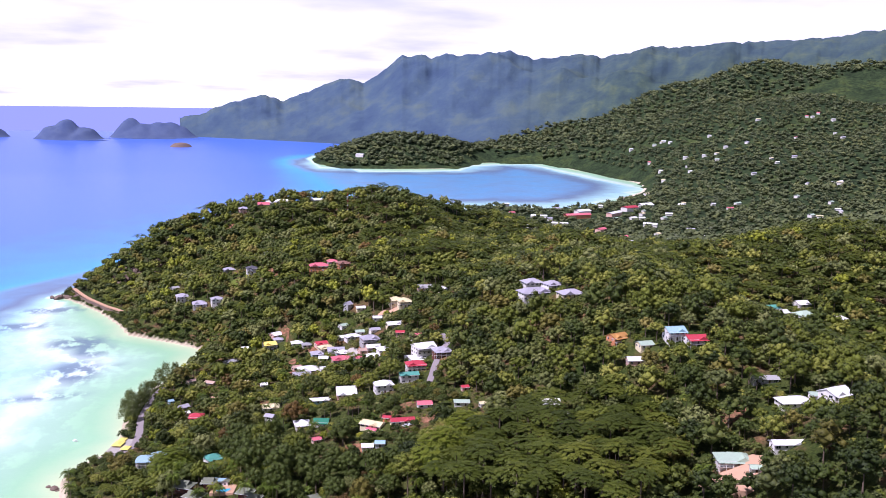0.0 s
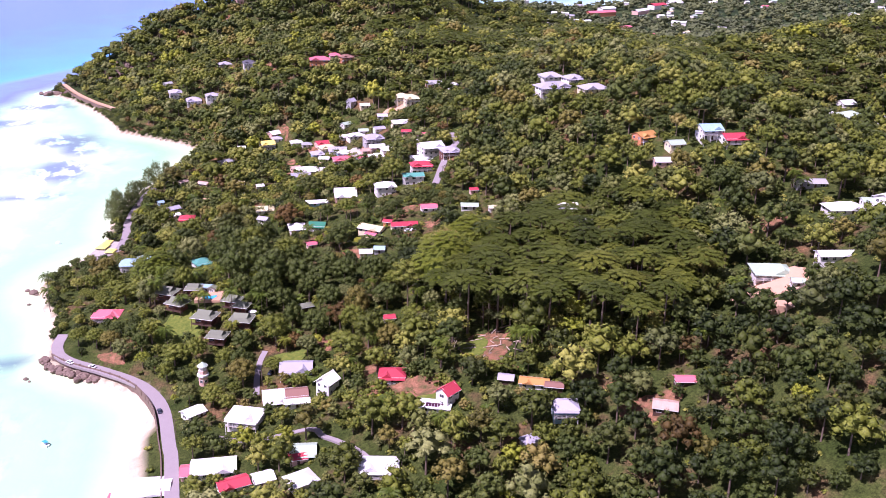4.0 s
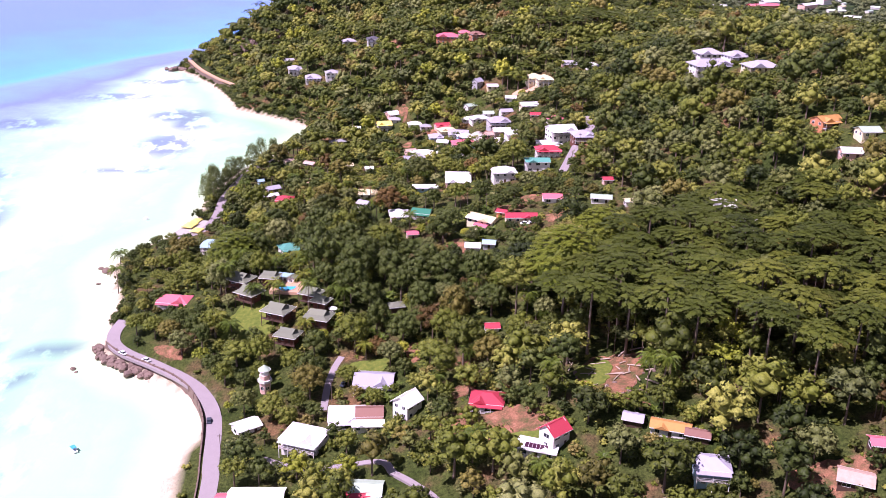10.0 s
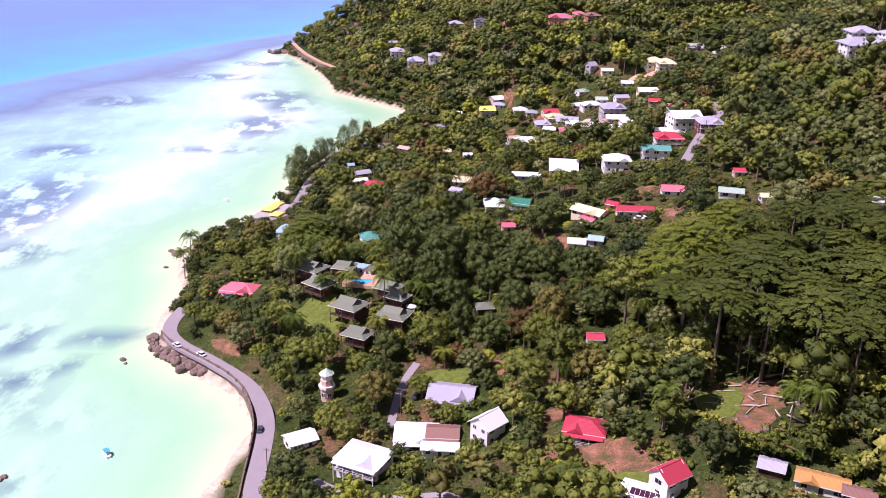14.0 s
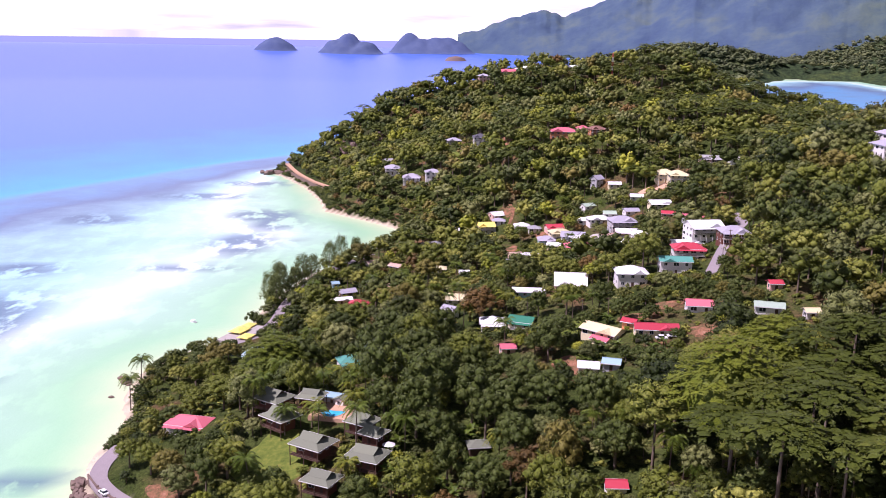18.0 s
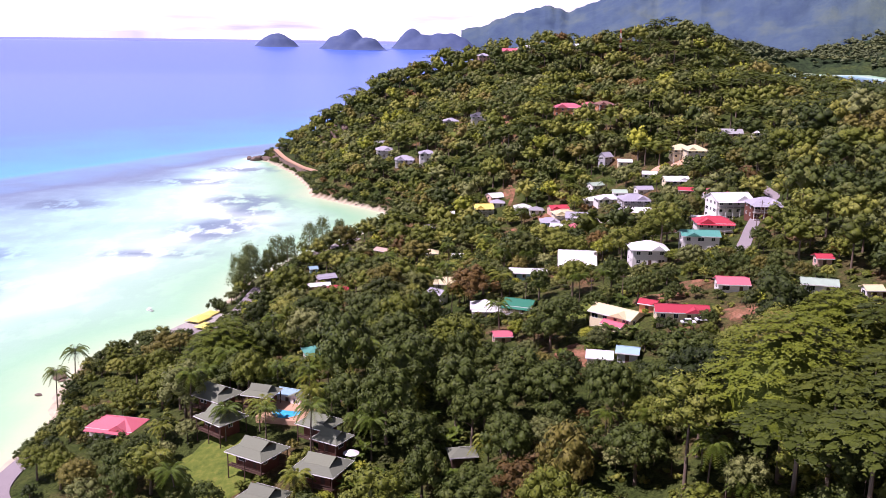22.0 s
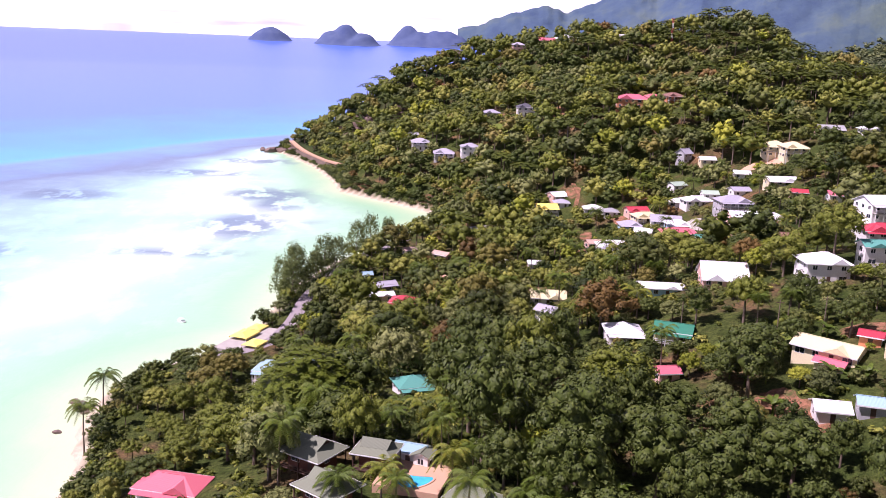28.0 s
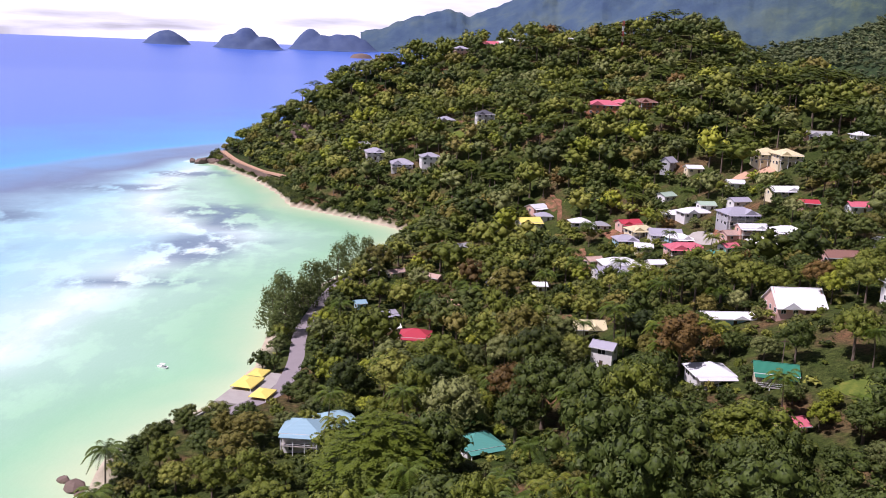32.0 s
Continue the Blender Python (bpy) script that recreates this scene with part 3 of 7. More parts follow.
# ---- plants ----
def ico(r=1.0):
    bm = bmesh.new()
    bmesh.ops.create_icosphere(bm, subdivisions=1, radius=r)
    bmesh.ops.delete(bm, geom=[p for p in bm.verts if p.co.z < -0.7 * r], context="VERTS")
    bm.verts.index_update()
    v = np.array([p.co[:] for p in bm.verts])
    f = np.array([[p.index for p in q.verts] for q in bm.faces])
    bm.free()
    return v, f


ICO_V, ICO_F = ico()
OCT_V = np.array([(0, 0, 1.0)] + [(math.cos(a), math.sin(a), 0.1) for a in (0.2, 1.5, 2.7, 4.0, 5.2)] + [(0, 0, -0.7)])
OCT_F = np.array([(0, 1 + i, 1 + (i + 1) % 5) for i in range(5)] + [(6, 1 + (i + 1) % 5, 1 + i) for i in range(5)])


def soup(pieces):
    """Joins (verts, faces) pairs into one."""
    vs, fs, k = [], [], 0
    for v, f in pieces:
        vs.append(v)
        fs.append(f + k)
        k += len(v)
    return np.concatenate(vs), np.concatenate(fs)


def cards(rng, centre, normal, size, droop=0.25):
    """Leaf clumps: small folded blades that face roughly along the normals."""
    n = len(centre)
    nrm = normal + rng.normal(0, 0.30, (n, 3))
    nrm /= np.linalg.norm(nrm, axis=1, keepdims=True) + 1e-9
    a = np.cross(nrm, rng.normal(0, 1, (n, 3)))
    a /= np.linalg.norm(a, axis=1, keepdims=True) + 1e-9
    b = np.cross(nrm, a)
    s = size * rng.uniform(0.6, 1.35, (n, 1))
    w = s * rng.uniform(0.55, 0.9, (n, 1))
    tip, end = centre + a * s, centre - a * s
    fold = nrm * s * droop
    left, right = centre + b * w - fold, centre - b * w - fold
    v = np.stack([tip, left, end, right], 1).reshape(-1, 3)
    k = np.arange(n)[:, None] * 4
    f = np.concatenate([k + [0, 1, 2], k + [0, 2, 3]], 0)
    return v, f


def crown(seed, lobes, per_lobe, size, flat=0.8, lobe_r=0.42):
    """A crown about 1 m in radius round the origin: lobes of leaf clumps over dim cores."""
    rng = np.random.default_rng(seed)
    pieces = []
    for i in range(lobes):
        ang, el = i * 2.4 + rng.uniform(-0.3, 0.3), rng.uniform(-0.45, 1.0)
        rad = (1.04 - lobe_r) * math.sqrt(max(0.05, 1 - max(el, 0) ** 2)) * rng.uniform(0.6, 1.22) if i else 0.0
        c = np.array([math.cos(ang) * rad, math.sin(ang) * rad, ((1.04 - lobe_r) * el if i else 0.1) * flat])
        r, fl = lobe_r * rng.uniform(0.6, 1.35), flat
        cv = OCT_V * (1 + rng.uniform(-0.2, 0.12, (len(OCT_V), 1))) * r * 0.80
        pieces.append((cv * [1, 1, fl] + c, OCT_F))
        d = rng.normal(0, 1, (per_lobe, 3))
        d[:, 2] = np.abs(d[:, 2]) * 0.9 - 0.25
        d /= np.linalg.norm(d, axis=1, keepdims=True)
        p = c + d * r * [1, 1, fl] * rng.uniform(0.86, 1.12, (per_lobe, 1))
        nrm = d * [1, 1, 1.0 / max(fl, 0.4)] + [0, 0, 0.3]
        pieces.append(cards(rng, p, nrm, size))
    return soup(pieces)


def tube(points, radii, sides=6):
    pts = [Vector(p) for p in points]
    v, f = [], []
    for i, (p, r) in enumerate(zip(pts, radii)):
        d = (pts[min(i + 1, len(pts) - 1)] - pts[max(i - 1, 0)]).normalized()
        a = d.orthogonal().normalized()
        b = d.cross(a)
        for k in range(sides):
            t = 2 * math.pi * k / sides
            v.append(p + (a * math.cos(t) + b * math.sin(t)) * r)
    for i in range(len(pts) - 1):
        for k in range(sides):
            q, n = i * sides + k, i * sides + (k + 1) % sides
            f += [(q, n, n + sides), (q, n + sides, q + sides)]
    return np.array([p[:] for p in v]), np.array(f)


def trunk(seed, height, radius, limbs=4, spread=0.5, fork=0.5):
    rng = np.random.default_rng(seed)
    lean = rng.normal(0, 0.04, 2) * height
    pieces = [tube([(0, 0, -0.6), (lean[0] * 0.3, lean[1] * 0.3, height * 0.4), (lean[0], lean[1], height)], [radius * 1.25, radius, radius * 0.45])]
    for i in range(limbs):
        ang, z = i * 2.4 + rng.uniform(-0.4, 0.4), height * rng.uniform(fork, 0.85)
        out = height * spread * rng.uniform(0.5, 1.0)
        pieces.append(tube([(lean[0] * 0.6, lean[1] * 0.6, z), (math.cos(ang) * out * 0.5, math.sin(ang) * out * 0.5, z + out * 0.35),
                            (math.cos(ang) * out, math.sin(ang) * out, z + out * 0.55)], [radius * 0.5, radius * 0.32, radius * 0.12], 5))
    return soup(pieces)


def fill_mesh(name, verts, faces, materials, tint=None, slots=None, smooth_shade=False):
    me = bpy.data.meshes.new(name)
    n, m = len(verts), len(faces)
    me.vertices.add(n)
    me.vertices.foreach_set("co", np.ascontiguousarray(verts, np.float32).ravel())
    me.loops.add(m * 3)
    me.loops.foreach_set("vertex_index", np.ascontiguousarray(faces, np.int32).ravel())
    me.polygons.add(m)
    me.polygons.foreach_set("loop_start", np.arange(0, m * 3, 3, dtype=np.int32))
    for k in materials:
        me.materials.append(k)
    if slots is not None:
        me.polygons.foreach_set("material_index", np.ascontiguousarray(slots, np.int32))
    me.update(calc_edges=True)
    if tint is not None:
        me.attributes.new("tint", "FLOAT", "POINT").data.foreach_set("value", np.ascontiguousarray(tint, np.float32))
    return me


def frond_mesh(rng, length, rise, droop, width):
    """One palm frond: a ribbed, arching feather of paired leaflets."""
    n = 9
    t = np.linspace(0, 1, n)
    x = length * (t - 0.12 * t ** 3)
    z = rise * np.sin(np.minimum(t * 2.2, 2.4)) - droop * t ** 2.2
    w = width * np.sin(np.pi * np.clip(t * 0.86 + 0.10, 0, 1)) ** 0.7
    v, f = [], []
    for i in range(n - 1):
        for s in (1, -1):
            for q in (0.0, 0.5):
                tt = t[i] + q * (t[1] - t[0])
                xx, zz, ww = np.interp(tt, t, x), np.interp(tt, t, z), np.interp(tt, t, w)
                k = len(v)
                sw = ww * rng.uniform(0.8, 1.15)
                v += [(xx, 0, zz), (xx + length * 0.085, 0, zz - 0.01), (xx + length * 0.12, s * sw, zz - 0.42 * sw)]
                f.append((k, k + 1, k + 2) if s > 0 else (k, k + 2, k + 1))
    return np.array(v), np.array(f)


def palm_crown(seed, fronds=24, length=4.5):
    rng = np.random.default_rng(seed)
    pieces = []
    for i in range(fronds):
        a = i * 2.4 + rng.uniform(-0.2, 0.2)
        k = i / fronds
        v, f = frond_mesh(rng, length * rng.uniform(0.8, 1.1), 1.9 - 2.2 * k + rng.uniform(-0.2, 0.2), 1.5 + 1.9 * k, 0.95)
        ca, sa_ = math.cos(a), math.sin(a)
        pieces.append((np.stack([v[:, 0] * ca - v[:, 1] * sa_, v[:, 0] * sa_ + v[:, 1] * ca, v[:, 2]], 1), f))
    return soup(pieces)


def part(name, bm, material, parent, label=""):
    """Links a bmesh or a ready mesh as one mesh object under a thing or a part."""
    if isinstance(bm, bpy.types.Mesh):
        me = bm
    else:
        me = bpy.data.meshes.new(name)
        bm.to_mesh(me)
        bm.free()
        me.materials.append(material)
    ob = new(name, me)
    ob.parent = parent
    if label:
        ob["label"] = label
    return ob


def plant_kind(name, crown_vf, trunk_vf, leaf, scale, lift, label, category, group):
    """A tree of its own, as a pattern to copy: trunk and crown under one Empty."""
    root = tagged(new(name), label, category, group)
    root.empty_display_size = 0.5
    cv, cf = crown_vf
    cm = fill_mesh("crown", cv * scale + [0, 0, lift], cf, [leaf], np.full(len(cv), 0.5))
    part("crown", cm, leaf, root)
    tv, tf = trunk_vf
    part("trunk", fill_mesh("trunk", tv, tf, [M["bark"]]), M["bark"], root)
    return root


HOUSES, CLEAR = [], []       # footprints to keep free: (x, y, radius, height allowed in front)


def on_ground(x, y):
    return float(land(np.array([x]), np.array([y]))[0])


# ---- houses ----
def box(bm, x0, x1, y0, y1, z0, z1):
    v = [bm.verts.new(p) for p in ((x0, y0, z0), (x1, y0, z0), (x1, y1, z0), (x0, y1, z0), (x0, y0, z1), (x1, y0, z1), (x1, y1, z1), (x0, y1, z1))]
    for q in ((3, 2, 1, 0), (4, 5, 6, 7), (0, 1, 5, 4), (1, 2, 6, 5), (2, 3, 7, 6), (3, 0, 4, 7)):
        bm.faces.new([v[i] for i in q])


def boxes(*sizes):
    bm = bmesh.new()
    for s in sizes:
        box(bm, *s)
    return bm


def shell(rings, thick):
    """A roof skin from a bottom outline and faces; made solid downwards."""
    verts, faces = rings
    bm = bmesh.new()
    top = [bm.verts.new(p) for p in verts]
    low = [bm.verts.new((p[0], p[1], p[2] - thick)) for p in verts]
    for f in faces:
        bm.faces.new([top[i] for i in f])
        bm.faces.new([low[i] for i in reversed(f)])
    edge = {}
    for f in faces:
        for a, b in zip(f, f[1:] + f[:1]):
            edge[(a, b)] = edge.get((a, b), 0) + 1
    for a, b in edge:
        if (b, a) not in edge:
            bm.faces.new([top[b], top[a], low[a], low[b]])
    return bm


def hip_roof(L, W, z, over, pitch):
    a, b = L / 2 + over, W / 2 + over
    r, h = max(a - b, 0.25), b * pitch
    v = [(-a, -b, z), (a, -b, z), (a, b, z), (-a, b, z), (-r, 0, z + h), (r, 0, z + h)]
    return v, [[0, 1, 5, 4], [1, 2, 5], [2, 3, 4, 5], [3, 0, 4]]


def gable_roof(L, W, z, over, pitch):
    a, b = L / 2 + over * 0.7, W / 2 + over
    h = b * pitch
    v = [(-a, -b, z), (a, -b, z), (a, b, z), (-a, b, z), (-a, 0, z + h), (a, 0, z + h)]
    return v, [[0, 1, 5, 4], [2, 3, 4, 5]]


def window_meshes(w, h):
    f = boxes((-w / 2 - 0.09, w / 2 + 0.09, -0.05, 0.06, -h / 2 - 0.09, -h / 2), (-w / 2 - 0.09, w / 2 + 0.09, -0.05, 0.06, h / 2, h / 2 + 0.09),
              (-w / 2 - 0.09, -w / 2, -0.05, 0.06, -h / 2, h / 2), (w / 2, w / 2 + 0.09, -0.05, 0.06, -h / 2, h / 2), (-0.035, 0.035, -0.04, 0.05, -h / 2, h / 2))
    fm, pm = bpy.data.meshes.new("window"), bpy.data.meshes.new("pane")
    f.to_mesh(fm)
    f.free()
    p = boxes((-w / 2, w / 2, -0.02, 0.02, -h / 2, h / 2))
    p.to_mesh(pm)
    p.free()
    fm.materials.append(M["trim"])
    pm.materials.append(M["glass"])
    return fm, pm


WINDOW = {"small": window_meshes(1.2, 1.15), "wide": window_meshes(2.0, 1.25)}
DOOR = boxes((-0.5, 0.5, -0.05, 0.06, 0, 2.05))
DOOR_MESH = bpy.data.meshes.new("door")
DOOR.to_mesh(DOOR_MESH)
DOOR.free()
DOOR_MESH.materials.append(M["dark_wood"])


def add_window(parent, kind, x, y, z, turn):
    w = part("window", WINDOW[kind][0], None, parent)
    w.matrix_local = pose(x, y, z, 0, 0, turn)
    part("pane", WINDOW[kind][1], None, w)


def openings(root, L, W, storeys, z0, rng, sides="SEWN", doors=True):
    for s in range(storeys):
        z = z0 + 2.9 * s + 1.55
        for side in sides:
            run, off, turn = (L, W / 2, 0) if side in "SN" else (W, L / 2, 90)
            n = max(1, int(run // 3.2))
            for i in range(n):
                u = (i + 0.5) / n * run - run / 2
                sg = -1 if side in "SW" else 1
                if doors and side == "S" and s == 0 and i == n // 2:
                    d = part("door", DOOR_MESH, None, root)
                    d.matrix_local = pose(u, sg * off, z0 + 0.02, 0, 0, turn)
                    continue
                kind = "wide" if rng.random() < 0.35 and run / n > 3.0 else "small"
                add_window(root, kind, *((u, sg * off) if side in "SN" else (sg * off, u)), z, turn)


def house(x, y, yaw, L, W, storeys, shape, roof, wall, label, veranda=None, lift=0.0, category="house", group="houses of the village", pitch=None):
    rng = random.Random(int(x * 7 + y * 13))
    z = on_ground(x, y) + lift - 0.45
    root = tagged(new("house"), label, category, group)
    root.matrix_basis = pose(x, y, z, 0, 0, yaw)
    H = 2.9 * storeys
    pitch = pitch or (0.42 if shape == "hip" else 0.40 if "steep" not in label else 0.75)
    bm = boxes((-L / 2, L / 2, -W / 2, W / 2, -4.0, H))
    if shape == "gable":
        h = W / 2 * pitch + 0.25 * pitch
        for s in (-1, 1):
            a = [bm.verts.new((s * (L / 2), -W / 2, H)), bm.verts.new((s * (L / 2), W / 2, H)), bm.verts.new((s * (L / 2), 0, H + h)),
                 bm.verts.new((s * (L / 2 - 0.2), -W / 2, H)), bm.verts.new((s * (L / 2 - 0.2), W / 2, H)), bm.verts.new((s * (L / 2 - 0.2), 0, H + h))]
            for q in ((0, 1, 2), (5, 4, 3), (0, 2, 5, 3), (1, 4, 5, 2)):
                bm.faces.new([a[i] for i in (q if s > 0 else q[::-1])])
    part("wall", bm, M[wall], root)
    over = 0.75
    verts, faces = (hip_roof if shape == "hip" else gable_roof)(L, W, H - over * pitch + 0.12, over, pitch)
    rf = part("roof", shell((verts, faces), 0.14), M[roof], root, roof_words(roof))
    # ridge cap and eaves board
    rx = verts[5][0]
    part("ridge_cap", boxes((-rx, rx, -0.16, 0.16, verts[4][2] - 0.03, verts[4][2] + 0.06)), M[roof], rf)
    ex, ey, ez = verts[1][0], -verts[1][1], verts[0][2]
    for s in (-1, 1):
        part("fascia", boxes((-ex, ex, s * ey - 0.04 * (s < 0), s * ey + 0.04 * (s > 0), ez - 0.26, ez + 0.01)), M["trim"], rf)
    openings(root, L, W, storeys, 0.0, rng)
    if L >= 9.5 and category == "house":
        w, u = min(0.42 * L, 0.9 * W), (0.22 if rng.random() < 0.5 else -0.22) * L
        zr, zb = H + 0.86 * (W / 2) * pitch, H - over * pitch + 0.1
        bm = bmesh.new()
        q = [bm.verts.new(p) for p in ((u - w / 2, -W / 2 - over - 0.35, zb), (u + w / 2, -W / 2 - over - 0.35, zb), (u, -W / 2 - over - 0.35, min(zr, zb + w * 0.34)),
                                       (u - w / 2, -0.4, zb), (u + w / 2, -0.4, zb), (u, -0.4, min(zr, zb + w * 0.34)))]
        for k in ((0, 1, 2), (5, 4, 3), (0, 2, 5, 3), (1, 4, 5, 2), (0, 3, 4, 1)):
            bm.faces.new([q[i] for i in k])
        part("cross_gable", bm, M[roof], rf)
    if veranda is None:
        veranda = L > 8.5 and rng.random() < 0.6
    if veranda:
        d, lv = 2.0, 2.9 * (storeys - 1)
        part("balcony" if storeys > 1 else "porch_floor", boxes((-L / 2, L / 2, -W / 2 - d, -W / 2 - 0.004, lv - 0.18, lv)), M["concrete"], root)
        n = max(3, int(L // 3) + 1)
        for i in range(n):
            u = -L / 2 + 0.12 + (L - 0.24) * i / (n - 1)
            part("post", boxes((u - 0.09, u + 0.09, -W / 2 - d + 0.02, -W / 2 - d + 0.2, -3.0, lv + 2.3)), M["trim"], root)
        part("railing", boxes((-L / 2, L / 2, -W / 2 - d + 0.04, -W / 2 - d + 0.1, lv + 0.85, lv + 0.95), (-L / 2, L / 2, -W / 2 - d + 0.04, -W / 2 - d + 0.1, lv + 0.4, lv + 0.46)), M["trim"], root)
        pr = lv + 2.62
        part("porch_roof", shell(([(-L / 2 - 0.3, -W / 2 - d - 0.4, pr - 0.35), (L / 2 + 0.3, -W / 2 - d - 0.4, pr - 0.35), (L / 2 + 0.3, -W / 2 - 0.01, pr + 0.05), (-L / 2 - 0.3, -W / 2 - 0.01, pr + 0.05)],
                                  [[0, 1, 2, 3]]), 0.1), M[roof], root)
    HOUSES.append((x, y, (L + W) / 4 + 0.8, H + 1.0))
    return root


def roof_words(key):
    return M[key].name.replace("roof_", "").replace("_", " ") + " sheet roof"


def chalet(x, y, yaw, size, label="dark timber chalet on posts with grey-green shingled roof"):
    """A guest chalet on posts: red-brown timber, a flared roof with small gables and a balcony."""
    z = on_ground(x, y) + 2.0
    size *= 0.89
    root = tagged(new("chalet"), label, "chalet", "guest chalets round the pool")
    root.matrix_basis = pose(x, y, z, 0, 0, yaw)
    L, W, H = size * 0.72, size * 0.60, 3.7
    part("wall", boxes((-L / 2, L / 2, -W / 2, W / 2, -1.0, H)), M["wood_red"], root)
    a, b, zc = size / 2 + 0.4, size * 0.44 + 0.4, H - 0.35
    a1, b1, z1 = a * 0.50, b * 0.46, zc + b * 0.27
    zr = z1 + b1 * 0.62
    v = [(-a, -b, zc), (a, -b, zc), (a, b, zc), (-a, b, zc), (-a1, -b1, z1), (a1, -b1, z1), (a1, b1, z1), (-a1, b1, z1)]
    part("lower_roof", shell((v, [[0, 1, 5, 4], [1, 2, 6, 5], [2, 3, 7, 6], [3, 0, 4, 7]]), 0.16), M["r_chalet"], root)
    a2, b2 = a1 + 0.55, b1 + 0.30
    v = [(-a2, -b2, z1 - 0.1), (a2, -b2, z1 - 0.1), (a2, b2, z1 - 0.1), (-a2, b2, z1 - 0.1), (-a2 - 0.3, 0, zr), (a2 + 0.3, 0, zr)]
    up = part("upper_roof", shell((v, [[0, 1, 5, 4], [2, 3, 4, 5]]), 0.14), M["r_chalet"], root)
    for s in (-1, 1):
        bm = bmesh.new()
        q = [bm.verts.new((s * (a1 + 0.02), -b1, z1 - 0.05)), bm.verts.new((s * (a1 + 0.02), b1, z1 - 0.05)), bm.verts.new((s * (a1 + 0.02), 0, zr - 0.25)),
             bm.verts.new((s * (a1 - 0.12), -b1, z1 - 0.05)), bm.verts.new((s * (a1 - 0.12), b1, z1 - 0.05)), bm.verts.new((s * (a1 - 0.12), 0, zr - 0.25))]
        for k in ((0, 1, 2), (5, 4, 3), (0, 2, 5, 3), (1, 4, 5, 2), (0, 3, 4, 1)):
            bm.faces.new([q[i] for i in (k if s > 0 else k[::-1])])
        part("gable_vent", bm, M["dark_wood"], up)
    part("fascia", boxes((-a, a, -b - 0.05, -b, zc - 0.2, zc + 0.02), (-a, a, b, b + 0.05, zc - 0.2, zc + 0.02), (-a - 0.05, -a, -b, b, zc - 0.2, zc + 0.02), (a, a + 0.05, -b, b, zc - 0.2, zc + 0.02)), M["trim"], root)
    part("balcony", boxes((-a + 0.5, a - 0.5, -b + 0.4, -W / 2 - 0.004, -0.2, 0.0)), M["dark_wood"], root)
    part("railing", boxes((-a + 0.5, a - 0.5, -b + 0.42, -b + 0.5, 0.85, 0.95), (-a + 0.5, a - 0.5, -b + 0.42, -b + 0.5, 0.4, 0.46)), M["dark_wood"], root)
    for px in (-a + 0.6, 0.0, a - 0.6):
        for py in (-b + 0.5, b - 0.5):
            part("post", boxes((px - 0.1, px + 0.1, py - 0.1, py + 0.1, -4.5, zc)), M["dark_wood"], root)
    openings(root, L, W, 1, 0.3, random.Random(3), "SEW")
    HOUSES.append((x, y, size / 2 + 0.8, 5.0))
    return root


# ---- the village, from the headland to the near slope ----
house(37.0, 988.0, 10, 11.3, 9.1, 2, "hip", "r_lilac", "pink", "pink two-storey house with grey roof on the wooded crest")
house(28.6, 786.0, 0, 11.3, 10.2, 2, "hip", "r_dark", "white", "tall white house with dark grey roof on the slope")
house(7.5, 827.0, 10, 11.7, 9.4, 1, "hip", "r_lilac", "greywall", "grey house with lilac-grey hipped roof on the slope")
house(-9.0, 760.2, 5, 11.7, 9.4, 2, "hip", "r_lilac", "white", "white cottage with lilac-grey hipped roof above the bay")
house(-42.7, 787.0, 5, 11.5, 9.2, 2, "hip", "r_lilac", "white", "white cottage with lilac-grey hipped roof above the bay")
house(-26.0, 769.2, 0, 13.4, 10.7, 1, "hip", "r_lilac", "white", "low white cottage with lilac-grey roof above the bay")
house(-43.0, 898.0, 20, 8.7, 7.0, 1, "gable", "r_cream", "greywall", "small house with pale roof among trees")
house(-49.2, 833.0, 30, 7.6, 6.1, 1, "gable", "r_grey", "greywall", "small shed with grey roof among trees")
house(87.6, 718.0, -5, 19.2, 11.5, 2, "hip", "r_pink", "orange_wall", "orange two-storey house with faded pink roof on the hillside")
house(104.5, 738.0, 0, 9.2, 7.4, 1, "hip", "r_pink", "white", "small house with faded pink roof on the hillside")
house(110.6, 711.5, 15, 11.3, 7.9, 2, "hip", "r_brown", "orange_wall", "orange house with brown roof on the hillside")
house(50.0, 840.0, 0, 6.5, 5.9, 2, "gable", "r_white", "white", "narrow white house among trees")
house(101.5, 637.9, 40, 6.7, 5.3, 2, "gable", "r_lilac", "greywall", "grey house with steep pale roof on the slope")
house(111.5, 629.3, 0, 7.8, 5.5, 1, "gable", "r_white", "cream", "small house with white roof on the slope")
house(139.4, 610.0, 0, 10.7, 9.6, 2, "hip", "r_cream", "cream", "cream villa with hipped roof and upper balcony")
house(144.7, 600.2, 0, 11.1, 10.0, 2, "hip", "r_cream", "cream", "cream villa with hipped roof and upper balcony")
house(168.6, 617.3, -5, 12.9, 7.7, 1, "gable", "r_grey", "pink", "long house with grey roof on the ridge")
house(178.4, 594.7, 0, 8.3, 6.7, 1, "hip", "r_white", "white", "white house with white roof on the ridge")
house(92.4, 612.9, 30, 8.1, 6.0, 1, "gable", "r_pale", "white", "house with pale green roof on the slope")
house(127.3, 564.6, 5, 13.5, 6.1, 1, "gable", "r_white", "cream", "long low house with white roof")
house(125.9, 538.3, -10, 6.9, 4.8, 1, "gable", "r_red", "pink", "small house with red roof")
house(132.5, 510.8, -5, 10.6, 6.3, 1, "gable", "r_pink", "white", "white house with faded red roof")
house(122.8, 455.0, 10, 15.3, 10.7, 3, "gable", "r_white", "white", "large white apartment house of three storeys")
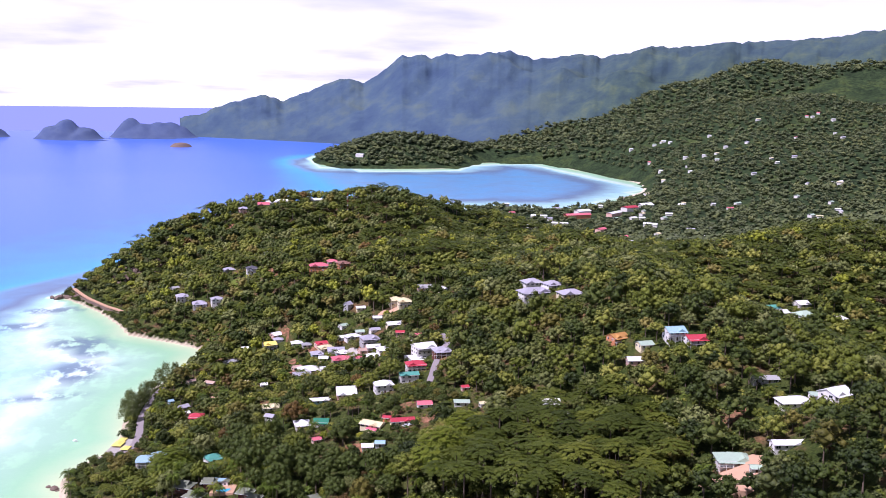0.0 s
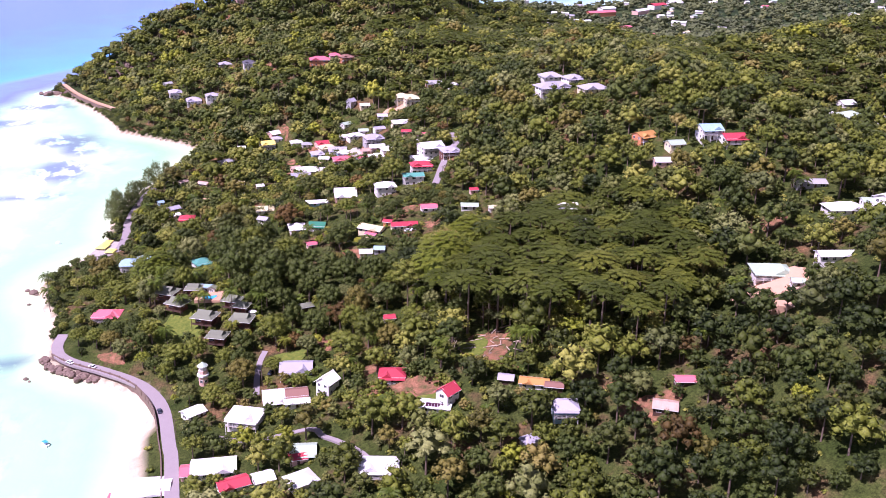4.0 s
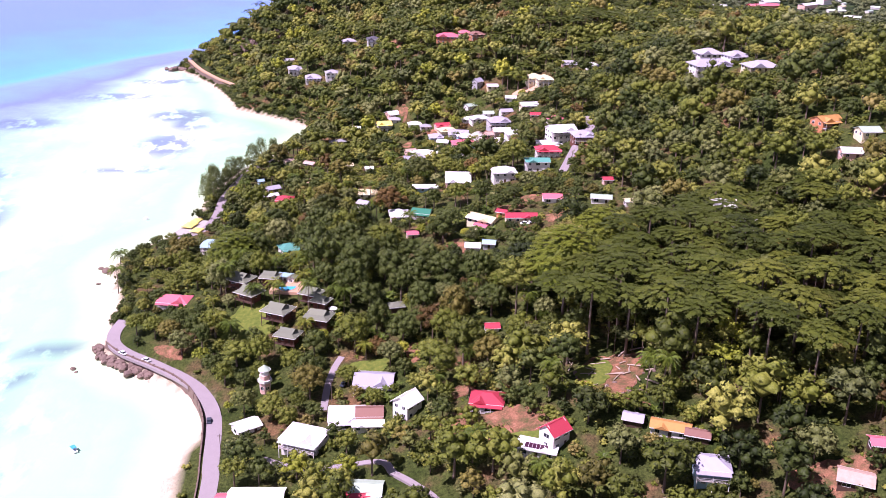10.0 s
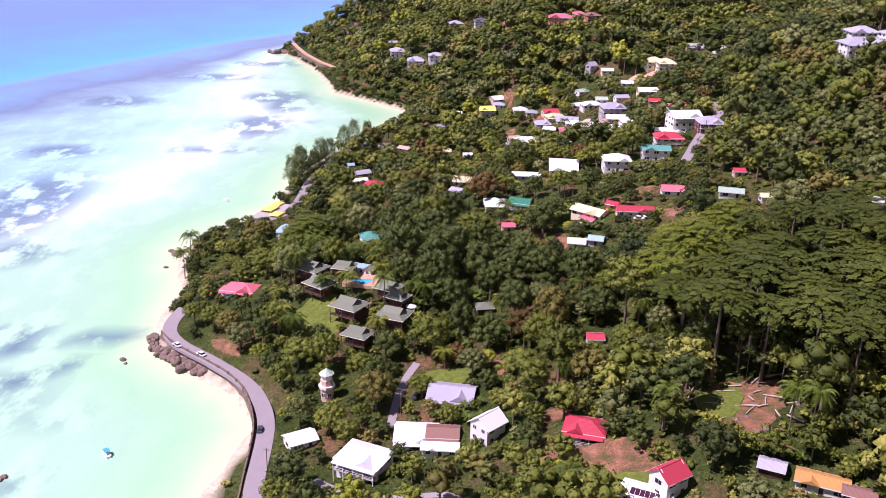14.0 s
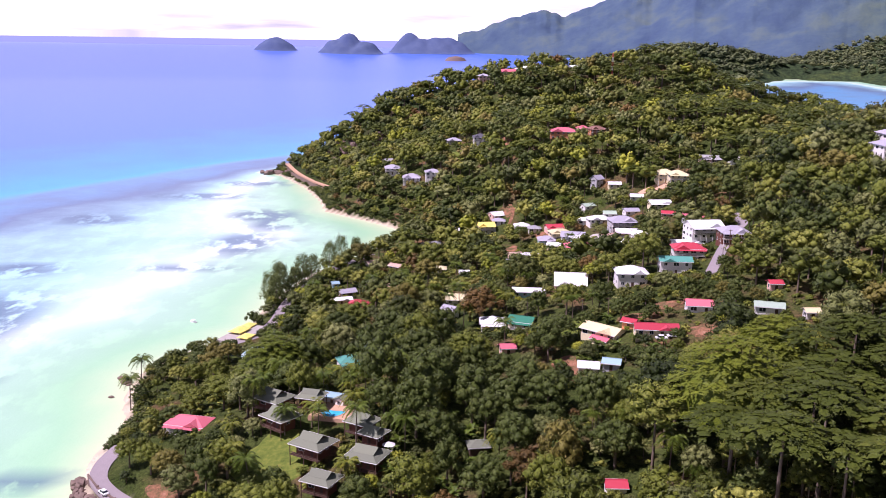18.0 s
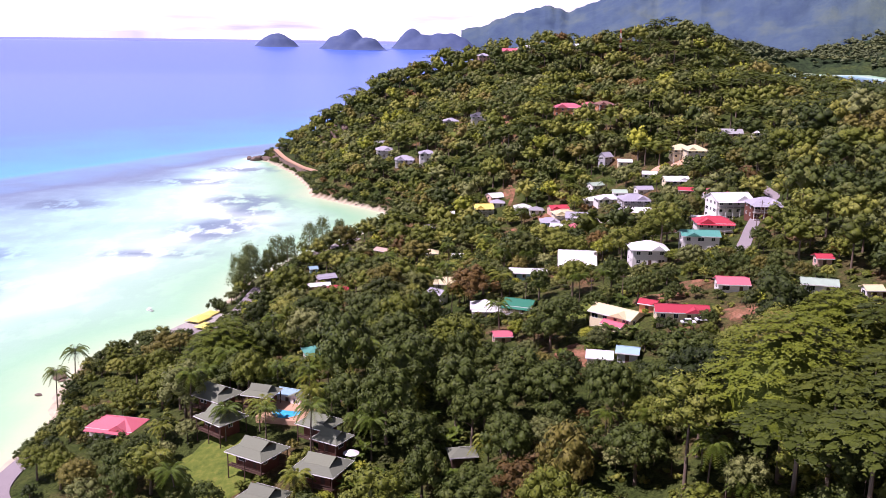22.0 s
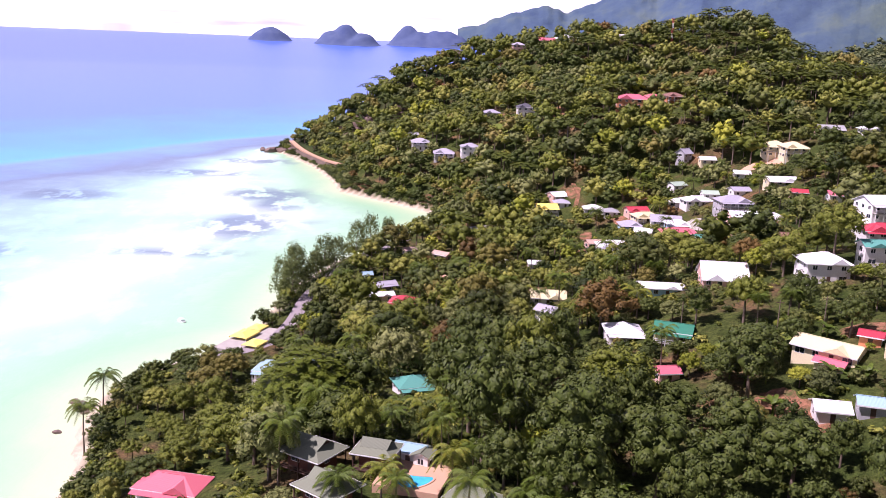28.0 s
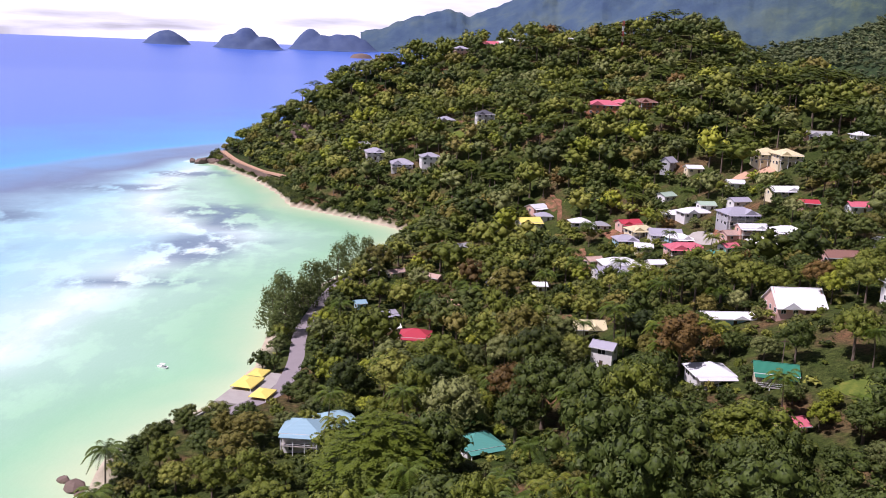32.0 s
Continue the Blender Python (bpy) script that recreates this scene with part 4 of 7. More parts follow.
house(95.1, 582.8, 10, 13.5, 8.1, 1, "hip", "r_white", "white", "wide bungalow with white roof")
house(101.7, 585.3, 0, 7.2, 5.7, 1, "gable", "r_pale", "white", "small house with pale green roof")
house(103.7, 555.4, 5, 14.2, 10.0, 2, "hip", "r_lilac", "greywall", "grey two-storey house with pale roof")
house(103.6, 540.6, 0, 11.6, 5.8, 1, "gable", "r_white", "pink", "low house with white roof")
house(108.5, 521.3, 5, 11.5, 6.9, 1, "hip", "r_white", "white", "white bungalow with white hipped roof")
house(98.2, 516.1, 0, 10.9, 7.6, 1, "hip", "r_white", "pink", "bungalow with white hipped roof")
house(96.4, 541.8, 10, 9.2, 6.0, 1, "gable", "r_rust", "pink", "weathered house with rusty tin roof")
house(69.8, 597.6, 15, 10.4, 6.2, 1, "gable", "r_red", "pink", "house with bright red sheet roof")
house(71.9, 586.3, 10, 12.0, 7.2, 1, "hip", "r_cream", "cream", "cream bungalow with pale roof")
house(51.4, 616.0, 0, 9.2, 7.3, 1, "hip", "r_white", "white", "small white house with white roof")
house(58.3, 605.2, 0, 7.3, 5.8, 1, "hip", "r_grey", "white", "small white house with grey roof")
house(36.2, 646.6, 30, 9.0, 6.3, 1, "gable", "r_white", "pink", "house with white gabled roof")
house(37.4, 634.9, 0, 7.7, 6.2, 1, "hip", "r_lilac", "white", "small house with pale hipped roof")
house(28.5, 627.8, 10, 11.1, 7.7, 2, "gable", "r_yellow", "white", "white house with yellow sheet roof")
house(63.6, 581.5, 0, 9.7, 6.8, 1, "hip", "r_lilac", "bluewall", "house with lilac-grey roof and rooftop panels")
house(78.4, 571.8, -10, 13.6, 8.2, 1, "gable", "r_lilac", "white", "house with lilac-grey gabled roof")
house(81.3, 562.2, 5, 9.8, 6.9, 1, "hip", "r_white", "bluewall", "pale blue house with white roof")
house(78.8, 547.7, 0, 15.6, 7.8, 1, "hip", "r_pink", "pink", "long house with faded red roof")
house(50.8, 547.8, 0, 15.4, 9.2, 1, "hip", "r_white", "white", "bungalow with stepped white roof")
house(44.2, 536.4, 0, 13.9, 8.4, 1, "gable", "r_lilac", "white", "house with lilac-grey roof")
house(8.2, 643.5, 0, 6.0, 4.8, 1, "gable", "r_white", "white", "small white house among trees")
house(95.9, 457.2, -3, 12.2, 7.3, 1, "gable", "r_brown", "pink", "pink house with brown gabled roof")
house(77.5, 391.2, 0, 11.7, 9.4, 2, "hip", "r_white", "white", "white two-storey house with hipped white roof and balcony")
house(74.4, 503.1, 0, 6.8, 4.7, 1, "gable", "r_grey", "white", "small house with grey roof")
house(82.2, 523.2, 0, 5.7, 4.0, 1, "gable", "r_teal", "white", "small shed with teal roof")
house(113.0, 461.9, 0, 5.5, 3.8, 1, "gable", "r_white", "white", "small house with white roof")
house(-39.8, 475.7, -10, 9.2, 7.4, 1, "hip", "r_red", "pink", "house with red hipped roof near the beach")
house(-49.1, 505.4, 30, 9.2, 3.2, 1, "gable", "r_lilac", "pink", "long low building with faded roof near the beach")
house(-49.9, 485.8, 20, 10.9, 3.8, 1, "gable", "r_white", "cream", "low shed with white roof near the beach")
house(-57.2, 521.7, 20, 3.5, 3.5, 1, "gable", "r_skyblue", "bluewall", "small blue kiosk near the beach")
house(10.0, 448.5, -5, 11.5, 8.1, 1, "gable", "r_cream", "white", "house with wide cream gabled roof")
house(5.7, 412.7, -35, 5.9, 4.7, 2, "gable", "r_lilac", "white", "white house with lilac-grey gabled roof")
house(39.2, 413.3, -3, 13.8, 4.8, 1, "gable", "r_white", "bluewall", "long pale blue house with flat white roof")
house(56.1, 409.3, -5, 12.9, 10.3, 1, "gable", "r_white", "pink", "pink house with steep white gabled roof")
house(22.4, 382.5, 0, 8.9, 8.0, 1, "hip", "r_white", "white", "white bungalow with faceted white roof")
house(33.1, 371.2, -20, 9.0, 6.3, 1, "gable", "r_green", "cream", "cream house with dark green gabled roof")
house(-73.7, 395.6, -10, 9.0, 8.2, 2, "hip", "r_skyblue", "white", "beach house with pale blue-grey hipped roof")
house(-66.5, 407.5, 20, 9.0, 6.6, 1, "hip", "r_skyblue", "white", "annex with pale blue-grey roof")
house(-33.7, 377.7, 20, 8.6, 7.6, 1, "hip", "r_teal", "white", "small house with teal hipped roof among palms")
house(-0.6, 549.0, 0, 7.3, 5.9, 1, "hip", "r_cream", "white", "small house with cream roof among trees")
house(13.4, 529.0, 0, 5.1, 4.1, 1, "gable", "r_white", "white", "small white house among trees")
house(58.4, 337.4, -42, 13.6, 7.0, 1, "gable", "r_cream", "cream", "cream bungalow with pale roof and red porch roof")
house(57.5, 313.5, -15, 5.2, 4.1, 1, "gable", "r_skyblue", "greywall", "small house with pale blue roof")
house(50.5, 315.6, -10, 6.3, 5.0, 1, "gable", "r_white", "white", "white house on stilts with white roof")
house(74.3, 328.1, -4, 14.0, 5.6, 1, "gable", "r_red", "cream", "long house with red sheet roof")
house(91.6, 341.2, -5, 8.5, 6.0, 1, "gable", "r_pink", "white", "white house with faded red gabled roof")
house(111.6, 328.8, -15, 9.0, 4.5, 1, "gable", "r_pale", "white", "house with pale green roof")
house(120.2, 349.3, 0, 4.3, 3.5, 1, "gable", "r_red", "pink", "small house with red roof")
house(122.3, 320.2, 0, 4.3, 3.5, 1, "gable", "r_cream", "white", "small house with cream roof")
house(107.4, 420.6, -4, 13.1, 7.8, 2, "hip", "r_red", "white", "white house with bright red roof")
house(96.0, 396.0, -2, 12.5, 6.2, 2, "gable", "r_teal", "white", "white two-storey house with pale teal roof")
house(130.1, 433.9, 0, 11.8, 9.4, 2, "hip", "r_lilac", "wood_red", "brown house with grey hipped roof beside the road")
house(116.7, 451.0, 0, 10.7, 7.5, 1, "hip", "r_white", "white", "low house with white roofs")
house(14.1, 282.9, 10, 5.4, 4.3, 1, "hip", "r_chalet", "dark_wood", "weathered house with grey roof among trees")
house(-21.9, 202.0, -25, 12.8, 9.6, 2, "hip", "r_white", "white", "white two-storey house with large hipped roof")
house(-7.8, 213.6, -3, 11.8, 9.4, 1, "gable", "r_white", "white", "house with white flat-pitched roof")
house(-0.1, 210.5, -3, 8.7, 6.1, 1, "gable", "r_brown", "white", "house with brown roof beside a white one")
house(-0.9, 203.1, -3, 10.0, 3.2, 1, "gable", "r_white", "white", "low annex with white roof")
house(2.6, 232.6, -10, 13.7, 9.6, 1, "gable", "r_lilac", "cream", "house with pale lilac sheet roof")
house(12.4, 205.7, 45, 7.5, 6.4, 2, "gable", "r_white", "white", "white chalet with steep gabled roof")
house(-42.7, 219.3, 30, 8.4, 6.0, 1, "gable", "r_white", "white", "house with white and lilac roof by the road")
house(37.5, 193.7, -15, 10.0, 7.6, 1, "hip", "r_red", "white", "white house with broad red roof on the slope", veranda=True)
house(52.5, 164.1, 35, 7.1, 5.7, 2, "gable", "r_red", "white", "white house with steep red gabled roof")
house(85.8, 158.7, -25, 10.9, 4.9, 1, "gable", "r_orange", "white", "long house with rusty orange roof")
house(89.9, 138.2, -15, 8.8, 7.0, 2, "hip", "r_lilac", "bluewall", "pale blue house with lilac hipped roof")
house(122.5, 123.2, -30, 8.3, 6.0, 1, "gable", "r_rust", "dark_wood", "shack with rusty tin roof")
house(134.6, 131.8, -15, 7.0, 4.2, 1, "gable", "r_pink", "dark_wood", "shack with faded red tin roof")
house(-2.9, 168.1, -10, 9.2, 6.5, 1, "gable", "r_pale", "pink", "house with pale green roof")
house(73.8, 130.7, 15, 5.4, 4.3, 1, "hip", "r_lilac", "white", "small house with pale roof among trees")
house(-36.2, 175.6, -5, 16.2, 9.7, 1, "gable", "r_white", "white", "long white-roofed shop by the road")
house(-5.5, 164.9, 0, 6.1, 4.3, 1, "gable", "r_red", "pink", "small house with red roof")
house(21.4, 144.3, -15, 13.8, 8.3, 1, "gable", "r_white", "white", "white-roofed house below the slope")
house(48.3, 249.2, 0, 5.0, 4.0, 1, "gable", "r_red", "white", "small house with red roof in the trees")
house(226.6, 282.3, -5, 11.0, 8.8, 2, "gable", "r_skyblue", "white", "white two-storey house with pale blue roof")
house(234.8, 272.6, -5, 11.6, 8.1, 1, "gable", "r_red", "white", "white house with red roof")
house(204.5, 310.2, 15, 11.1, 7.7, 1, "gable", "r_orange", "orange_wall", "orange house with rusty roof")
house(210.9, 288.0, 0, 8.4, 6.7, 1, "gable", "r_pale", "cream", "cream cottage with pale green roof")
house(200.4, 281.1, -10, 7.9, 6.4, 1, "gable", "r_white", "pink", "cottage with white roof")
house(203.1, 439.8, 5, 23.6, 12.0, 2, "hip", "r_lilac", "white", "large villa with lilac-grey roofs on the ridge")
house(209.7, 461.0, 0, 14.1, 11.3, 2, "hip", "r_lilac", "white", "upper wing of a villa with lilac-grey roof")
house(218.5, 443.1, 10, 12.3, 9.9, 1, "hip", "r_lilac", "white", "wing of a villa with lilac-grey roof")
house(218.1, 408.3, 0, 17.1, 12.0, 1, "hip", "r_lilac", "cream", "guest house with lilac-grey roof")
house(153.9, 292.8, -15, 10.2, 6.1, 1, "gable", "r_white", "white", "house with white roof in the woods")
house(153.6, 269.9, 0, 7.9, 6.3, 2, "gable", "r_white", "white", "white house under construction in the woods")
house(190.9, 166.4, -20, 16.0, 9.6, 1, "hip", "r_pale", "white", "white bungalow with pale green hipped roof on a terrace")
house(190.3, 148.9, -20, 4.6, 3.7, 1, "gable", "r_pale", "white", "garage with pale green roof")
house(208.8, 151.8, -12, 15.3, 5.4, 1, "gable", "r_white", "white", "long house with white roof")
house(238.9, 188.0, -10, 15.8, 9.5, 1, "hip", "r_white", "white", "white bungalow with white hipped roof")
house(252.2, 175.3, 15, 13.4, 9.4, 2, "gable", "r_white", "white", "white two-storey house with white gabled roof")
house(251.9, 187.4, -20, 7.6, 4.6, 1, "gable", "r_pale", "white", "annex with pale green roof")
house(244.5, 219.9, -15, 13.6, 5.4, 1, "gable", "r_grey", "greywall", "long house with grey roof")
house(406.4, 438.8, 0, 15.8, 9.5, 1, "gable", "r_teal", "white", "house with teal roof")
house(408.6, 427.6, 0, 12.9, 9.0, 1, "gable", "r_white", "white", "house with white roof")
house(425.1, 418.1, 0, 14.8, 11.9, 1, "hip", "r_pale", "white", "house with pale green roof")
house(389.7, 448.1, 0, 10.2, 7.1, 1, "gable", "r_red", "white", "small house with red roof")
house(438.1, 440.2, 0, 10.5, 8.4, 1, "gable", "r_white", "white", "small house with white roof")
house(441.3, 401.6, 0, 12.0, 9.6, 1, "hip", "r_white", "white", "small house with white roof")
house(74.0, 1004.0, 0, 15.0, 9.0, 1, "hip", "r_white", "white", "white house on the hilltop")
house(62.0, 990.0, 0, 14.2, 11.4, 1, "gable", "r_pink", "orange_wall", "orange house on the hilltop")
house(85.0, 992.0, 0, 15.3, 9.2, 1, "gable", "r_white", "white", "low white house on the hilltop")
house(128.0, 978.0, 0, 21.8, 6.6, 1, "gable", "r_white", "white", "long white building on the hilltop")

house(-62.5, 174.0, -8, 20.0, 11.0, 1, "gable", "r_white", "white", "long white-roofed building between road and beach", veranda=False, pitch=0.2)
house(-72.5, 172.0, -8, 5.0, 9.0, 1, "gable", "r_pink", "white", "lean-to with faded red roof by the beach", veranda=False, pitch=0.2)
house(-30.0, 162.0, 12, 11.0, 6.5, 1, "gable", "r_red", "white", "house with red gabled roof beside the lane", veranda=False)
house(-19.0, 160.0, 12, 7.0, 6.0, 1, "gable", "r_white", "white", "small house with white roof beside the lane", veranda=False)
house(-6.0, 152.0, 20, 9.5, 8.0, 1, "hip", "r_white", "white", "white bungalow with hipped roof below the slope", veranda=False)
house(-46.5, 176.5, -5, 3.6, 7.0, 1, "gable", "r_pink", "pink", "low red-roofed lean-to beside the shop", veranda=False)
house(76.5, 165.0, -25, 5.5, 4.0, 1, "gable", "r_lilac", "dark_wood", "shack with purple-grey tin roof", veranda=False)
house(92.0, 153.5, -25, 6.5, 3.6, 1, "gable", "r_brown", "dark_wood", "shack with dark red tin roof", veranda=False)
house(-6.4, 617.0, 25, 11.0, 6.0, 1, "gable", "r_grey", "greywall", "weathered house with dark grey roof near the beach", veranda=False)
house(-26.0, 561.0, -35, 8.0, 4.5, 1, "gable", "r_rust", "pink", "low building with rusty tin roof near the beach", veranda=False)
house(-40.5, 571.0, 30, 8.0, 4.0, 1, "gable", "r_rust", "cream", "low building with pale tin roof near the beach", veranda=False)
house(43.5, 560.5, 15, 7.0, 5.5, 1, "gable", "r_rust", "pink", "small house with rusty tin roof", veranda=False)
house(87.5, 590.0, -10, 8.0, 6.0, 1, "hip", "r_white", "white", "small white house with hipped roof", veranda=False)
house(112.5, 575.0, 10, 8.5, 6.0, 1, "gable", "r_lilac", "white", "small house with lilac-grey roof", veranda=False)
house(66.5, 564.0, -15, 7.5, 6.0, 1, "gable", "r_white", "cream", "small cream house with white roof", veranda=False)
house(89.0, 528.0, 20, 7.0, 5.0, 1, "gable", "r_pink", "white", "small house with faded red roof", veranda=False)
house(62.0, 534.5, 5, 6.5, 5.0, 1, "gable", "r_white", "white", "small house with white roof", veranda=False)
house(120.0, 597.5, -10, 7.5, 5.5, 1, "gable", "r_white", "white", "white cottage on the slope", veranda=False)

# guest chalets round the pool
chalet(-51.7, 315.2, -32, 11.5)
chalet(-46.8, 300.3, -38, 10.8)
chalet(-38.6, 311.0, -15, 8.8)
chalet(-20.6, 293.0, -30, 9.6)
chalet(-16.8, 286.2, -30, 8.0)
chalet(-17.7, 275.8, -22, 11.6)
chalet(-34.2, 283.9, -30, 12.0)
chalet(-29.6, 267.5, -25, 10.0)
house(67.5, 338.0, -30, 4.5, 3.2, 1, "gable", "r_red", "orange_wall", "small red shed behind the cream bungalow", veranda=False, category="shed", group="")
house(26.3, 349.0, 10, 5.0, 4.0, 1, "gable", "r_pink", "pink", "small house with faded red roof in the trees", veranda=False)
house(-32.0, 316.5, -20, 6.0, 4.0, 1, "gable", "r_skyblue", "white", "white pool house with pale blue roof", veranda=False, category="pool house", group="")
house(-29.5, 314.2, 70, 3.4, 3.0, 1, "gable", "r_chalet", "white", "small white pool hut with grey-green roof", veranda=False, category="pool house", group="")
house(-82.0, 323.0, -12, 13.0, 8.0, 1, "hip", "r_pink", "white", "seaside house with broad faded red roof")


# ---- roads, walls, terraces ----
def strip(name, points, width, z_off, material, label, category, kind="structure", level=None, skirt=0.0, flat=False):
    """A road or wall top that follows the ground along a line."""
    pts = [Vector((*p, 0)) for p in points]
    fine = []
    for i in range(len(pts) - 1):
        p0, p1, p2, p3 = pts[max(i - 1, 0)], pts[i], pts[i + 1], pts[min(i + 2, len(pts) - 1)]
        n = max(2, int((p2 - p1).length / 2.0))
        for k in range(n):
            t = k / n
            fine.append(0.5 * (2 * p1 + (p2 - p0) * t + (2 * p0 - 5 * p1 + 4 * p2 - p3) * t * t + (3 * p1 - p0 - 3 * p2 + p3) * t ** 3))
    fine.append(pts[-1])
    v, f = [], []
    aside = []
    for i in range(len(fine)):
        d = (fine[min(i + 1, len(fine) - 1)] - fine[max(i - 1, 0)]).normalized()
        aside.append(Vector((-d.y, d.x, 0)) * width / 2)
    mid, off = np.array([p[:2] for p in fine]), np.array([q[:2] for q in aside])
    top = np.maximum.reduce([land(q[:, 0], q[:, 1]) for q in (mid + off, mid, mid - off)] + [np.full(len(mid), -9.0 if level is None else level)]) + z_off
    if flat:
        top[:] = level + z_off
    for p, s, z in zip(fine, aside, top.tolist()):
        low = z - 1.2 - skirt
        v += [(p + s).xy[:] + (low,), (p + s).xy[:] + (z,), (p - s).xy[:] + (z,), (p - s).xy[:] + (low,)]
        CLEAR.append((p.x, p.y, width / 2 + 1.8, 0))
    for i in range(len(fine) - 1):
        for k in range(3):
            q = i * 4 + k
            f.append((q, q + 4, q + 5, q + 1))
    f += [(0, 1, 2, 3), (len(v) - 1, len(v) - 2, len(v) - 3, len(v) - 4)]
    me = bpy.data.meshes.new(name)
    me.from_pydata(v, [], f)
    me.materials.append(material)
    return tagged(new(name, me), label, category, kind=kind)


ROAD_SEA = [(-52, 150), (-52, 190), (-52.6, 197), (-53.3, 208), (-54.1, 221), (-55.4, 232), (-58.3, 242.5), (-63.8, 254), (-71.8, 264), (-81, 272.6),
            (-90, 280.4), (-97, 286.7), (-103, 295), (-105, 306), (-103, 316)]
ROAD_BEACH = [(-95, 420), (-83, 434), (-80, 448), (-78.6, 463), (-78.5, 486), (-76, 508), (-66, 556), (-44, 604)]
strip("road", ROAD_SEA, 5.4, 0.10, M["asphalt"], "narrow sun-bleached coast road curving along the shore", "road", level=4.45)
strip("road", ROAD_BEACH, 5.0, 0.10, M["asphalt"], "coast road under the casuarinas behind the beach", "road", level=4.5)
WALL_SEA = [(-55.2, 150), (-55.3, 190), (-56.4, 206.6), (-57.2, 219), (-58.4, 231), (-60, 238), (-62.5, 246), (-67.4, 257), (-75, 266.8), (-83.4, 274.4), (-92.5, 282.0), (-100, 289), (-106, 297)]
WALL_SEA = [(x - 0.6, y - 0.9) for x, y in WALL_SEA]
strip("sea_wall", WALL_SEA, 0.45, 0.75, M["granite"], "stone sea wall with low parapet beside the coast road", "wall", level=4.45, skirt=4.5)
strip("road", [(106, 380), (110.5, 391), (120, 416), (129, 436), (136.5, 449), (142, 458), (145.4, 483)], 4.2, 0.25, M["asphalt"], "steep village road climbing between houses", "road")
strip("road", [(-16, 223), (-15, 232.6), (-14, 240), (-11.6, 249), (-8.9, 255)], 2.6, 0.12, M["asphalt"], "narrow concrete lane climbing through the trees", "lane")
strip("road", [(-36, 200), (-22, 189), (0.8, 183), (5.6, 174), (11, 166), (17.5, 155), (24, 135)], 2.4, 0.15, M["asphalt"], "narrow lane below the houses", "lane")
strip("road", [(69.7, 201), (72.3, 189), (78.7, 178), (84, 172)], 2.2, 0.1, M["laterite"], "bare earth track on the cleared slope", "track")
strip("road", [(44, 628), (47, 642), (46, 656)], 2.2, 0.12, M["laterite"], "pale village lane", "lane")
strip("road", [(-164, 985), (-146, 942), (-129.5, 906), (-113, 869), (-104, 846)], 4.0, 0.3, M["terrace"], "reddish coast road round the foot of the headland", "road", level=5.2)
strip("sea_wall", [(-167, 982), (-149.5, 940), (-133, 904), (-116.5, 868), (-107, 846)], 0.6, 0.7, M["granite"], "stone wall below the headland road", "wall", level=5.0, skirt=4.5)
for i in range(22):                                    # low posts of the parapet
    k = i / 21 * (len(WALL_SEA) - 2)
    a, b = WALL_SEA[int(k) + 0], WALL_SEA[int(k) + 1]
    u = k - int(k)
    post = tagged(new("wall_post", bpy.data.meshes.get("wall_post") or bpy.data.meshes.new("wall_post")), "square stone post of the sea wall", "post", "posts of the sea wall")
    if not post.data.vertices:
        bm = boxes((-0.3, 0.3, -0.3, 0.3, -1.5, 1.0))
        bmesh.ops.bevel(bm, geom=bm.edges[:], offset=0.05, segments=1, affect="EDGES")
        bm.to_mesh(post.data)
        bm.free()
        post.data.materials.append(M["granite"])
    post.location = (a[0] + (b[0] - a[0]) * u, a[1] + (b[1] - a[1]) * u, 4.6)


def patch(name, cx, cy, rx, ry, turn, lift, material, label, category, kind="structure", n=14, height=0):
    """Lawn or bare earth, draped over the ground."""
    c, s = math.cos(radians(turn)), math.sin(radians(turn))
    rng = np.random.default_rng(int(cx * 3 + cy))
    v, f = [], []
    ring = 26
    wob = 1 + 0.16 * np.sin(np.arange(ring) * 0.72 + cx) + rng.uniform(-0.10, 0.10, ring)
    q = np.linspace(0, 1, n + 1)[:, None] * wob[None]
    ang = np.arange(ring)[None] * 2 * np.pi / ring
    dx, dy = np.cos(ang) * rx * q, np.sin(ang) * ry * q
    gx, gy = cx + dx * c - dy * s, cy + dx * s + dy * c
    gz = land(gx, gy) + lift
    gz[-1] -= 0.6
    v = np.stack([gx, gy, gz], -1).reshape(-1, 3).tolist()
    for j in range(n):
        for i in range(ring):
            k = (i + 1) % ring
            f.append((j * ring + i, (j + 1) * ring + i, (j + 1) * ring + k, j * ring + k))
    me = bpy.data.meshes.new(name)
    me.from_pydata(v, [], f)
    me.materials.append(material)
    CLEAR.append((cx, cy, (rx + ry) * 0.5 * (0.85 if category in ("lawn", "terrace") else 0.55), height))
    if category == "yard":
        HOUSES.append((cx, cy, 0.8 * min(rx, ry), 0.5))
    return tagged(new(name, me), label, category, kind=kind)


patch("lawn", 49.5, 354.5, 9, 6, -20, 0.3, M["grass"], "mown grass beside the cream bungalow", "lawn")
patch("lawn", -46, 287, 12, 13, 10, 0.3, M["grass"], "steep grass bank below the chalets", "lawn")
patch("lawn", 47, 170, 10, 7, -15, 0.3, M["grass"], "patchy lawn beside the red-roofed house", "lawn")
patch("lawn", 0, 243, 9, 8, 0, 0.3, M["grass"], "yard grass round the pale-roofed house", "lawn")
patch("lawn", 14, 775, 9, 14, 10, 0.3, M["grass"], "bright grass slope below the hillside houses", "lawn")
patch("bare_earth", -78, 281, 8, 3.5, -40, 0.3, M["laterite"], "pale earth lay-by beside the coast road", "lay-by")
patch("bare_earth", 24, 186, 6, 3, 10, 0.35, M["laterite"], "dry red earth between the houses", "earth bank")
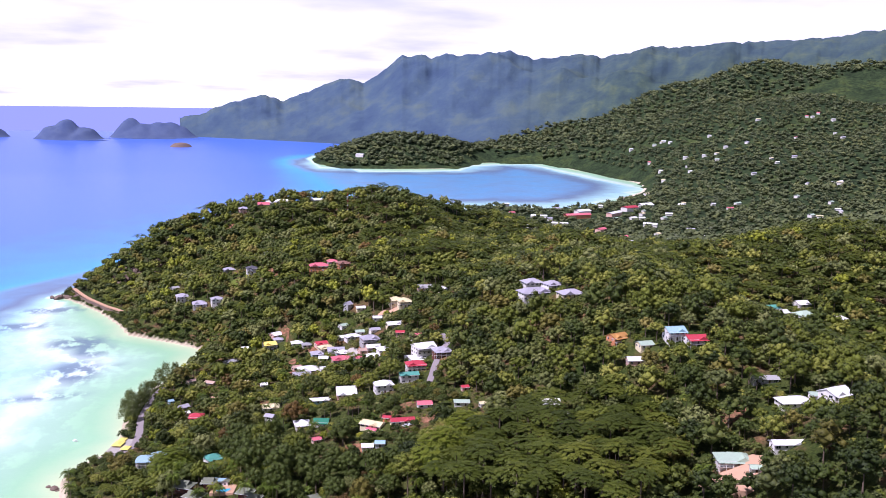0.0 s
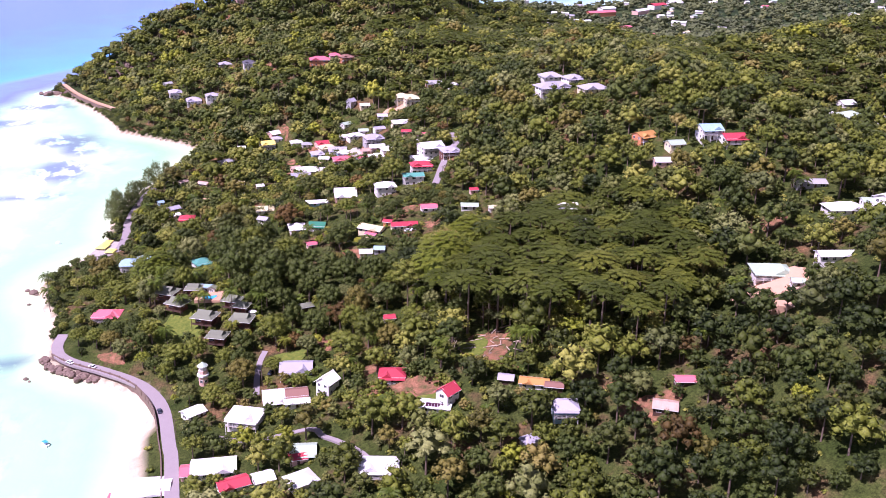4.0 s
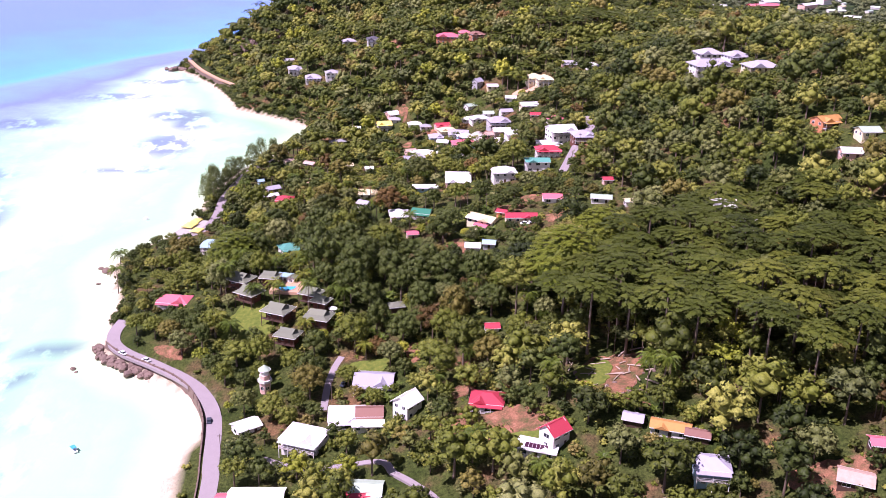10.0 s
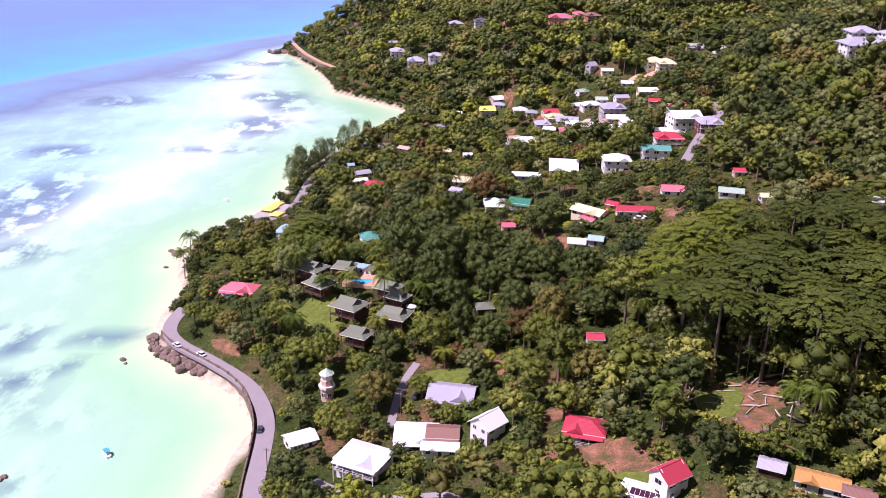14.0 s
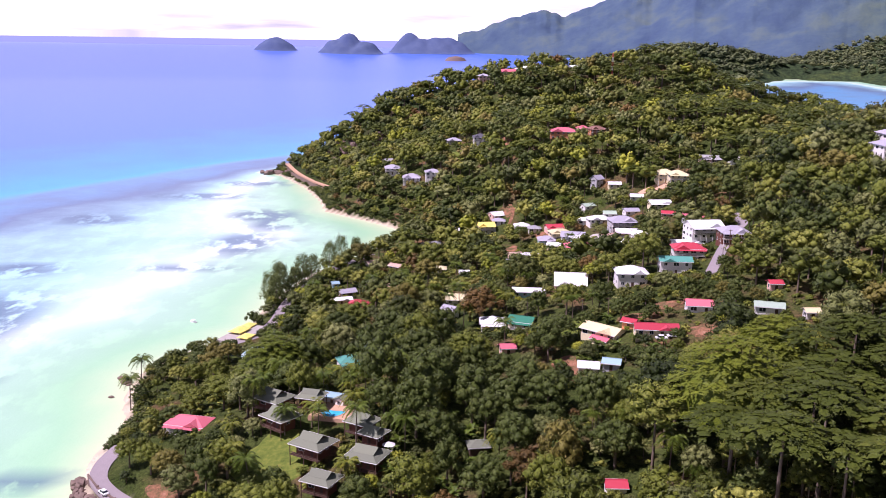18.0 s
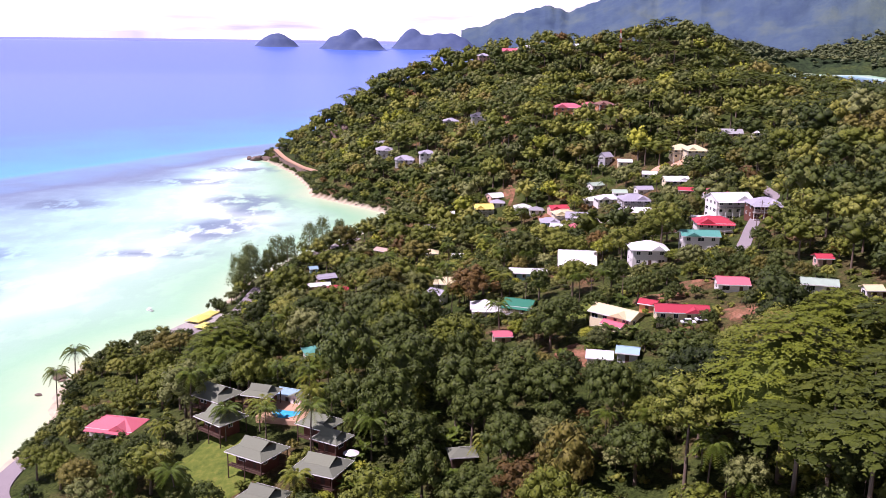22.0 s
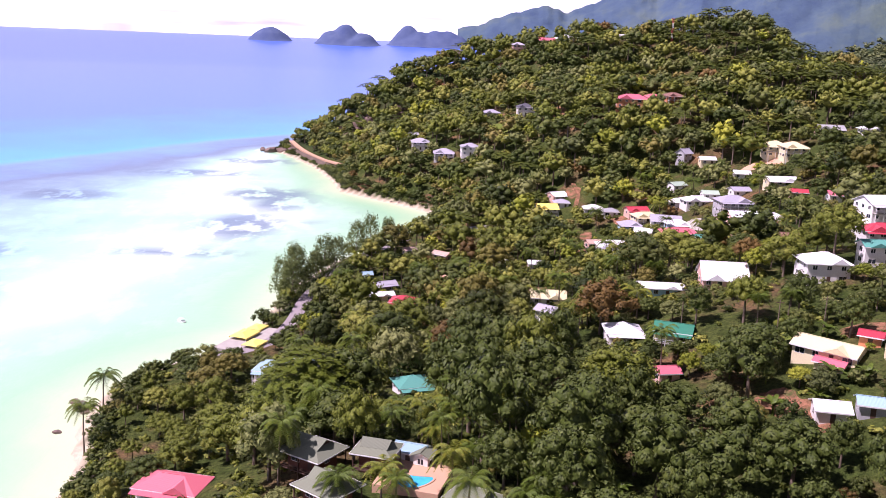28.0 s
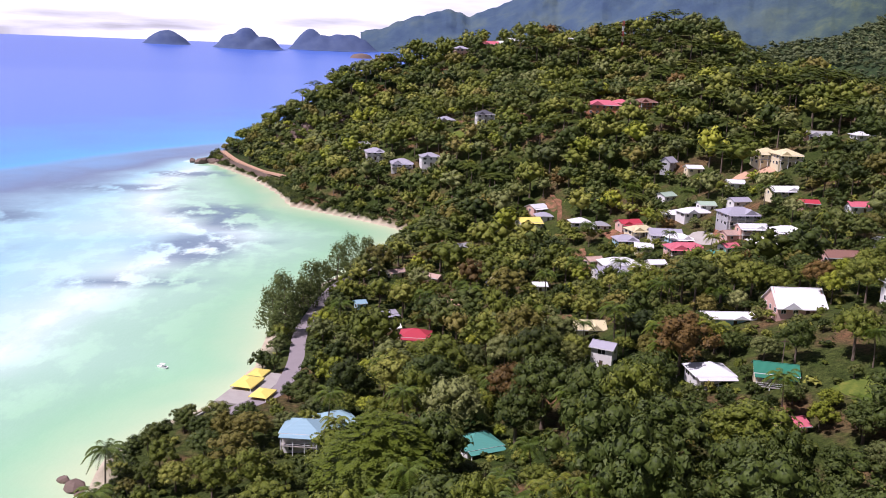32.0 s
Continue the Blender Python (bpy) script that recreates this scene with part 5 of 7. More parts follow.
patch("bare_earth", 30, 208, 6, 4, 30, 0.35, M["laterite"], "small scar of red earth above the houses", "earth bank")
patch("bare_earth", 42, 181, 15, 7, -20, 0.35, M["laterite"], "cut bank of bare red earth", "earth bank")
patch("bare_earth", 46, 319, 5, 9, 20, 0.35, M["laterite"], "red earth slip below the stilt house", "earth bank")
patch("bare_earth", 79, 196, 17, 11, 60, 0.35, M["laterite"], "cleared red ground with felled branches", "earth bank")
patch("lawn", 74, 198, 6, 9, -20, 0.6, M["grass"], "bright weeds on the cleared slope", "lawn")
patch("bare_earth", 19, 250, 4, 8, 0, 0.35, M["laterite"], "scar of red earth among trees", "earth bank")
patch("bare_earth", 8, 474, 4, 7, 0, 0.35, M["laterite"], "orange earth yard between the gardens", "yard")
patch("bare_earth", 37, 552, 5, 6, 0, 0.35, M["laterite"], "bare red yard below the village", "yard")
patch("bare_earth", 45, 646, 4, 7, 0, 0.35, M["laterite"], "dusty orange yard above the village", "yard")
patch("bare_earth", 98, 554, 5, 7, 20, 0.35, M["laterite"], "bare red earth between village houses", "yard")
patch("bare_earth", 107, 518, 6, 6, 0, 0.35, M["laterite"], "trodden red yard beside the houses", "yard")
patch("bare_earth", 83, 351, 6, 4, 0, 0.35, M["laterite"], "orange earth yard below the white house", "yard")
patch("bare_earth", 44, 325, 4, 6, 10, 0.35, M["laterite"], "red earth cut beside the stilt house", "yard")
patch("bare_earth", 88, 322, 6, 4, -10, 0.35, M["laterite"], "red earth yard beside the long red roof", "yard")
patch("bare_earth", 129, 427, 3, 8, 20, 0.35, M["laterite"], "pale earth verge of the village road", "yard")
patch("bare_earth", 43, 584, 4, 6, 0, 0.35, M["laterite"], "red earth yard among palms", "yard")
patch("bare_earth", 71, 345, 8, 3, -10, 0.35, M["laterite"], "bare earth bank behind the houses", "earth bank")
patch("bare_earth", 138, 604, 15, 6, 0, 0.45, M["terrace"], "orange earth terrace round the twin villas", "terrace")
patch("bare_earth", 18, 968, 9, 5, 20, 0.5, M["laterite"], "red earth cut below the crest house", "earth bank")
patch("bare_earth", -34, 972, 8, 4, 10, 0.5, M["laterite"], "scar of red earth on the wooded crest", "earth bank")
patch("bare_earth", 46, 763, 5, 16, 20, 0.4, M["laterite"], "strip of red earth on the hillside", "earth bank")
patch("bare_earth", 120, 128, 12, 8, 0, 0.3, M["laterite"], "bare ground round the shacks", "earth bank")
patch("bare_earth", 215, 203, 13, 5, 20, 0.4, M["laterite"], "orange dirt yard on the slope", "earth bank")
patch("bare_earth", -25, 520, 8, 6, 20, 0.3, M["terrace"], "sandy yard near the beach", "yard")
patch("bare_earth", 92, 552, 6, 14, 20, 0.25, M["concrete"], "trodden yard between the houses", "yard")
patch("bare_earth", 63, 592, 4, 9, 10, 0.25, M["laterite"], "dusty yard between the houses", "yard")


def slab(name, x, y, yaw, L, W, drop, material, label, category, lift=0.0, kind=""):
    z = max(on_ground(x + dx, y + dy) for dx in (-L / 3, 0, L / 3) for dy in (-W / 3, 0, W / 3)) + lift
    bm = boxes((-L / 2, L / 2, -W / 2, W / 2, -drop, 0))
    bmesh.ops.bevel(bm, geom=bm.edges[:], offset=0.08, segments=1, affect="EDGES")
    me = bpy.data.meshes.new(name)
    bm.to_mesh(me)
    bm.free()
    me.materials.append(material)
    ob = tagged(new(name, me), label, category, kind=kind)
    ob.matrix_basis = pose(x, y, z, 0, 0, yaw)
    CLEAR.append((x, y, max(L, W) / 2 + 0.5, 0))
    return ob, z


patch("terrace", 187, 158, 14, 9, -20, 0.45, M["terrace"], "sandy yard round the green-roofed bungalow", "terrace")
strip("retaining_wall", [(173, 158), (178, 150), (188, 146), (198, 146)], 0.5, 0.3, M["granite"], "stone retaining wall below the yard", "wall", skirt=2.0)
slab("terrace", 179, 141, -20, 9, 6, 4, M["terrace"], "lower pool terrace with orange paving", "terrace", 0.1)


def pool(x, y, yaw, L, W, z, label):
    """Kidney-shaped pool: rounded coping and clear water."""
    root = tagged(new("swimming_pool"), label, "pool")
    root.matrix_basis = pose(x, y, z, 0, 0, yaw)
    n = 36
    out = [(math.cos(2 * math.pi * i / n) * L / 2, math.sin(2 * math.pi * i / n) * W / 2 + 0.22 * W * math.cos(4 * math.pi * i / n)) for i in range(n)]
    bm = bmesh.new()
    bm.faces.new([bm.verts.new((px, py, 0.06)) for px, py in out])
    part("water", bm, M["pool"], root)
    bm = bmesh.new()
    rings = [[bm.verts.new((px * k, py * k, h)) for px, py in out] for k, h in ((1.0, -0.3), (1.0, 0.14), (1.1, 0.14), (1.1, -1.0))]
    for a, b in zip(rings, rings[1:]):
        for i in range(n):
            bm.faces.new((a[i], b[i], b[(i + 1) % n], a[(i + 1) % n]))
    part("coping", bm, M["terrace"], root)
    CLEAR.append((x, y, max(L, W) / 2 + 1.5, 0))
    return root


ob_, z_ = slab("pool_deck", -31.2, 308.5, -15, 13, 12, 4, M["terrace"], "orange tiled deck round the pool", "deck", 0.2)
pool(-31.6, 306.6, -12, 8.0, 5.0, z_, "bright blue kidney-shaped swimming pool")
pool(177, 141, -20, 4.4, 3.0, on_ground(179, 141) + 1.8, "small turquoise pool on a terrace")
pool(197, 446, 0, 5.0, 3.0, on_ground(197, 446) + 0.8, "small turquoise pool beside the large villa")
CLEAR.append((-30, 300, 9, 3))


def parasol(x, y, z):
    root = tagged(new("parasol"), "white round parasol beside the chalets", "parasol")
    root.location = (x, y, z)
    bm = bmesh.new()
    bmesh.ops.create_cone(bm, segments=10, radius1=2.0, radius2=0.05, depth=0.9, cap_ends=True, matrix=Matrix.Translation((0, 0, 2.8)))
    part("canopy", bm, M["trim"], root)
    part("pole", boxes((-0.05, 0.05, -0.05, 0.05, -1, 2.6)), M["dark_wood"], root)


parasol(-12.0, 283.5, on_ground(-12.0, 283.5) + 0.5)

# red-roofed house: its low front wing with solar panels
wing = house(47.6, 163.2, -25, 11.5, 5.6, 1, "gable", "r_white", "white", "white verandah wing with dark solar panels on its roof", veranda=False, lift=-0.6, pitch=0.22)
for i in range(6):
    part("solar_panel", boxes((-3.6 + i * 1.15, -2.55 + i * 1.15, -2.6, -0.5, 0.0, 0.08)), M["solar"], wing).matrix_local = pose(0, 0, 3.62, 12.4, 0, 0)
tin_porch = house(56.8, 332.2, -42, 6.0, 2.6, 1, "gable", "r_pink", "cream", "red-roofed porch of the cream bungalow", veranda=False, lift=-0.7, category="porch")


def turret_house(x, y):
    root = tagged(new("tower_house"), "slim white and pink tower with faceted cap", "tower")
    z = on_ground(x, y)
    root.location = (x, y, z)
    def drum(r1, r2, z0, z1):
        bm = bmesh.new()
        bmesh.ops.create_cone(bm, segments=8, radius1=r1, radius2=r2, depth=z1 - z0, cap_ends=True, matrix=Matrix.Translation((0, 0, (z0 + z1) / 2)))
        return bm
    part("wall", drum(2.0, 2.0, -3, 7.2), M["pink"], root)
    part("balcony", drum(2.7, 2.7, 4.4, 5.3), M["white"], root)
    part("upper_wall", drum(1.7, 1.7, 7.2, 9.0), M["white"], root)
    part("cornice", drum(2.4, 2.4, 9.0, 9.3), M["white"], root)
    part("roof", drum(2.3, 0.2, 9.3, 11.0), M["r_pale"], root)
    for i in range(6):
        a = i * 60
        add_window(root, "small", 1.95 * math.cos(radians(a)), 1.95 * math.sin(radians(a)), 2.2, a + 90)
    HOUSES.append((x, y, 3.2, 8))


turret_house(-37.5, 243.0)


# ---- beach restaurant with yellow awnings ----
def awning(x, y, z, yaw, L, W, label):
    root = tagged(new("awning"), label, "awning", "yellow awnings on the beach")
    root.matrix_basis = pose(x, y, z, 0, 0, yaw)
    part("canopy", shell(hip_roof(L, W, 3.0, 0.2, 0.28), 0.06), M["r_yellow"], root)
    part("valance", boxes((-L / 2 - 0.2, L / 2 + 0.2, -W / 2 - 0.24, -W / 2 - 0.2, 2.6, 3.0), (-L / 2 - 0.2, L / 2 + 0.2, W / 2 + 0.2, W / 2 + 0.24, 2.6, 3.0)), M["r_yellow"], root)
    for px in (-L / 2, L / 2):
        for py in (-W / 2, W / 2):
            part("post", boxes((px - 0.06, px + 0.06, py - 0.06, py + 0.06, -2.5, 3.0)), M["trim"], root)
    HOUSES.append((x, y, max(L, W) / 2 + 1, 3))


awning(-91.5, 440.5, 3.0, 70, 9, 6, "large yellow canvas awning on the beach terrace")
awning(-86.5, 431.5, 3.0, 70, 7, 5, "yellow canvas awning on the beach terrace")
awning(-89.0, 449.5, 2.6, 70, 6, 4.5, "pale yellow canvas awning on the beach terrace")
slab("beach_terrace", -90, 439, 70, 26, 11, 3, M["concrete"], "pale concrete terrace at the beach edge", "terrace", 0.0)
strip("sea_wall", [(-103, 418), (-98.5, 429), (-95.5, 442), (-92.8, 455)], 0.5, 0.6, M["concrete"], "low concrete wall along the beach", "wall", level=2.4, skirt=3)


# ---- boulders ----
def boulder_mesh(seed):
    rng = np.random.default_rng(seed)
    bm = bmesh.new()
    bmesh.ops.create_icosphere(bm, subdivisions=2, radius=1.0)
    planes = rng.normal(0, 1, (11, 3))
    planes /= np.linalg.norm(planes, axis=1, keepdims=True)
    cut = rng.uniform(0.55, 0.95, 11)
    for v in bm.verts:
        p = v.co.normalized()
        d = planes @ np.array(p[:])
        k = min(1.15, float(np.min(np.where(d > 0.05, cut / np.maximum(d, 0.05), 9.0)))) * (1 + 0.10 * noise.noise(p * 3.1 + Vector((seed * 3.1, 0, 0))))
        v.co = Vector((p.x * k, p.y * k * 0.9, max(p.z * k, -0.6) * 0.85))
    me = bpy.data.meshes.new("boulder")
    bm.to_mesh(me)
    bm.free()
    me.materials.append(M["granite"])
    return me


BOULDERS = [boulder_mesh(s) for s in range(5)]
rb = random.Random(11)


def boulders(points, count, spread, size, z, label, group):
    for i in range(count):
        x, y = points[i % len(points)]
        x, y = x + rb.uniform(-spread, spread), y + rb.uniform(-spread, spread)
        s = size * rb.uniform(0.5, 1.4)
        ob = tagged(new("boulder", BOULDERS[rb.randrange(5)]), label, "rock", group)
        ob.matrix_basis = pose(x, y, (z if z is not None else on_ground(x, y)) + s * 0.1, rb.uniform(-15, 15), rb.uniform(-15, 15), rb.uniform(0, 360)) @ Matrix.Diagonal((s, s * rb.uniform(0.8, 1.2), s * rb.uniform(0.7, 1.1), 1))


boulders([(-109.5, 297), (-108, 291), (-104, 287), (-100, 283), (-96, 279.5), (-91.5, 276), (-86.5, 272.5)], 90, 2.4, 1.6, 0.7, "brown granite boulder below the sea wall", "boulders below the sea wall")
boulders([(-126, 386.5)], 1, 0.1, 2.4, 0.4, "large pale granite boulder in the shallows", "")
boulders([(-117, 279), (-130, 207), (-131, 389), (-122, 383), (-128, 372)], 9, 2.5, 1.3, -0.2, "small granite rock in the shallows", "rocks in the shallows")
boulders([(-181, 975), (-176, 968)], 5, 6, 4.0, 0.5, "granite boulder off the headland point", "boulders of the headland")
boulders([(-166, 985), (-158, 975), (-160, 960)], 12, 8, 3.5, 3.0, "granite boulder on the headland point", "boulders of the headland")
boulders([(-86, 775), (-58, 733), (-36, 711), (-100, 815), (-120, 870)], 16, 5, 1.7, 0.3, "granite rock along the small beach", "rocks along the small beach")
boulders([(-101, 950), (-78, 938), (-115, 964), (-91, 944), (-60, 950)], 34, 12, 5.0, None, "granite outcrop on the steep headland", "outcrops of the headland")
boulders([(78, 186), (70, 200), (76, 182), (83, 176), (88, 190)], 26, 6, 0.8, None, "pale rock on the cleared slope", "rocks on the cleared slope")


# felled logs on the cleared slope
def log(x, y, yaw, length, radius):
    v, f = tube([(-length / 2, 0, 0), (0, 0.1, 0.05), (length / 2, 0, 0)], [radius, radius * 0.9, radius * 0.7], 7)
    ob = tagged(new("log", fill_mesh("log", v, f, [M["log"]])), "pale felled log lying on the cleared slope", "log", "felled logs")
    tilt = math.degrees(math.atan2(on_ground(x + math.cos(radians(yaw)), y + math.sin(radians(yaw))) - on_ground(x - math.cos(radians(yaw)), y - math.sin(radians(yaw))), 2))
    ob.matrix_basis = pose(x, y, on_ground(x, y) + 0.75, 0, -tilt, yaw)


rl = random.Random(17)
for i in range(26):
    log(rl.uniform(66, 92), rl.uniform(180, 212), rl.uniform(0, 180), rl.uniform(2.5, 7.0), rl.uniform(0.12, 0.3))


# ---- cars and boats ----
def car(x, y, yaw, paint, label, z=None):
    root = tagged(new("car"), label, "car", "parked cars")
    root.matrix_basis = pose(x, y, on_ground(x, y) + 0.2 if z is None else z, 0, 0, yaw)
    bm = boxes((-2.05, 2.05, -0.83, 0.83, 0.28, 0.86))
    bmesh.ops.bevel(bm, geom=bm.edges[:], offset=0.14, segments=2, affect="EDGES")
    part("body", bm, M[paint], root)
    bm = boxes((-1.35, 0.95, -0.74, 0.74, 0.84, 1.42))
    for v in bm.verts:
        if v.co.z > 1:
            v.co.x *= 0.74
            v.co.y *= 0.84
    part("cabin", bm, M["glass"], root)
    part("roof", boxes((-1.0, 0.72, -0.63, 0.63, 1.42, 1.48)), M[paint], root)
    for wx in (-1.3, 1.3):
        for wy in (-0.8, 0.8):
            bm = bmesh.new()
            bmesh.ops.create_cone(bm, segments=12, radius1=0.32, radius2=0.32, depth=0.2, cap_ends=True, matrix=pose(wx, wy, 0.32, 90, 0, 0))
            part("wheel", bm, M["rubber"], root)


car(-97.5, 284.6, 137, "carpaint_white", "white car on the coast road", 4.56)
car(-87.0, 277.6, 140, "carpaint_white", "white car at the lay-by of the coast road", 4.60)
car(-8.4, 236.2, 60, "carpaint_dark", "dark car in the yard of the pale-roofed house")
car(75.0, 322.3, 0, "carpaint_white", "white car in front of the red-roofed house")
car(78.6, 321.6, 5, "carpaint_white", "white car in front of the red-roofed house")
car(-56.6, 228.5, 96, "carpaint_dark", "dark car on the coast road", 4.56)


def boat(x, y, yaw, hull, top, label, size=1.0):
    root = tagged(new("boat"), label, "boat")
    root.matrix_basis = pose(x, y, 0.0, 0, 0, yaw) @ Matrix.Scale(size, 4)
    bm = bmesh.new()
    rows = []
    for t, w in ((-2.4, 0.75), (-1.0, 0.95), (0.6, 0.9), (1.8, 0.5), (2.6, 0.05)):
        rows.append([bm.verts.new(p) for p in ((t, -w, 0.75), (t * 0.93, -w * 0.7, -0.2), (t * 0.93, w * 0.7, -0.2), (t, w, 0.75), (t * 0.97, 0, 0.55))])
    for a, b in zip(rows, rows[1:]):
        for i in range(5):
            bm.faces.new((a[i], b[i], b[(i + 1) % 5], a[(i + 1) % 5]))
    bm.faces.new(rows[0])
    part("hull", bm, M[hull], root)
    part("canopy", boxes((-1.4, 0.9, -0.85, 0.85, 1.7, 1.78)), M[top], root)
    for px in (-1.3, 0.8):
        for py in (-0.75, 0.75):
            part("post", boxes((px - 0.04, px + 0.04, py - 0.04, py + 0.04, 0.5, 1.7)), M["trim"], root)


boat(-102, 221, 125, "trim", "boat_blue", "small white motor boat with blue canopy, moored in the shallows")
boat(-121, 469, 150, "trim", "trim", "small white boat moored in the lagoon", 0.8)


# ---- mast, poles ----
def mast(x, y, h):
    root = tagged(new("radio_mast"), "red and white lattice radio mast on the hilltop", "mast")
    root.location = (x, y, on_ground(x, y))
    n = 6
    for i in range(n):
        z0, z1 = h * i / n, h * (i + 1) / n
        bars = [(sx * 0.5 - 0.07, sx * 0.5 + 0.07, sy * 0.5 - 0.07, sy * 0.5 + 0.07, z0, z1) for sx in (-1, 1) for sy in (-1, 1)]
        bars += [(-0.5, 0.5, sy * 0.5 - 0.05, sy * 0.5 + 0.05, zz - 0.05, zz + 0.05) for sy in (-1, 1) for zz in (z0 + 0.6, (z0 + z1) / 2, z1 - 0.6)]
        bars += [(sx * 0.5 - 0.05, sx * 0.5 + 0.05, -0.5, 0.5, zz - 0.05, zz + 0.05) for sx in (-1, 1) for zz in (z0 + 0.6, (z0 + z1) / 2, z1 - 0.6)]
        part("mast_section", boxes(*bars), M["r_red" if i % 2 else "trim"], root)


mast(152, 901, 24)


def pole(x, y, h):
    root = tagged(new("utility_pole"), "weathered wooden utility pole with cross-arm", "pole", "utility poles")
    root.location = (x, y, on_ground(x, y))
    v, f = tube([(0, 0, -1), (0, 0, h)], [0.16, 0.11], 7)
    part("shaft", fill_mesh("shaft", v, f, [M["bark"]]), None, root)
    part("cross_arm", boxes((-0.9, 0.9, -0.06, 0.06, h - 0.7, h - 0.55)), M["dark_wood"], root)


for px, py in ((53.6, 356), (112, 386), (126, 424), (-13, 228), (-58, 262), (-50, 205), (62, 350), (35, 372)):
    pole(px, py, 8.5)


sand_only = painted("beach_sand", (0.72, 0.63, 0.47), 0.95, 0.2, (0.42, 0.4, 0.36))


# ---- far town and scattered houses beyond the ridge ----
rf = random.Random(5)
strip("beach", COAST[-1:] + COAST_FAR[:5], 34.0, 0.0, sand_only, "long pale sand beach round the far bay", "beach", level=1.6, flat=True)


def far_house(x, y, L, W, H, roof, wall, label):
    root = tagged(new("house"), label, "house", "far houses round the bay")
    root.matrix_basis = pose(x, y, on_ground(x, y), 0, 0, rf.uniform(-40, 40))
    part("wall", boxes((-L / 2, L / 2, -W / 2, W / 2, -6, H)), M[wall], root)
    part("roof", shell(gable_roof(L, W, H, 0.8, 0.4), 0.3), M[roof], root)
    CLEAR.append((x, y, L / 2 + 10, 4))
    CLEAR.append((x - 20 * x / math.hypot(x, y), y - 20 * y / math.hypot(x, y), L / 2 + 9, 4))


for x, y, L, W, H, roof, wall, label in ((760, 1560, 60, 14, 8, "r_pink", "orange_wall", "long orange school building by the far bay"), (800, 1620, 36, 16, 8, "r_white", "white", "white hall with pale roof by the far bay"),
        (926, 1646, 40, 18, 9, "r_red", "white", "large hall with red roof by the far bay"), (860, 1590, 48, 14, 7, "r_white", "pink", "long white-roofed building by the far bay"),
        (1010, 1730, 40, 20, 7, "r_white", "white", "white shed by the far bay"), (700, 1330, 22, 12, 6, "r_pink", "pink", "pink house in the far valley"), (840, 1400, 26, 12, 6, "r_white", "white", "pale house in the far valley")):
    far_house(x, y, L, W, H, roof, wall, label)
for i in range(120):
    az, r = rf.uniform(20, 41), rf.uniform(1150, 3300)
    x, y = r * math.sin(radians(az)), r * math.cos(radians(az)) - 100
    if shore_distance(np.array([x]), np.array([y]))[0] < 25:
        continue
    roof = rf.choice(("r_white", "r_white", "r_white", "r_lilac", "r_pink", "r_cream", "r_pale"))
    far_house(x, y, rf.uniform(9, 16), rf.uniform(7, 10), rf.uniform(3.5, 6), roof, "white", "small pale house far off on the green slope")
far_house(640, 3190, 30, 14, 8, "r_white", "white", "white house on the far peninsula")
far_house(2450, 3700, 60, 24, 14, "r_pink", "pink", "pink building high on the far slope")


# ---- trees ----
rt = np.random.default_rng(21)
SPOTS = np.array([(x, y, r, h) for x, y, r, h in HOUSES] + [(x, y, r, h) for x, y, r, h in CLEAR])
CLEAR += [(56, 329, 6, 0), (62, 328, 5.5, 0), (80, 319, 7, 0), (65, 320, 6.5, 0)]      # front yards without trees
CLEARED = np.array(CLEAR)
FRONT = np.array([(x, y, r, h) for x, y, r, h in HOUSES])


def spot_limit(x, y):
    """0: nothing grows here; 1: only low growth; 2: free."""
    d = np.hypot(SPOTS[:, 0, None] - x, SPOTS[:, 1, None] - y)
    k = np.full(x.shape, 2)
    k[(d < SPOTS[:, 2, None] + 1.5).any(0)] = 1
    k[(d < SPOTS[:, 2, None]).any(0)] = 0
    return k


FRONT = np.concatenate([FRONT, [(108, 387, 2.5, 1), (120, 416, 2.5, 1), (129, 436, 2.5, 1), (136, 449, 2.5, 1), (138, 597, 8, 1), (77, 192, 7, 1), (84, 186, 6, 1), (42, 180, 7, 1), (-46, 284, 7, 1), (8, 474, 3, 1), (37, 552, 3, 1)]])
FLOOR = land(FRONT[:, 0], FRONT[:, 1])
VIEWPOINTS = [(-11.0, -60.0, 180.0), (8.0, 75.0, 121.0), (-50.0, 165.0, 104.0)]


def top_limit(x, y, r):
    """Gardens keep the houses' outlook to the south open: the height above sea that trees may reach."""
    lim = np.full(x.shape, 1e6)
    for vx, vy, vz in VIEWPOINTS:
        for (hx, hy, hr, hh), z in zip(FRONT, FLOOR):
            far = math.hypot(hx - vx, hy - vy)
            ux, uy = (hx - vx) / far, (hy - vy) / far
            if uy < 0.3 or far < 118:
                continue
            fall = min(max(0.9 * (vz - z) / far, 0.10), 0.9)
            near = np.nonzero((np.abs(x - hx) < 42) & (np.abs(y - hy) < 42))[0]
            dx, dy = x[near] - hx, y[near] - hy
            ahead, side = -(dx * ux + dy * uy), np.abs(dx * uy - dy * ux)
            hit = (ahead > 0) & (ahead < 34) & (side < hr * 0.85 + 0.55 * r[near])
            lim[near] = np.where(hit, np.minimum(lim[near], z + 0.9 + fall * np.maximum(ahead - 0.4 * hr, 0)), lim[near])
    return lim


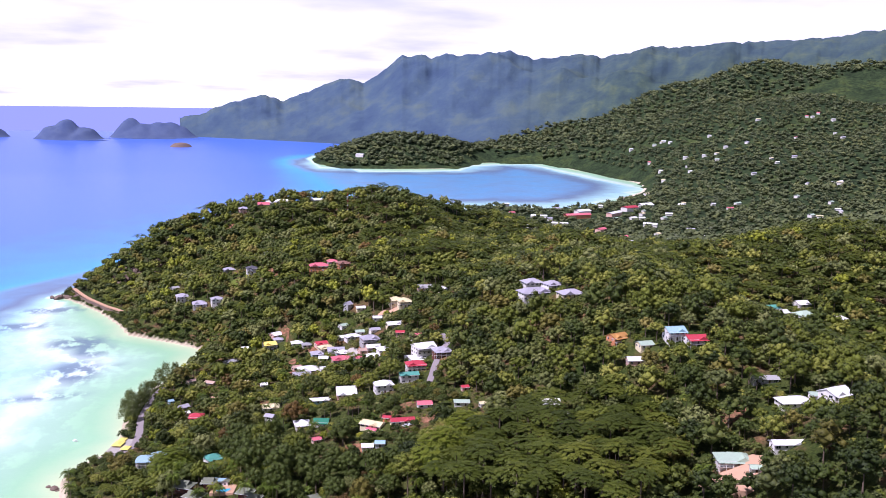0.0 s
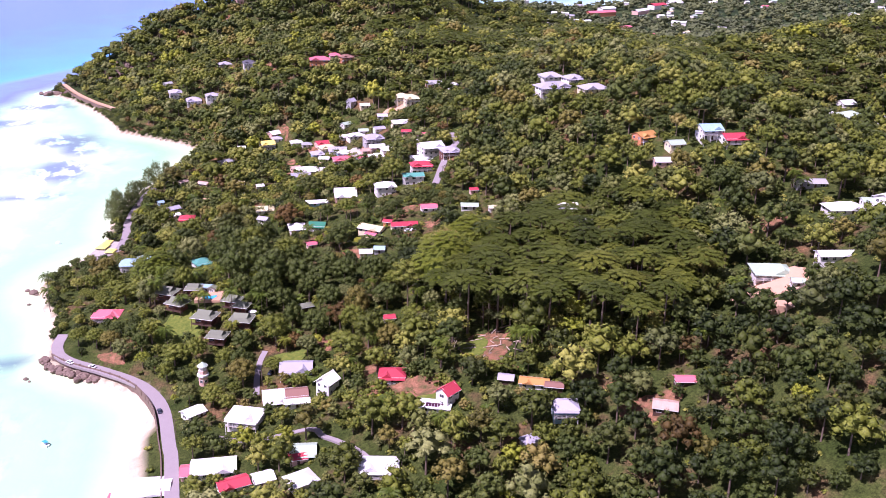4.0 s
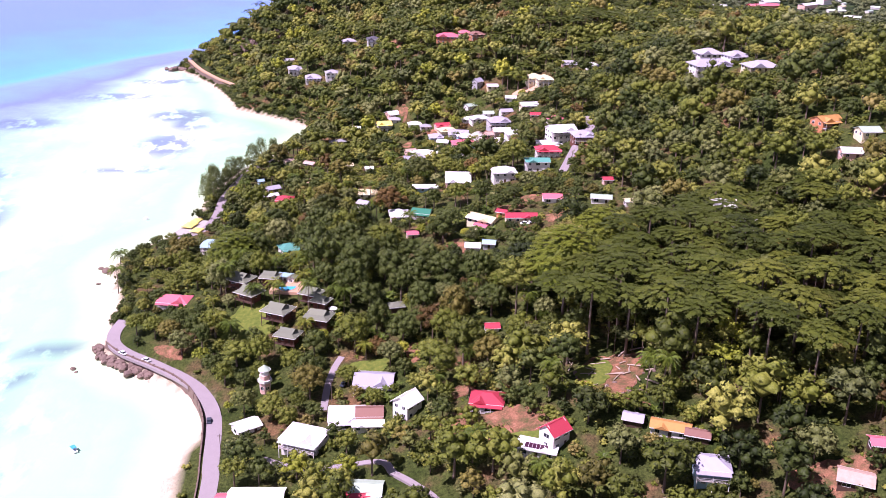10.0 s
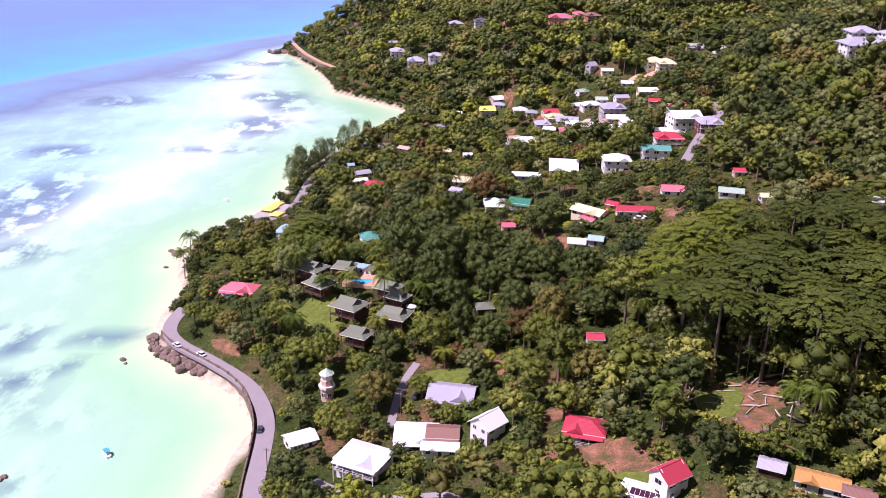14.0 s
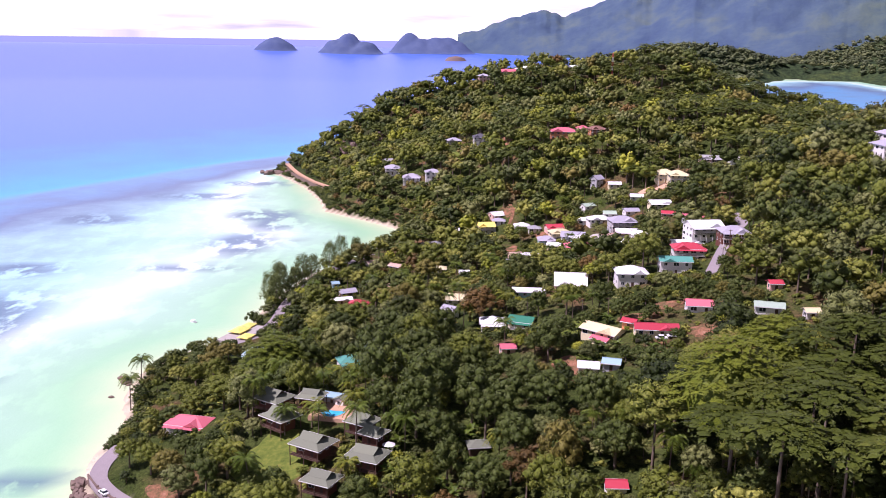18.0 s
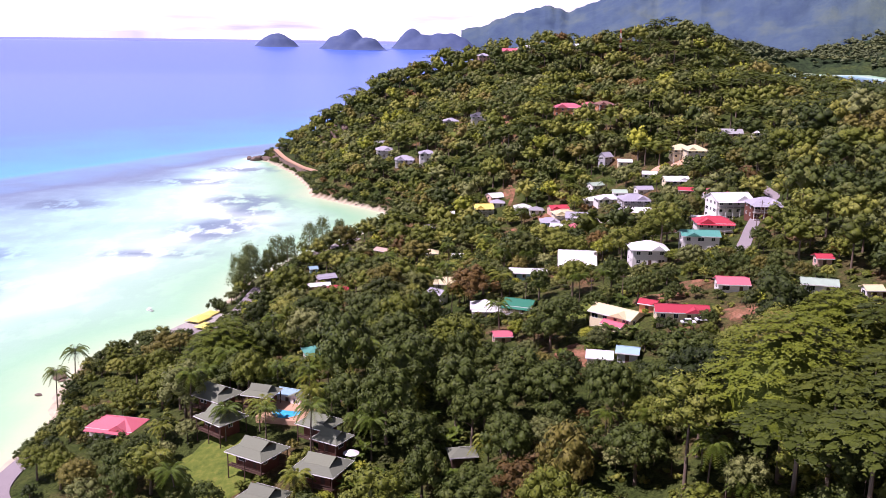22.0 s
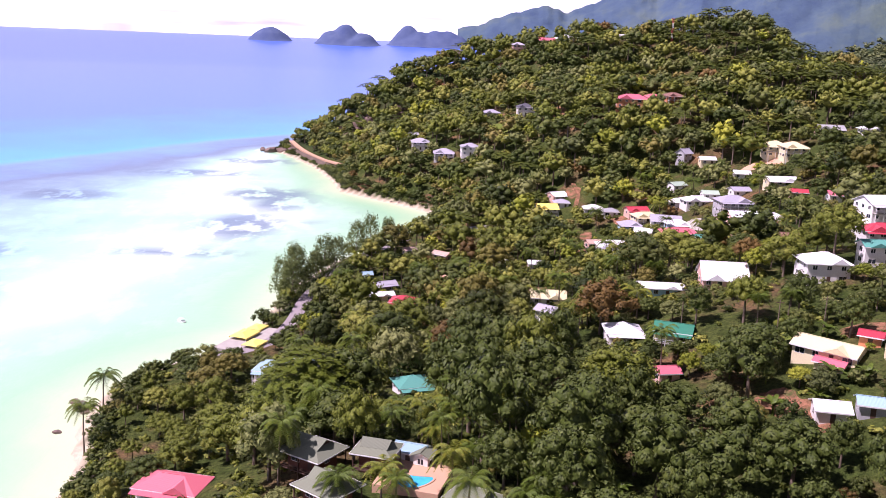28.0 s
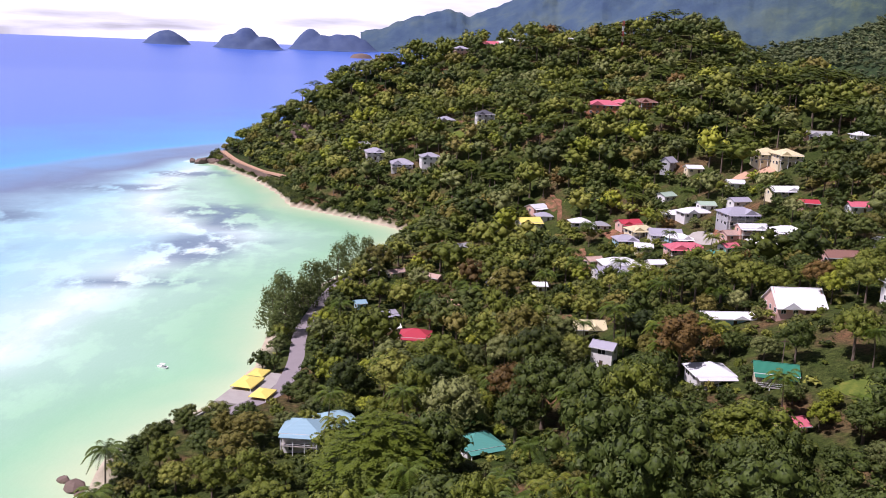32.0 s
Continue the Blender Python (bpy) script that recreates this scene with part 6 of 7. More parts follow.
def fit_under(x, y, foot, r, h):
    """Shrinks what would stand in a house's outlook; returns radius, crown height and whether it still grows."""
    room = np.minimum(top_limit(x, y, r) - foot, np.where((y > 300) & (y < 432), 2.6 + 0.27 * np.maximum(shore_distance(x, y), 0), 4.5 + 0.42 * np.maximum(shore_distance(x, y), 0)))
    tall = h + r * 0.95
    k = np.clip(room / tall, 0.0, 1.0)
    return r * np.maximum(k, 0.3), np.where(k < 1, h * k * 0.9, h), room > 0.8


def village(x, y):
    """Where gardens and small trees stand instead of tall forest."""
    return np.maximum.reduce([np.exp(-((x - 85) / 55) ** 2 - ((y - 560) / 80) ** 2), np.exp(-((x - 20) / 50) ** 2 - ((y - 470) / 70) ** 2),
                              np.exp(-((x - 70) / 30) ** 2 - ((y - 345) / 28) ** 2), np.exp(-((x + 0) / 28) ** 2 - ((y - 205) / 32) ** 2),
                              np.exp(-((x + 60) / 25) ** 2 - ((y - 510) / 60) ** 2), np.exp(-((x - 48) / 22) ** 2 - ((y - 175) / 25) ** 2)])


def jitter(x0, x1, y0, y1, step):
    gx, gy = np.meshgrid(np.arange(x0, x1, step), np.arange(y0, y1, step * 0.87))
    gx = gx + (np.arange(gx.shape[0]) % 2)[:, None] * step / 2
    gx = gx + rt.uniform(-0.36, 0.36, gx.shape) * step
    gy = gy + rt.uniform(-0.36, 0.36, gx.shape) * step
    return gx.ravel(), gy.ravel()


def seen(x, y):
    return (x < -20 + 0.95 * (y + 200)) & (y > 84 - 0.35 * np.clip(x - 60, 0, 160))


# kinds of crown: templates of one metre in radius
def sprigs(rng, centre, normal, size, spread=0.38):
    """Leaf tufts: single pointed blades that face roughly along the normals."""
    n = len(centre)
    nrm = normal + rng.normal(0, spread, (n, 3))
    nrm /= np.linalg.norm(nrm, axis=1, keepdims=True) + 1e-9
    a = np.cross(nrm, rng.normal(0, 1, (n, 3)))
    a /= np.linalg.norm(a, axis=1, keepdims=True) + 1e-9
    b = np.cross(nrm, a)
    s = size * rng.uniform(0.6, 1.4, (n, 1))
    v = np.stack([centre + a * s, centre - a * s * 0.6 + b * s * 0.62, centre - a * s * 0.6 - b * s * 0.62], 1).reshape(-1, 3)
    return v, np.arange(n * 3).reshape(n, 3)


def billow(seed, lobes, leaves, size, flat=0.8, lobe_r=0.33, ragged=0.12, low=-0.25, spread=0.32):
    """A full crown: billows of leaf tufts over a dome, with dark clefts between them."""
    rng = np.random.default_rng(seed)
    lean = rng.normal(0, 0.10, 2)
    pieces = [(OCT_V * (1 + rng.uniform(-0.15, 0.1, (len(OCT_V), 1))) * 0.62 * [1, 1, flat], OCT_F)]
    turn = rng.uniform(0, 6.28)
    bulge = rng.normal(0, 1, (3, 3))
    for i in range(lobes):
        el = 1 - (1 - low) * (i + 0.5) / lobes
        flatr, ang = math.sqrt(max(0.0, 1 - el * el)), turn + i * 2.39996
        u = np.array([math.cos(ang) * flatr, math.sin(ang) * flatr, el])
        r = lobe_r * rng.uniform(0.68, 1.25)
        reach = (1 - 0.72 * r) * (1 + ragged * float(np.sin(bulge @ u * 2.0).sum()) + rng.normal(0, ragged * 0.6))
        c = u * reach * [1, 1, flat] + [lean[0] * el, lean[1] * el, 0]
        cv = OCT_V * (1 + rng.uniform(-0.22, 0.14, (len(OCT_V), 1))) * r * 0.86
        pieces.append((cv * [1, 1, 0.85] + c, OCT_F))
        d = rng.normal(0, 1, (leaves, 3)) + 0.55 * u + [0, 0, 0.25]
        d /= np.linalg.norm(d, axis=1, keepdims=True)
        pieces.append(sprigs(rng, c + d * r * [1, 1, 0.88] * rng.uniform(0.86, 1.14, (leaves, 1)), d + [0, 0, 0.12], size, spread))
    return soup(pieces)


def shelves(seed, sprays, leaves, size, rise=0.42, spray_r=0.20):
    """An umbrella crown: a shallow dome of flat feathery sprays, with gaps between the shelves."""
    rng = np.random.default_rng(seed)
    pieces, turn = [], rng.uniform(0, 6.28)
    for i in range(sprays):
        rad, ang = math.sqrt((i + 0.4) / sprays), turn + i * 2.39996 + rng.uniform(-0.25, 0.25)
        rad *= rng.uniform(0.90, 1.06)
        c = np.array([math.cos(ang) * rad, math.sin(ang) * rad, rise * (1 - rad ** 2.2) + rng.uniform(-0.10, 0.05)])
        r = spray_r * rng.uniform(0.75, 1.3)
        out = np.array([math.cos(ang), math.sin(ang), 0.0])
        side, slope = np.array([-out[1], out[0], 0.0]), -0.35 * rad
        core = OCT_V[:6] * (1 + rng.uniform(-0.25, 0.25, (6, 1))) * r * 0.72
        pieces.append((core[:, :1] * out * 1.25 + core[:, 1:2] * side + core[:, 2:] * [0, 0, 0.16] + core[:, :1] * [0, 0, slope] + c, OCT_F[:5]))
        q, w = rng.uniform(-1.25, 1.4, leaves) * r, rng.normal(0, 0.5, leaves) * r
        p = c + q[:, None] * out + w[:, None] * side + np.stack([0 * q, 0 * q, slope * q - 0.25 * np.abs(w) + rng.uniform(-0.01, 0.035, leaves)], 1)
        pieces.append(sprigs(rng, p, np.tile([-slope * out[0], -slope * out[1], 1.0], (leaves, 1)), size, 0.28))
    return soup(pieces)


FINE = [billow(150 + i, (26, 20, 30, 23, 18, 26)[i], (58, 66, 52, 60, 72, 58)[i], (0.050, 0.060, 0.046, 0.054, 0.066, 0.050)[i], (0.78, 0.92, 0.70, 0.85, 1.05, 0.80)[i],
               (0.30, 0.33, 0.27, 0.32, 0.33, 0.30)[i], (0.06, 0.11, 0.04, 0.09, 0.12, 0.08)[i]) for i in range(6)]
NEAR = [billow(100 + i, (14, 12, 16, 13, 10, 14)[i], 20, 0.092, (0.78, 0.95, 0.70, 0.85, 1.1, 0.80)[i], (0.34, 0.37, 0.32, 0.36, 0.40, 0.34)[i], (0.07, 0.13, 0.05, 0.11, 0.14, 0.09)[i]) for i in range(6)]
MID = [billow(300 + i, (9, 8, 10, 8)[i], 9, 0.15, (0.78, 0.95, 0.72, 1.1)[i], 0.40, 0.10, -0.05, 0.20) for i in range(4)]
FAR = [billow(400 + i, 3, 5, 0.34, 0.8, 0.6, 0.1, 0.2) for i in range(3)]
BUSH = [crown(500 + i, 3, 6, 0.25, 0.9, lobe_r=0.55) for i in range(3)]
SPRAY = [shelves(200 + i, 92, 20, 0.042, 0.42, 0.135) for i in range(4)]
SPRAY_MID = [shelves(220 + i, 30, 8, 0.085, 0.40, 0.22) for i in range(3)]
DOME = [shelves(240 + i, 420, 22, 0.024, 0.90, 0.075) for i in range(2)]


def grow(name, groups, leaf, label, category, trunks=True):
    """One object for an uncounted wood: groups of (template, x, y, z of the crown, radius, stretch, tint)."""
    vs, fs, ts, ms, k = [], [], [], [], 0
    for (tv, tf), x, y, z, r, st, tint, foot in groups:
        n = len(x)
        if not n:
            continue
        a = rt.uniform(0, 2 * np.pi, n)
        c, s = np.cos(a)[:, None], np.sin(a)[:, None]
        v = np.stack([(tv[None, :, 0] * c - tv[None, :, 1] * s) * r[:, None] + x[:, None], (tv[None, :, 0] * s + tv[None, :, 1] * c) * r[:, None] + y[:, None],
                      tv[None, :, 2] * (r * st)[:, None] + z[:, None]], -1)
        vs.append(v.reshape(-1, 3))
        fs.append((tf[None] + (np.arange(n) * len(tv))[:, None, None] + k).reshape(-1, 3))
        ts.append(np.repeat(tint, len(tv)))
        ms.append(np.zeros(n * len(tf), np.int32))
        k += n * len(tv)
        if trunks:
            q = np.arange(4) * np.pi / 2
            ring = np.stack([np.cos(q), np.sin(q)], -1)
            w = (0.05 * r)[:, None]
            low = np.stack([x[:, None] + ring[:, 0] * w * 1.4, y[:, None] + ring[:, 1] * w * 1.4, np.repeat(foot[:, None] - 0.5, 4, 1)], -1)
            top = np.stack([x[:, None] + ring[:, 0] * w * 0.6, y[:, None] + ring[:, 1] * w * 0.6, np.repeat(z[:, None], 4, 1)], -1)
            vs.append(np.concatenate([low, top], 1).reshape(-1, 3))
            tfc = np.array([(i, (i + 1) % 4, 4 + (i + 1) % 4) for i in range(4)] + [(i, 4 + (i + 1) % 4, 4 + i) for i in range(4)])
            fs.append((tfc[None] + (np.arange(n) * 8)[:, None, None] + k).reshape(-1, 3))
            ts.append(np.zeros(n * 8))
            ms.append(np.ones(n * 8, np.int32))
            k += n * 8
    if not vs:
        return None
    me = fill_mesh(name, np.concatenate(vs), np.concatenate(fs), [leaf, M["bark"]], np.concatenate(ts), np.concatenate(ms))
    return tagged(new(name, me), label, category, kind="stuff")


def split(templates, x, y, z, r, st, tint, foot):
    pick = rt.integers(0, len(templates), len(x))
    return [(t, x[pick == i], y[pick == i], z[pick == i], r[pick == i], st[pick == i], tint[pick == i], foot[pick == i]) for i, t in enumerate(templates)]


# where the tall umbrella trees stand: the wood's outline on the ground, and two single giants
UMBRELLA_EDGE = [(66, 218), (68, 238), (88, 258), (126, 274), (172, 280), (186, 252), (186, 212), (160, 164), (130, 152), (106, 178), (90, 194), (70, 208)]
GIANTS = [(76.0, 250.0, 16.5, 53.0), (97.0, 279.0, 14.0, 52.5), (-57.0, 346.0, 13.5, 22.0)]     # x, y, radius, height of the crown's rim


def in_umbrella(x, y):
    inside = np.zeros(x.shape, bool)
    for (ax, ay), (bx, by) in zip(UMBRELLA_EDGE, UMBRELLA_EDGE[1:] + UMBRELLA_EDGE[:1]):
        inside ^= ((ay > y) != (by > y)) & (x < (bx - ax) * (y - ay) / ((by - ay) or 1e-9) + ax)
    return inside


def near_giant(x, y):
    return np.min([np.hypot(x - gx, y - gy) / gr for gx, gy, gr, _ in GIANTS], axis=0)


def spacing(x0, x1, y0, y1, classes, pack, allow):
    """Trees of mixed size: the large ones first, then smaller ones into the gaps. classes: (least, most radius, tries)."""
    cell, grid, out = 9.0, {}, []
    for lo, hi, tries in classes:
        cx, cy, cr = rt.uniform(x0, x1, tries), rt.uniform(y0, y1, tries), rt.uniform(lo, hi, tries)
        ok = allow(cx, cy, cr)
        for px, py, pr in zip(cx[ok].tolist(), cy[ok].tolist(), cr[ok].tolist()):
            gi, gj = int(px // cell), int(py // cell)
            if all((px - qx) ** 2 + (py - qy) ** 2 > (pack * (pr + qr)) ** 2 for di in (-1, 0, 1) for dj in (-1, 0, 1) for qx, qy, qr in grid.get((gi + di, gj + dj), ())):
                grid.setdefault((gi, gj), []).append((px, py, pr))
                out.append((px, py, pr))
    return np.array(out).T


def room_beside(x, y):
    """Metres from the nearest house, road or yard."""
    return np.min(np.hypot(SPOTS[:, 0, None] - x, SPOTS[:, 1, None] - y) - SPOTS[:, 2, None], axis=0)


SPECIES = [("leaf", "mixed green tropical broadleaf trees covering the slope"), ("leaf_dark", "dark green mango and breadfruit trees on the slope"), ("leaf_olive", "olive and brownish trees scattered on the slope"),
           ("leaf_lime", "bright yellow-green young trees scattered on the slope"), ("leaf_grey", "pale grey-green broad-leaved trees on the slope"), ("leaf_rust", "trees with rust-coloured new leaves in the gardens")]


def species(x, y, vil):
    """Which kind grows where: loose stands of one kind, with strays."""
    stand = wave2(x, y, 19.0, 2.0) + 0.5 * wave2(x, y, 47.0, 6.0)
    # dark mango stand in the east; on the lower band, dark leaves imitate deep shade
    stand = stand + 0.75 * ((x > -15) & (x < 75) & (y > 250) & (y < 392)) + 0.9 * ((x > 95) & (y < 150))
    q = rt.random(len(x))
    k = np.where(stand + rt.normal(0, 0.55, len(x)) > 0.05, 1, 0)
    k[q < 0.065] = 2
    k[(q > 0.10) & (q < 0.135 + 0.06 * vil)] = 3
    k[(q > 0.24) & (q < 0.34)] = 4
    k[q > 0.99] = 5
    return k


# near slopes: broad crowns down to garden trees
def near_allow(x, y, r):
    vil = village(x, y)
    return (seen(x, y) & (shore_distance(x, y) > np.where((y > 305) & (y < 425), 1.0 + 1.1 * r, np.where(y > 425, 4.0, 8.0) + 0.4 * r)) & (room_beside(x, y) > 0.35 * r) & (~in_umbrella(x, y) | (r < 5.0))
            & (near_giant(x, y) > 0.45) & ((r < 4.4) | (rt.random(len(x)) > 1.25 * vil)))


x, y, r = spacing(-125, 335, 30, 575, [(5.8, 8.2, 2600), (4.2, 5.8, 6000), (2.8, 4.2, 12000), (1.7, 2.8, 9000)], 0.74, near_allow)
foot, vil = land(x, y), village(x, y)
h = r * rt.uniform(0.85, 1.5, len(x)) + np.where(r > 4, rt.uniform(0, 2.5, len(x)), 0)
under = (in_umbrella(x, y) | (near_giant(x, y) < 1.3)) & (x > 0)
h = h + np.where(under, rt.uniform(1.0, 9.0, len(x)), 0)
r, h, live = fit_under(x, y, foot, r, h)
live &= r > 0.9
x, y, r, h, foot, vil, under = x[live], y[live], r[live], h[live], foot[live], vil[live], under[live]
st = rt.uniform(0.85, 1.2, len(x))
# lower tint: dark eastern stand, and shade painted on the lower band
tint = np.clip(rt.normal(0.48, 0.23, len(x)) - 0.28 * ((x > 95) & (y < 150)) - 0.15 * ((x > 0) & (x < 75) & (y > 250) & (y < 330)), 0, 1)
kind = species(x, y, vil)
kind[(r > 5) & (kind == 3)] = 0
close = (y > 215) & (y < 430) & (x > -115) & (x < 115)
# trees of their own: those on the slope that the camera passes closest
own = close & (r > 3.2) & (y > 235) & (y < 400) & (x > -100) & (x < 70) & (kind < 3) & ~under
own &= np.cumsum(own) <= 285
for i, (leaf, words) in enumerate(SPECIES):
    groups = []
    for sel, kinds in (((kind == i) & close & (r > 2.4) & ~own, FINE), ((kind == i) & (~close | (r <= 2.4)) & ~own, NEAR)):
        groups += split(kinds, x[sel], y[sel], (foot + h)[sel], r[sel], st[sel], tint[sel], foot[sel])
    grow("forest", groups, M[leaf], words, "forest")
KINDS = {}
for i in range(6):
    for k, (leaf, words) in enumerate((("leaf", "green broadleaf tree with full billowing crown"), ("leaf_dark", "dark green tree with dense heavy crown"), ("leaf_olive", "olive-brown tree with uneven crown"))):
        KINDS[i, k] = (leaf, words, None)
for i, (px, py, pr, ph, pk, pf) in enumerate(zip(x[own], y[own], r[own], h[own], kind[own], foot[own])):
    s = pr / 4.4
    m = pose(px, py, pf, 0, 0, rt.uniform(0, 360)) @ Matrix.Diagonal((s, s, ph / 5.4, 1))
    leaf, words, made = KINDS[i % 6, int(pk)]
    if made is None:
        made = plant_kind("broadleaf_tree", FINE[i % 6], trunk(40 + i % 6, 5.5, 0.28), M[leaf], 4.4, 5.4, words, "tree", "trees of the lower slope")
        KINDS[i % 6, int(pk)] = (leaf, words, made)
        made.matrix_basis = m
    else:
        copy_thing(made, Matrix()).matrix_basis = m

# undergrowth that fills the gaps between the crowns
x, y = jitter(-122, 300, 40, 560, 5.0)
ok = seen(x, y) & (shore_distance(x, y) > 5.5)
x, y = x[ok], y[ok]
keep = (room_beside(x, y) > 0.6) & (rt.random(len(x)) < 0.55)
x, y = x[keep], y[keep]
r = rt.uniform(1.0, 2.3, len(x))
foot = land(x, y)
grow("undergrowth", split(BUSH, x, y, foot + r * 0.3, r, rt.uniform(0.6, 1.1, len(x)), np.clip(rt.normal(0.5, 0.25, len(x)), 0, 1), foot), M["leaf"],
     "tangled green undergrowth and bushes between the trees", "undergrowth", trunks=False)

# thick growth down to the rocks along the headland and the near point
x, y = jitter(-185, 40, 300, 1010, 3.6)
d = shore_distance(x, y)
ok = ((y > 640) & (d > 1.5) & (d < 10)) | ((y > 318) & (y < 418) & (d > 3.0) & (d < 9))
x, y = x[ok], y[ok]
ok = (np.hypot(CLEARED[:, 0, None] - x, CLEARED[:, 1, None] - y) > CLEARED[:, 2, None] * 0.8).all(0)
x, y = x[ok], y[ok]
r = rt.uniform(1.4, 2.8, len(x))
foot = land(x, y)
grow("shore_growth", split(NEAR, x, y, foot + r * 0.4, r, rt.uniform(0.7, 1.1, len(x)), np.clip(rt.normal(0.5, 0.25, len(x)), 0, 1), foot), M["leaf_dark"],
     "dense dark green bushes overhanging the rocky shore", "bushes", trunks=False)

# grove above the headland road
t = rt.random(70)
off = rt.uniform(6, 30, 70)
x, y = np.interp(t, [0, 0.4, 1], [-158, -138, -100]) + off * 0.90, np.interp(t, [0, 0.4, 1], [980, 925, 838]) + off * 0.42
foot, r = land(x, y), rt.uniform(3.2, 5.4, 70)
grow("forest", split(NEAR, x, y, foot + r * 0.9, r, rt.uniform(0.9, 1.2, 70), np.clip(rt.normal(0.5, 0.3, 70), 0, 1), foot), M["leaf_dark"], "dense takamaka trees above the headland road", "forest")

# the tall umbrella wood, with its pale trunks along the cleared edge
x, y, r = spacing(52, 195, 138, 292, [(8.0, 11.5, 900), (6.0, 8.0, 900)], 0.62, lambda x, y, r: in_umbrella(x, y) & (near_giant(x, y) > 0.9) & (room_beside(x, y) > 1.0))
foot = land(x, y)
z = np.maximum(56.0 + 0.17 * (x - 60) + 3.0 * wave2(x, y, 13.0, 3) + rt.uniform(-3.0, 2.0, len(x)), foot + 9.0)
grow("umbrella_trees", split(SPRAY, x, y, z, r, rt.uniform(0.8, 1.1, len(x)), np.clip(rt.normal(0.45, 0.20, len(x)), 0, 1), foot), M["leaf_flat"],
     "tall umbrella-crowned trees with tiered yellow-green sprays", "trees")
for (gx, gy, gr, gz), words in zip(GIANTS, ("huge domed umbrella tree with feathery yellow-green canopy", "broad umbrella tree with feathery yellow-green canopy", "spreading rain tree with wide domed canopy near the beach")):
    root = tagged(new("umbrella_tree"), words, "tree")
    gf = on_ground(gx, gy)
    root.matrix_basis = pose(gx, gy, gf, 0, 0, 40)
    cv, cf = soup([DOME[0 if gr > 14 else 1], (ICO_V * [0.90, 0.90, 0.74], ICO_F)])
    part("crown", fill_mesh("crown", cv * gr + [0, 0, gz - gf], cf, [M["leaf_giant"]], np.full(len(cv), 0.75 if gr > 13.7 else 0.35)), None, root)
    tv, tf = trunk(31, gz - gf + gr * 0.3, 0.75, 9, 0.45, 0.55)
    part("trunk", fill_mesh("trunk", tv, tf, [M["bark"]]), None, root)


# headland and the ridge behind
def ridge_allow(x, y, r):
    return (seen(x, y) & (shore_distance(x, y) > 1.5 + 0.4 * r) & (y < 1075) & ((y > 575) | (x > 335)) & (room_beside(x, y) > 0.3 * r)
            & ((r < 5.0) | (rt.random(len(x)) > 1.2 * village(x, y))))


x, y, r = spacing(-175, 600, 150, 1110, [(6.0, 8.5, 9000), (4.2, 6.0, 16000), (2.6, 4.2, 20000)], 0.60, ridge_allow)
foot, vil = land(x, y), village(x, y)
h = r * rt.uniform(0.7, 1.25, len(x)) + np.where(r > 5, rt.uniform(0, 2.5, len(x)), 0)
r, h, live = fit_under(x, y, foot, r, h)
live &= r > 1.2
x, y, foot, r, h, vil = x[live], y[live], foot[live], r[live], h[live], vil[live]
# paler mean tint than on the near slopes, standing in for haze
tint = np.clip(rt.normal(0.60, 0.17, len(x)), 0, 1)
st = rt.uniform(0.8, 1.2, len(x))
kind = species(x, y, vil)
tiers = (r > 5.0) & (((x > 150) & (rt.random(len(x)) < 0.55)) | ((x <= 150) & (rt.random(len(x)) < 0.16)))
for i, (leaf, words) in enumerate(SPECIES):
    sel = (kind == i) & ~tiers
    grow("forest", split(MID, x[sel], y[sel], (foot + h)[sel], r[sel], st[sel], tint[sel], foot[sel]), M[leaf], words.replace("on the slope", "on the headland").replace("covering the slope", "covering the headland"), "forest")
grow("umbrella_trees", split(SPRAY_MID, x[tiers], y[tiers], (foot + h + 0.25 * r)[tiers], (1.15 * r)[tiers], st[tiers], tint[tiers] * 0.8, foot[tiers]), M["leaf_flat"],
     "flat-topped umbrella trees standing over the ridge forest", "trees")

# far valley and the slopes round the bay
x, y = jitter(100, 2300, 1100, 2900, 25.0)
x2, y2 = jitter(620, 1900, 200, 1150, 18.0)
x3, y3 = jitter(480, 1150, 3040, 3500, 25.0)
x4, y4 = jitter(1100, 3300, 2900, 3900, 36.0)
x3, y3 = np.append(x3, x4), np.append(y3, y4)
x, y = np.concatenate([x, x2, x3]), np.concatenate([y, y2, y3])
ok = seen(x, y) & (shore_distance(x, y) > 16)
x, y = x[ok], y[ok]
keep = spot_limit(x, y) == 2
x, y = x[keep], y[keep]
foot = land(x, y)
r = rt.uniform(6.5, 13.0, len(x)) * np.where(y > 2900, 1.6, 1.0)
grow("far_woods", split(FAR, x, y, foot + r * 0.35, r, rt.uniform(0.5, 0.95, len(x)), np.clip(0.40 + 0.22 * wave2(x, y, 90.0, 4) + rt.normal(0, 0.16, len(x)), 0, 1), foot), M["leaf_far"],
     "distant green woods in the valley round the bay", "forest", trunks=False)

# ---- coconut palms ----
PALMS = []
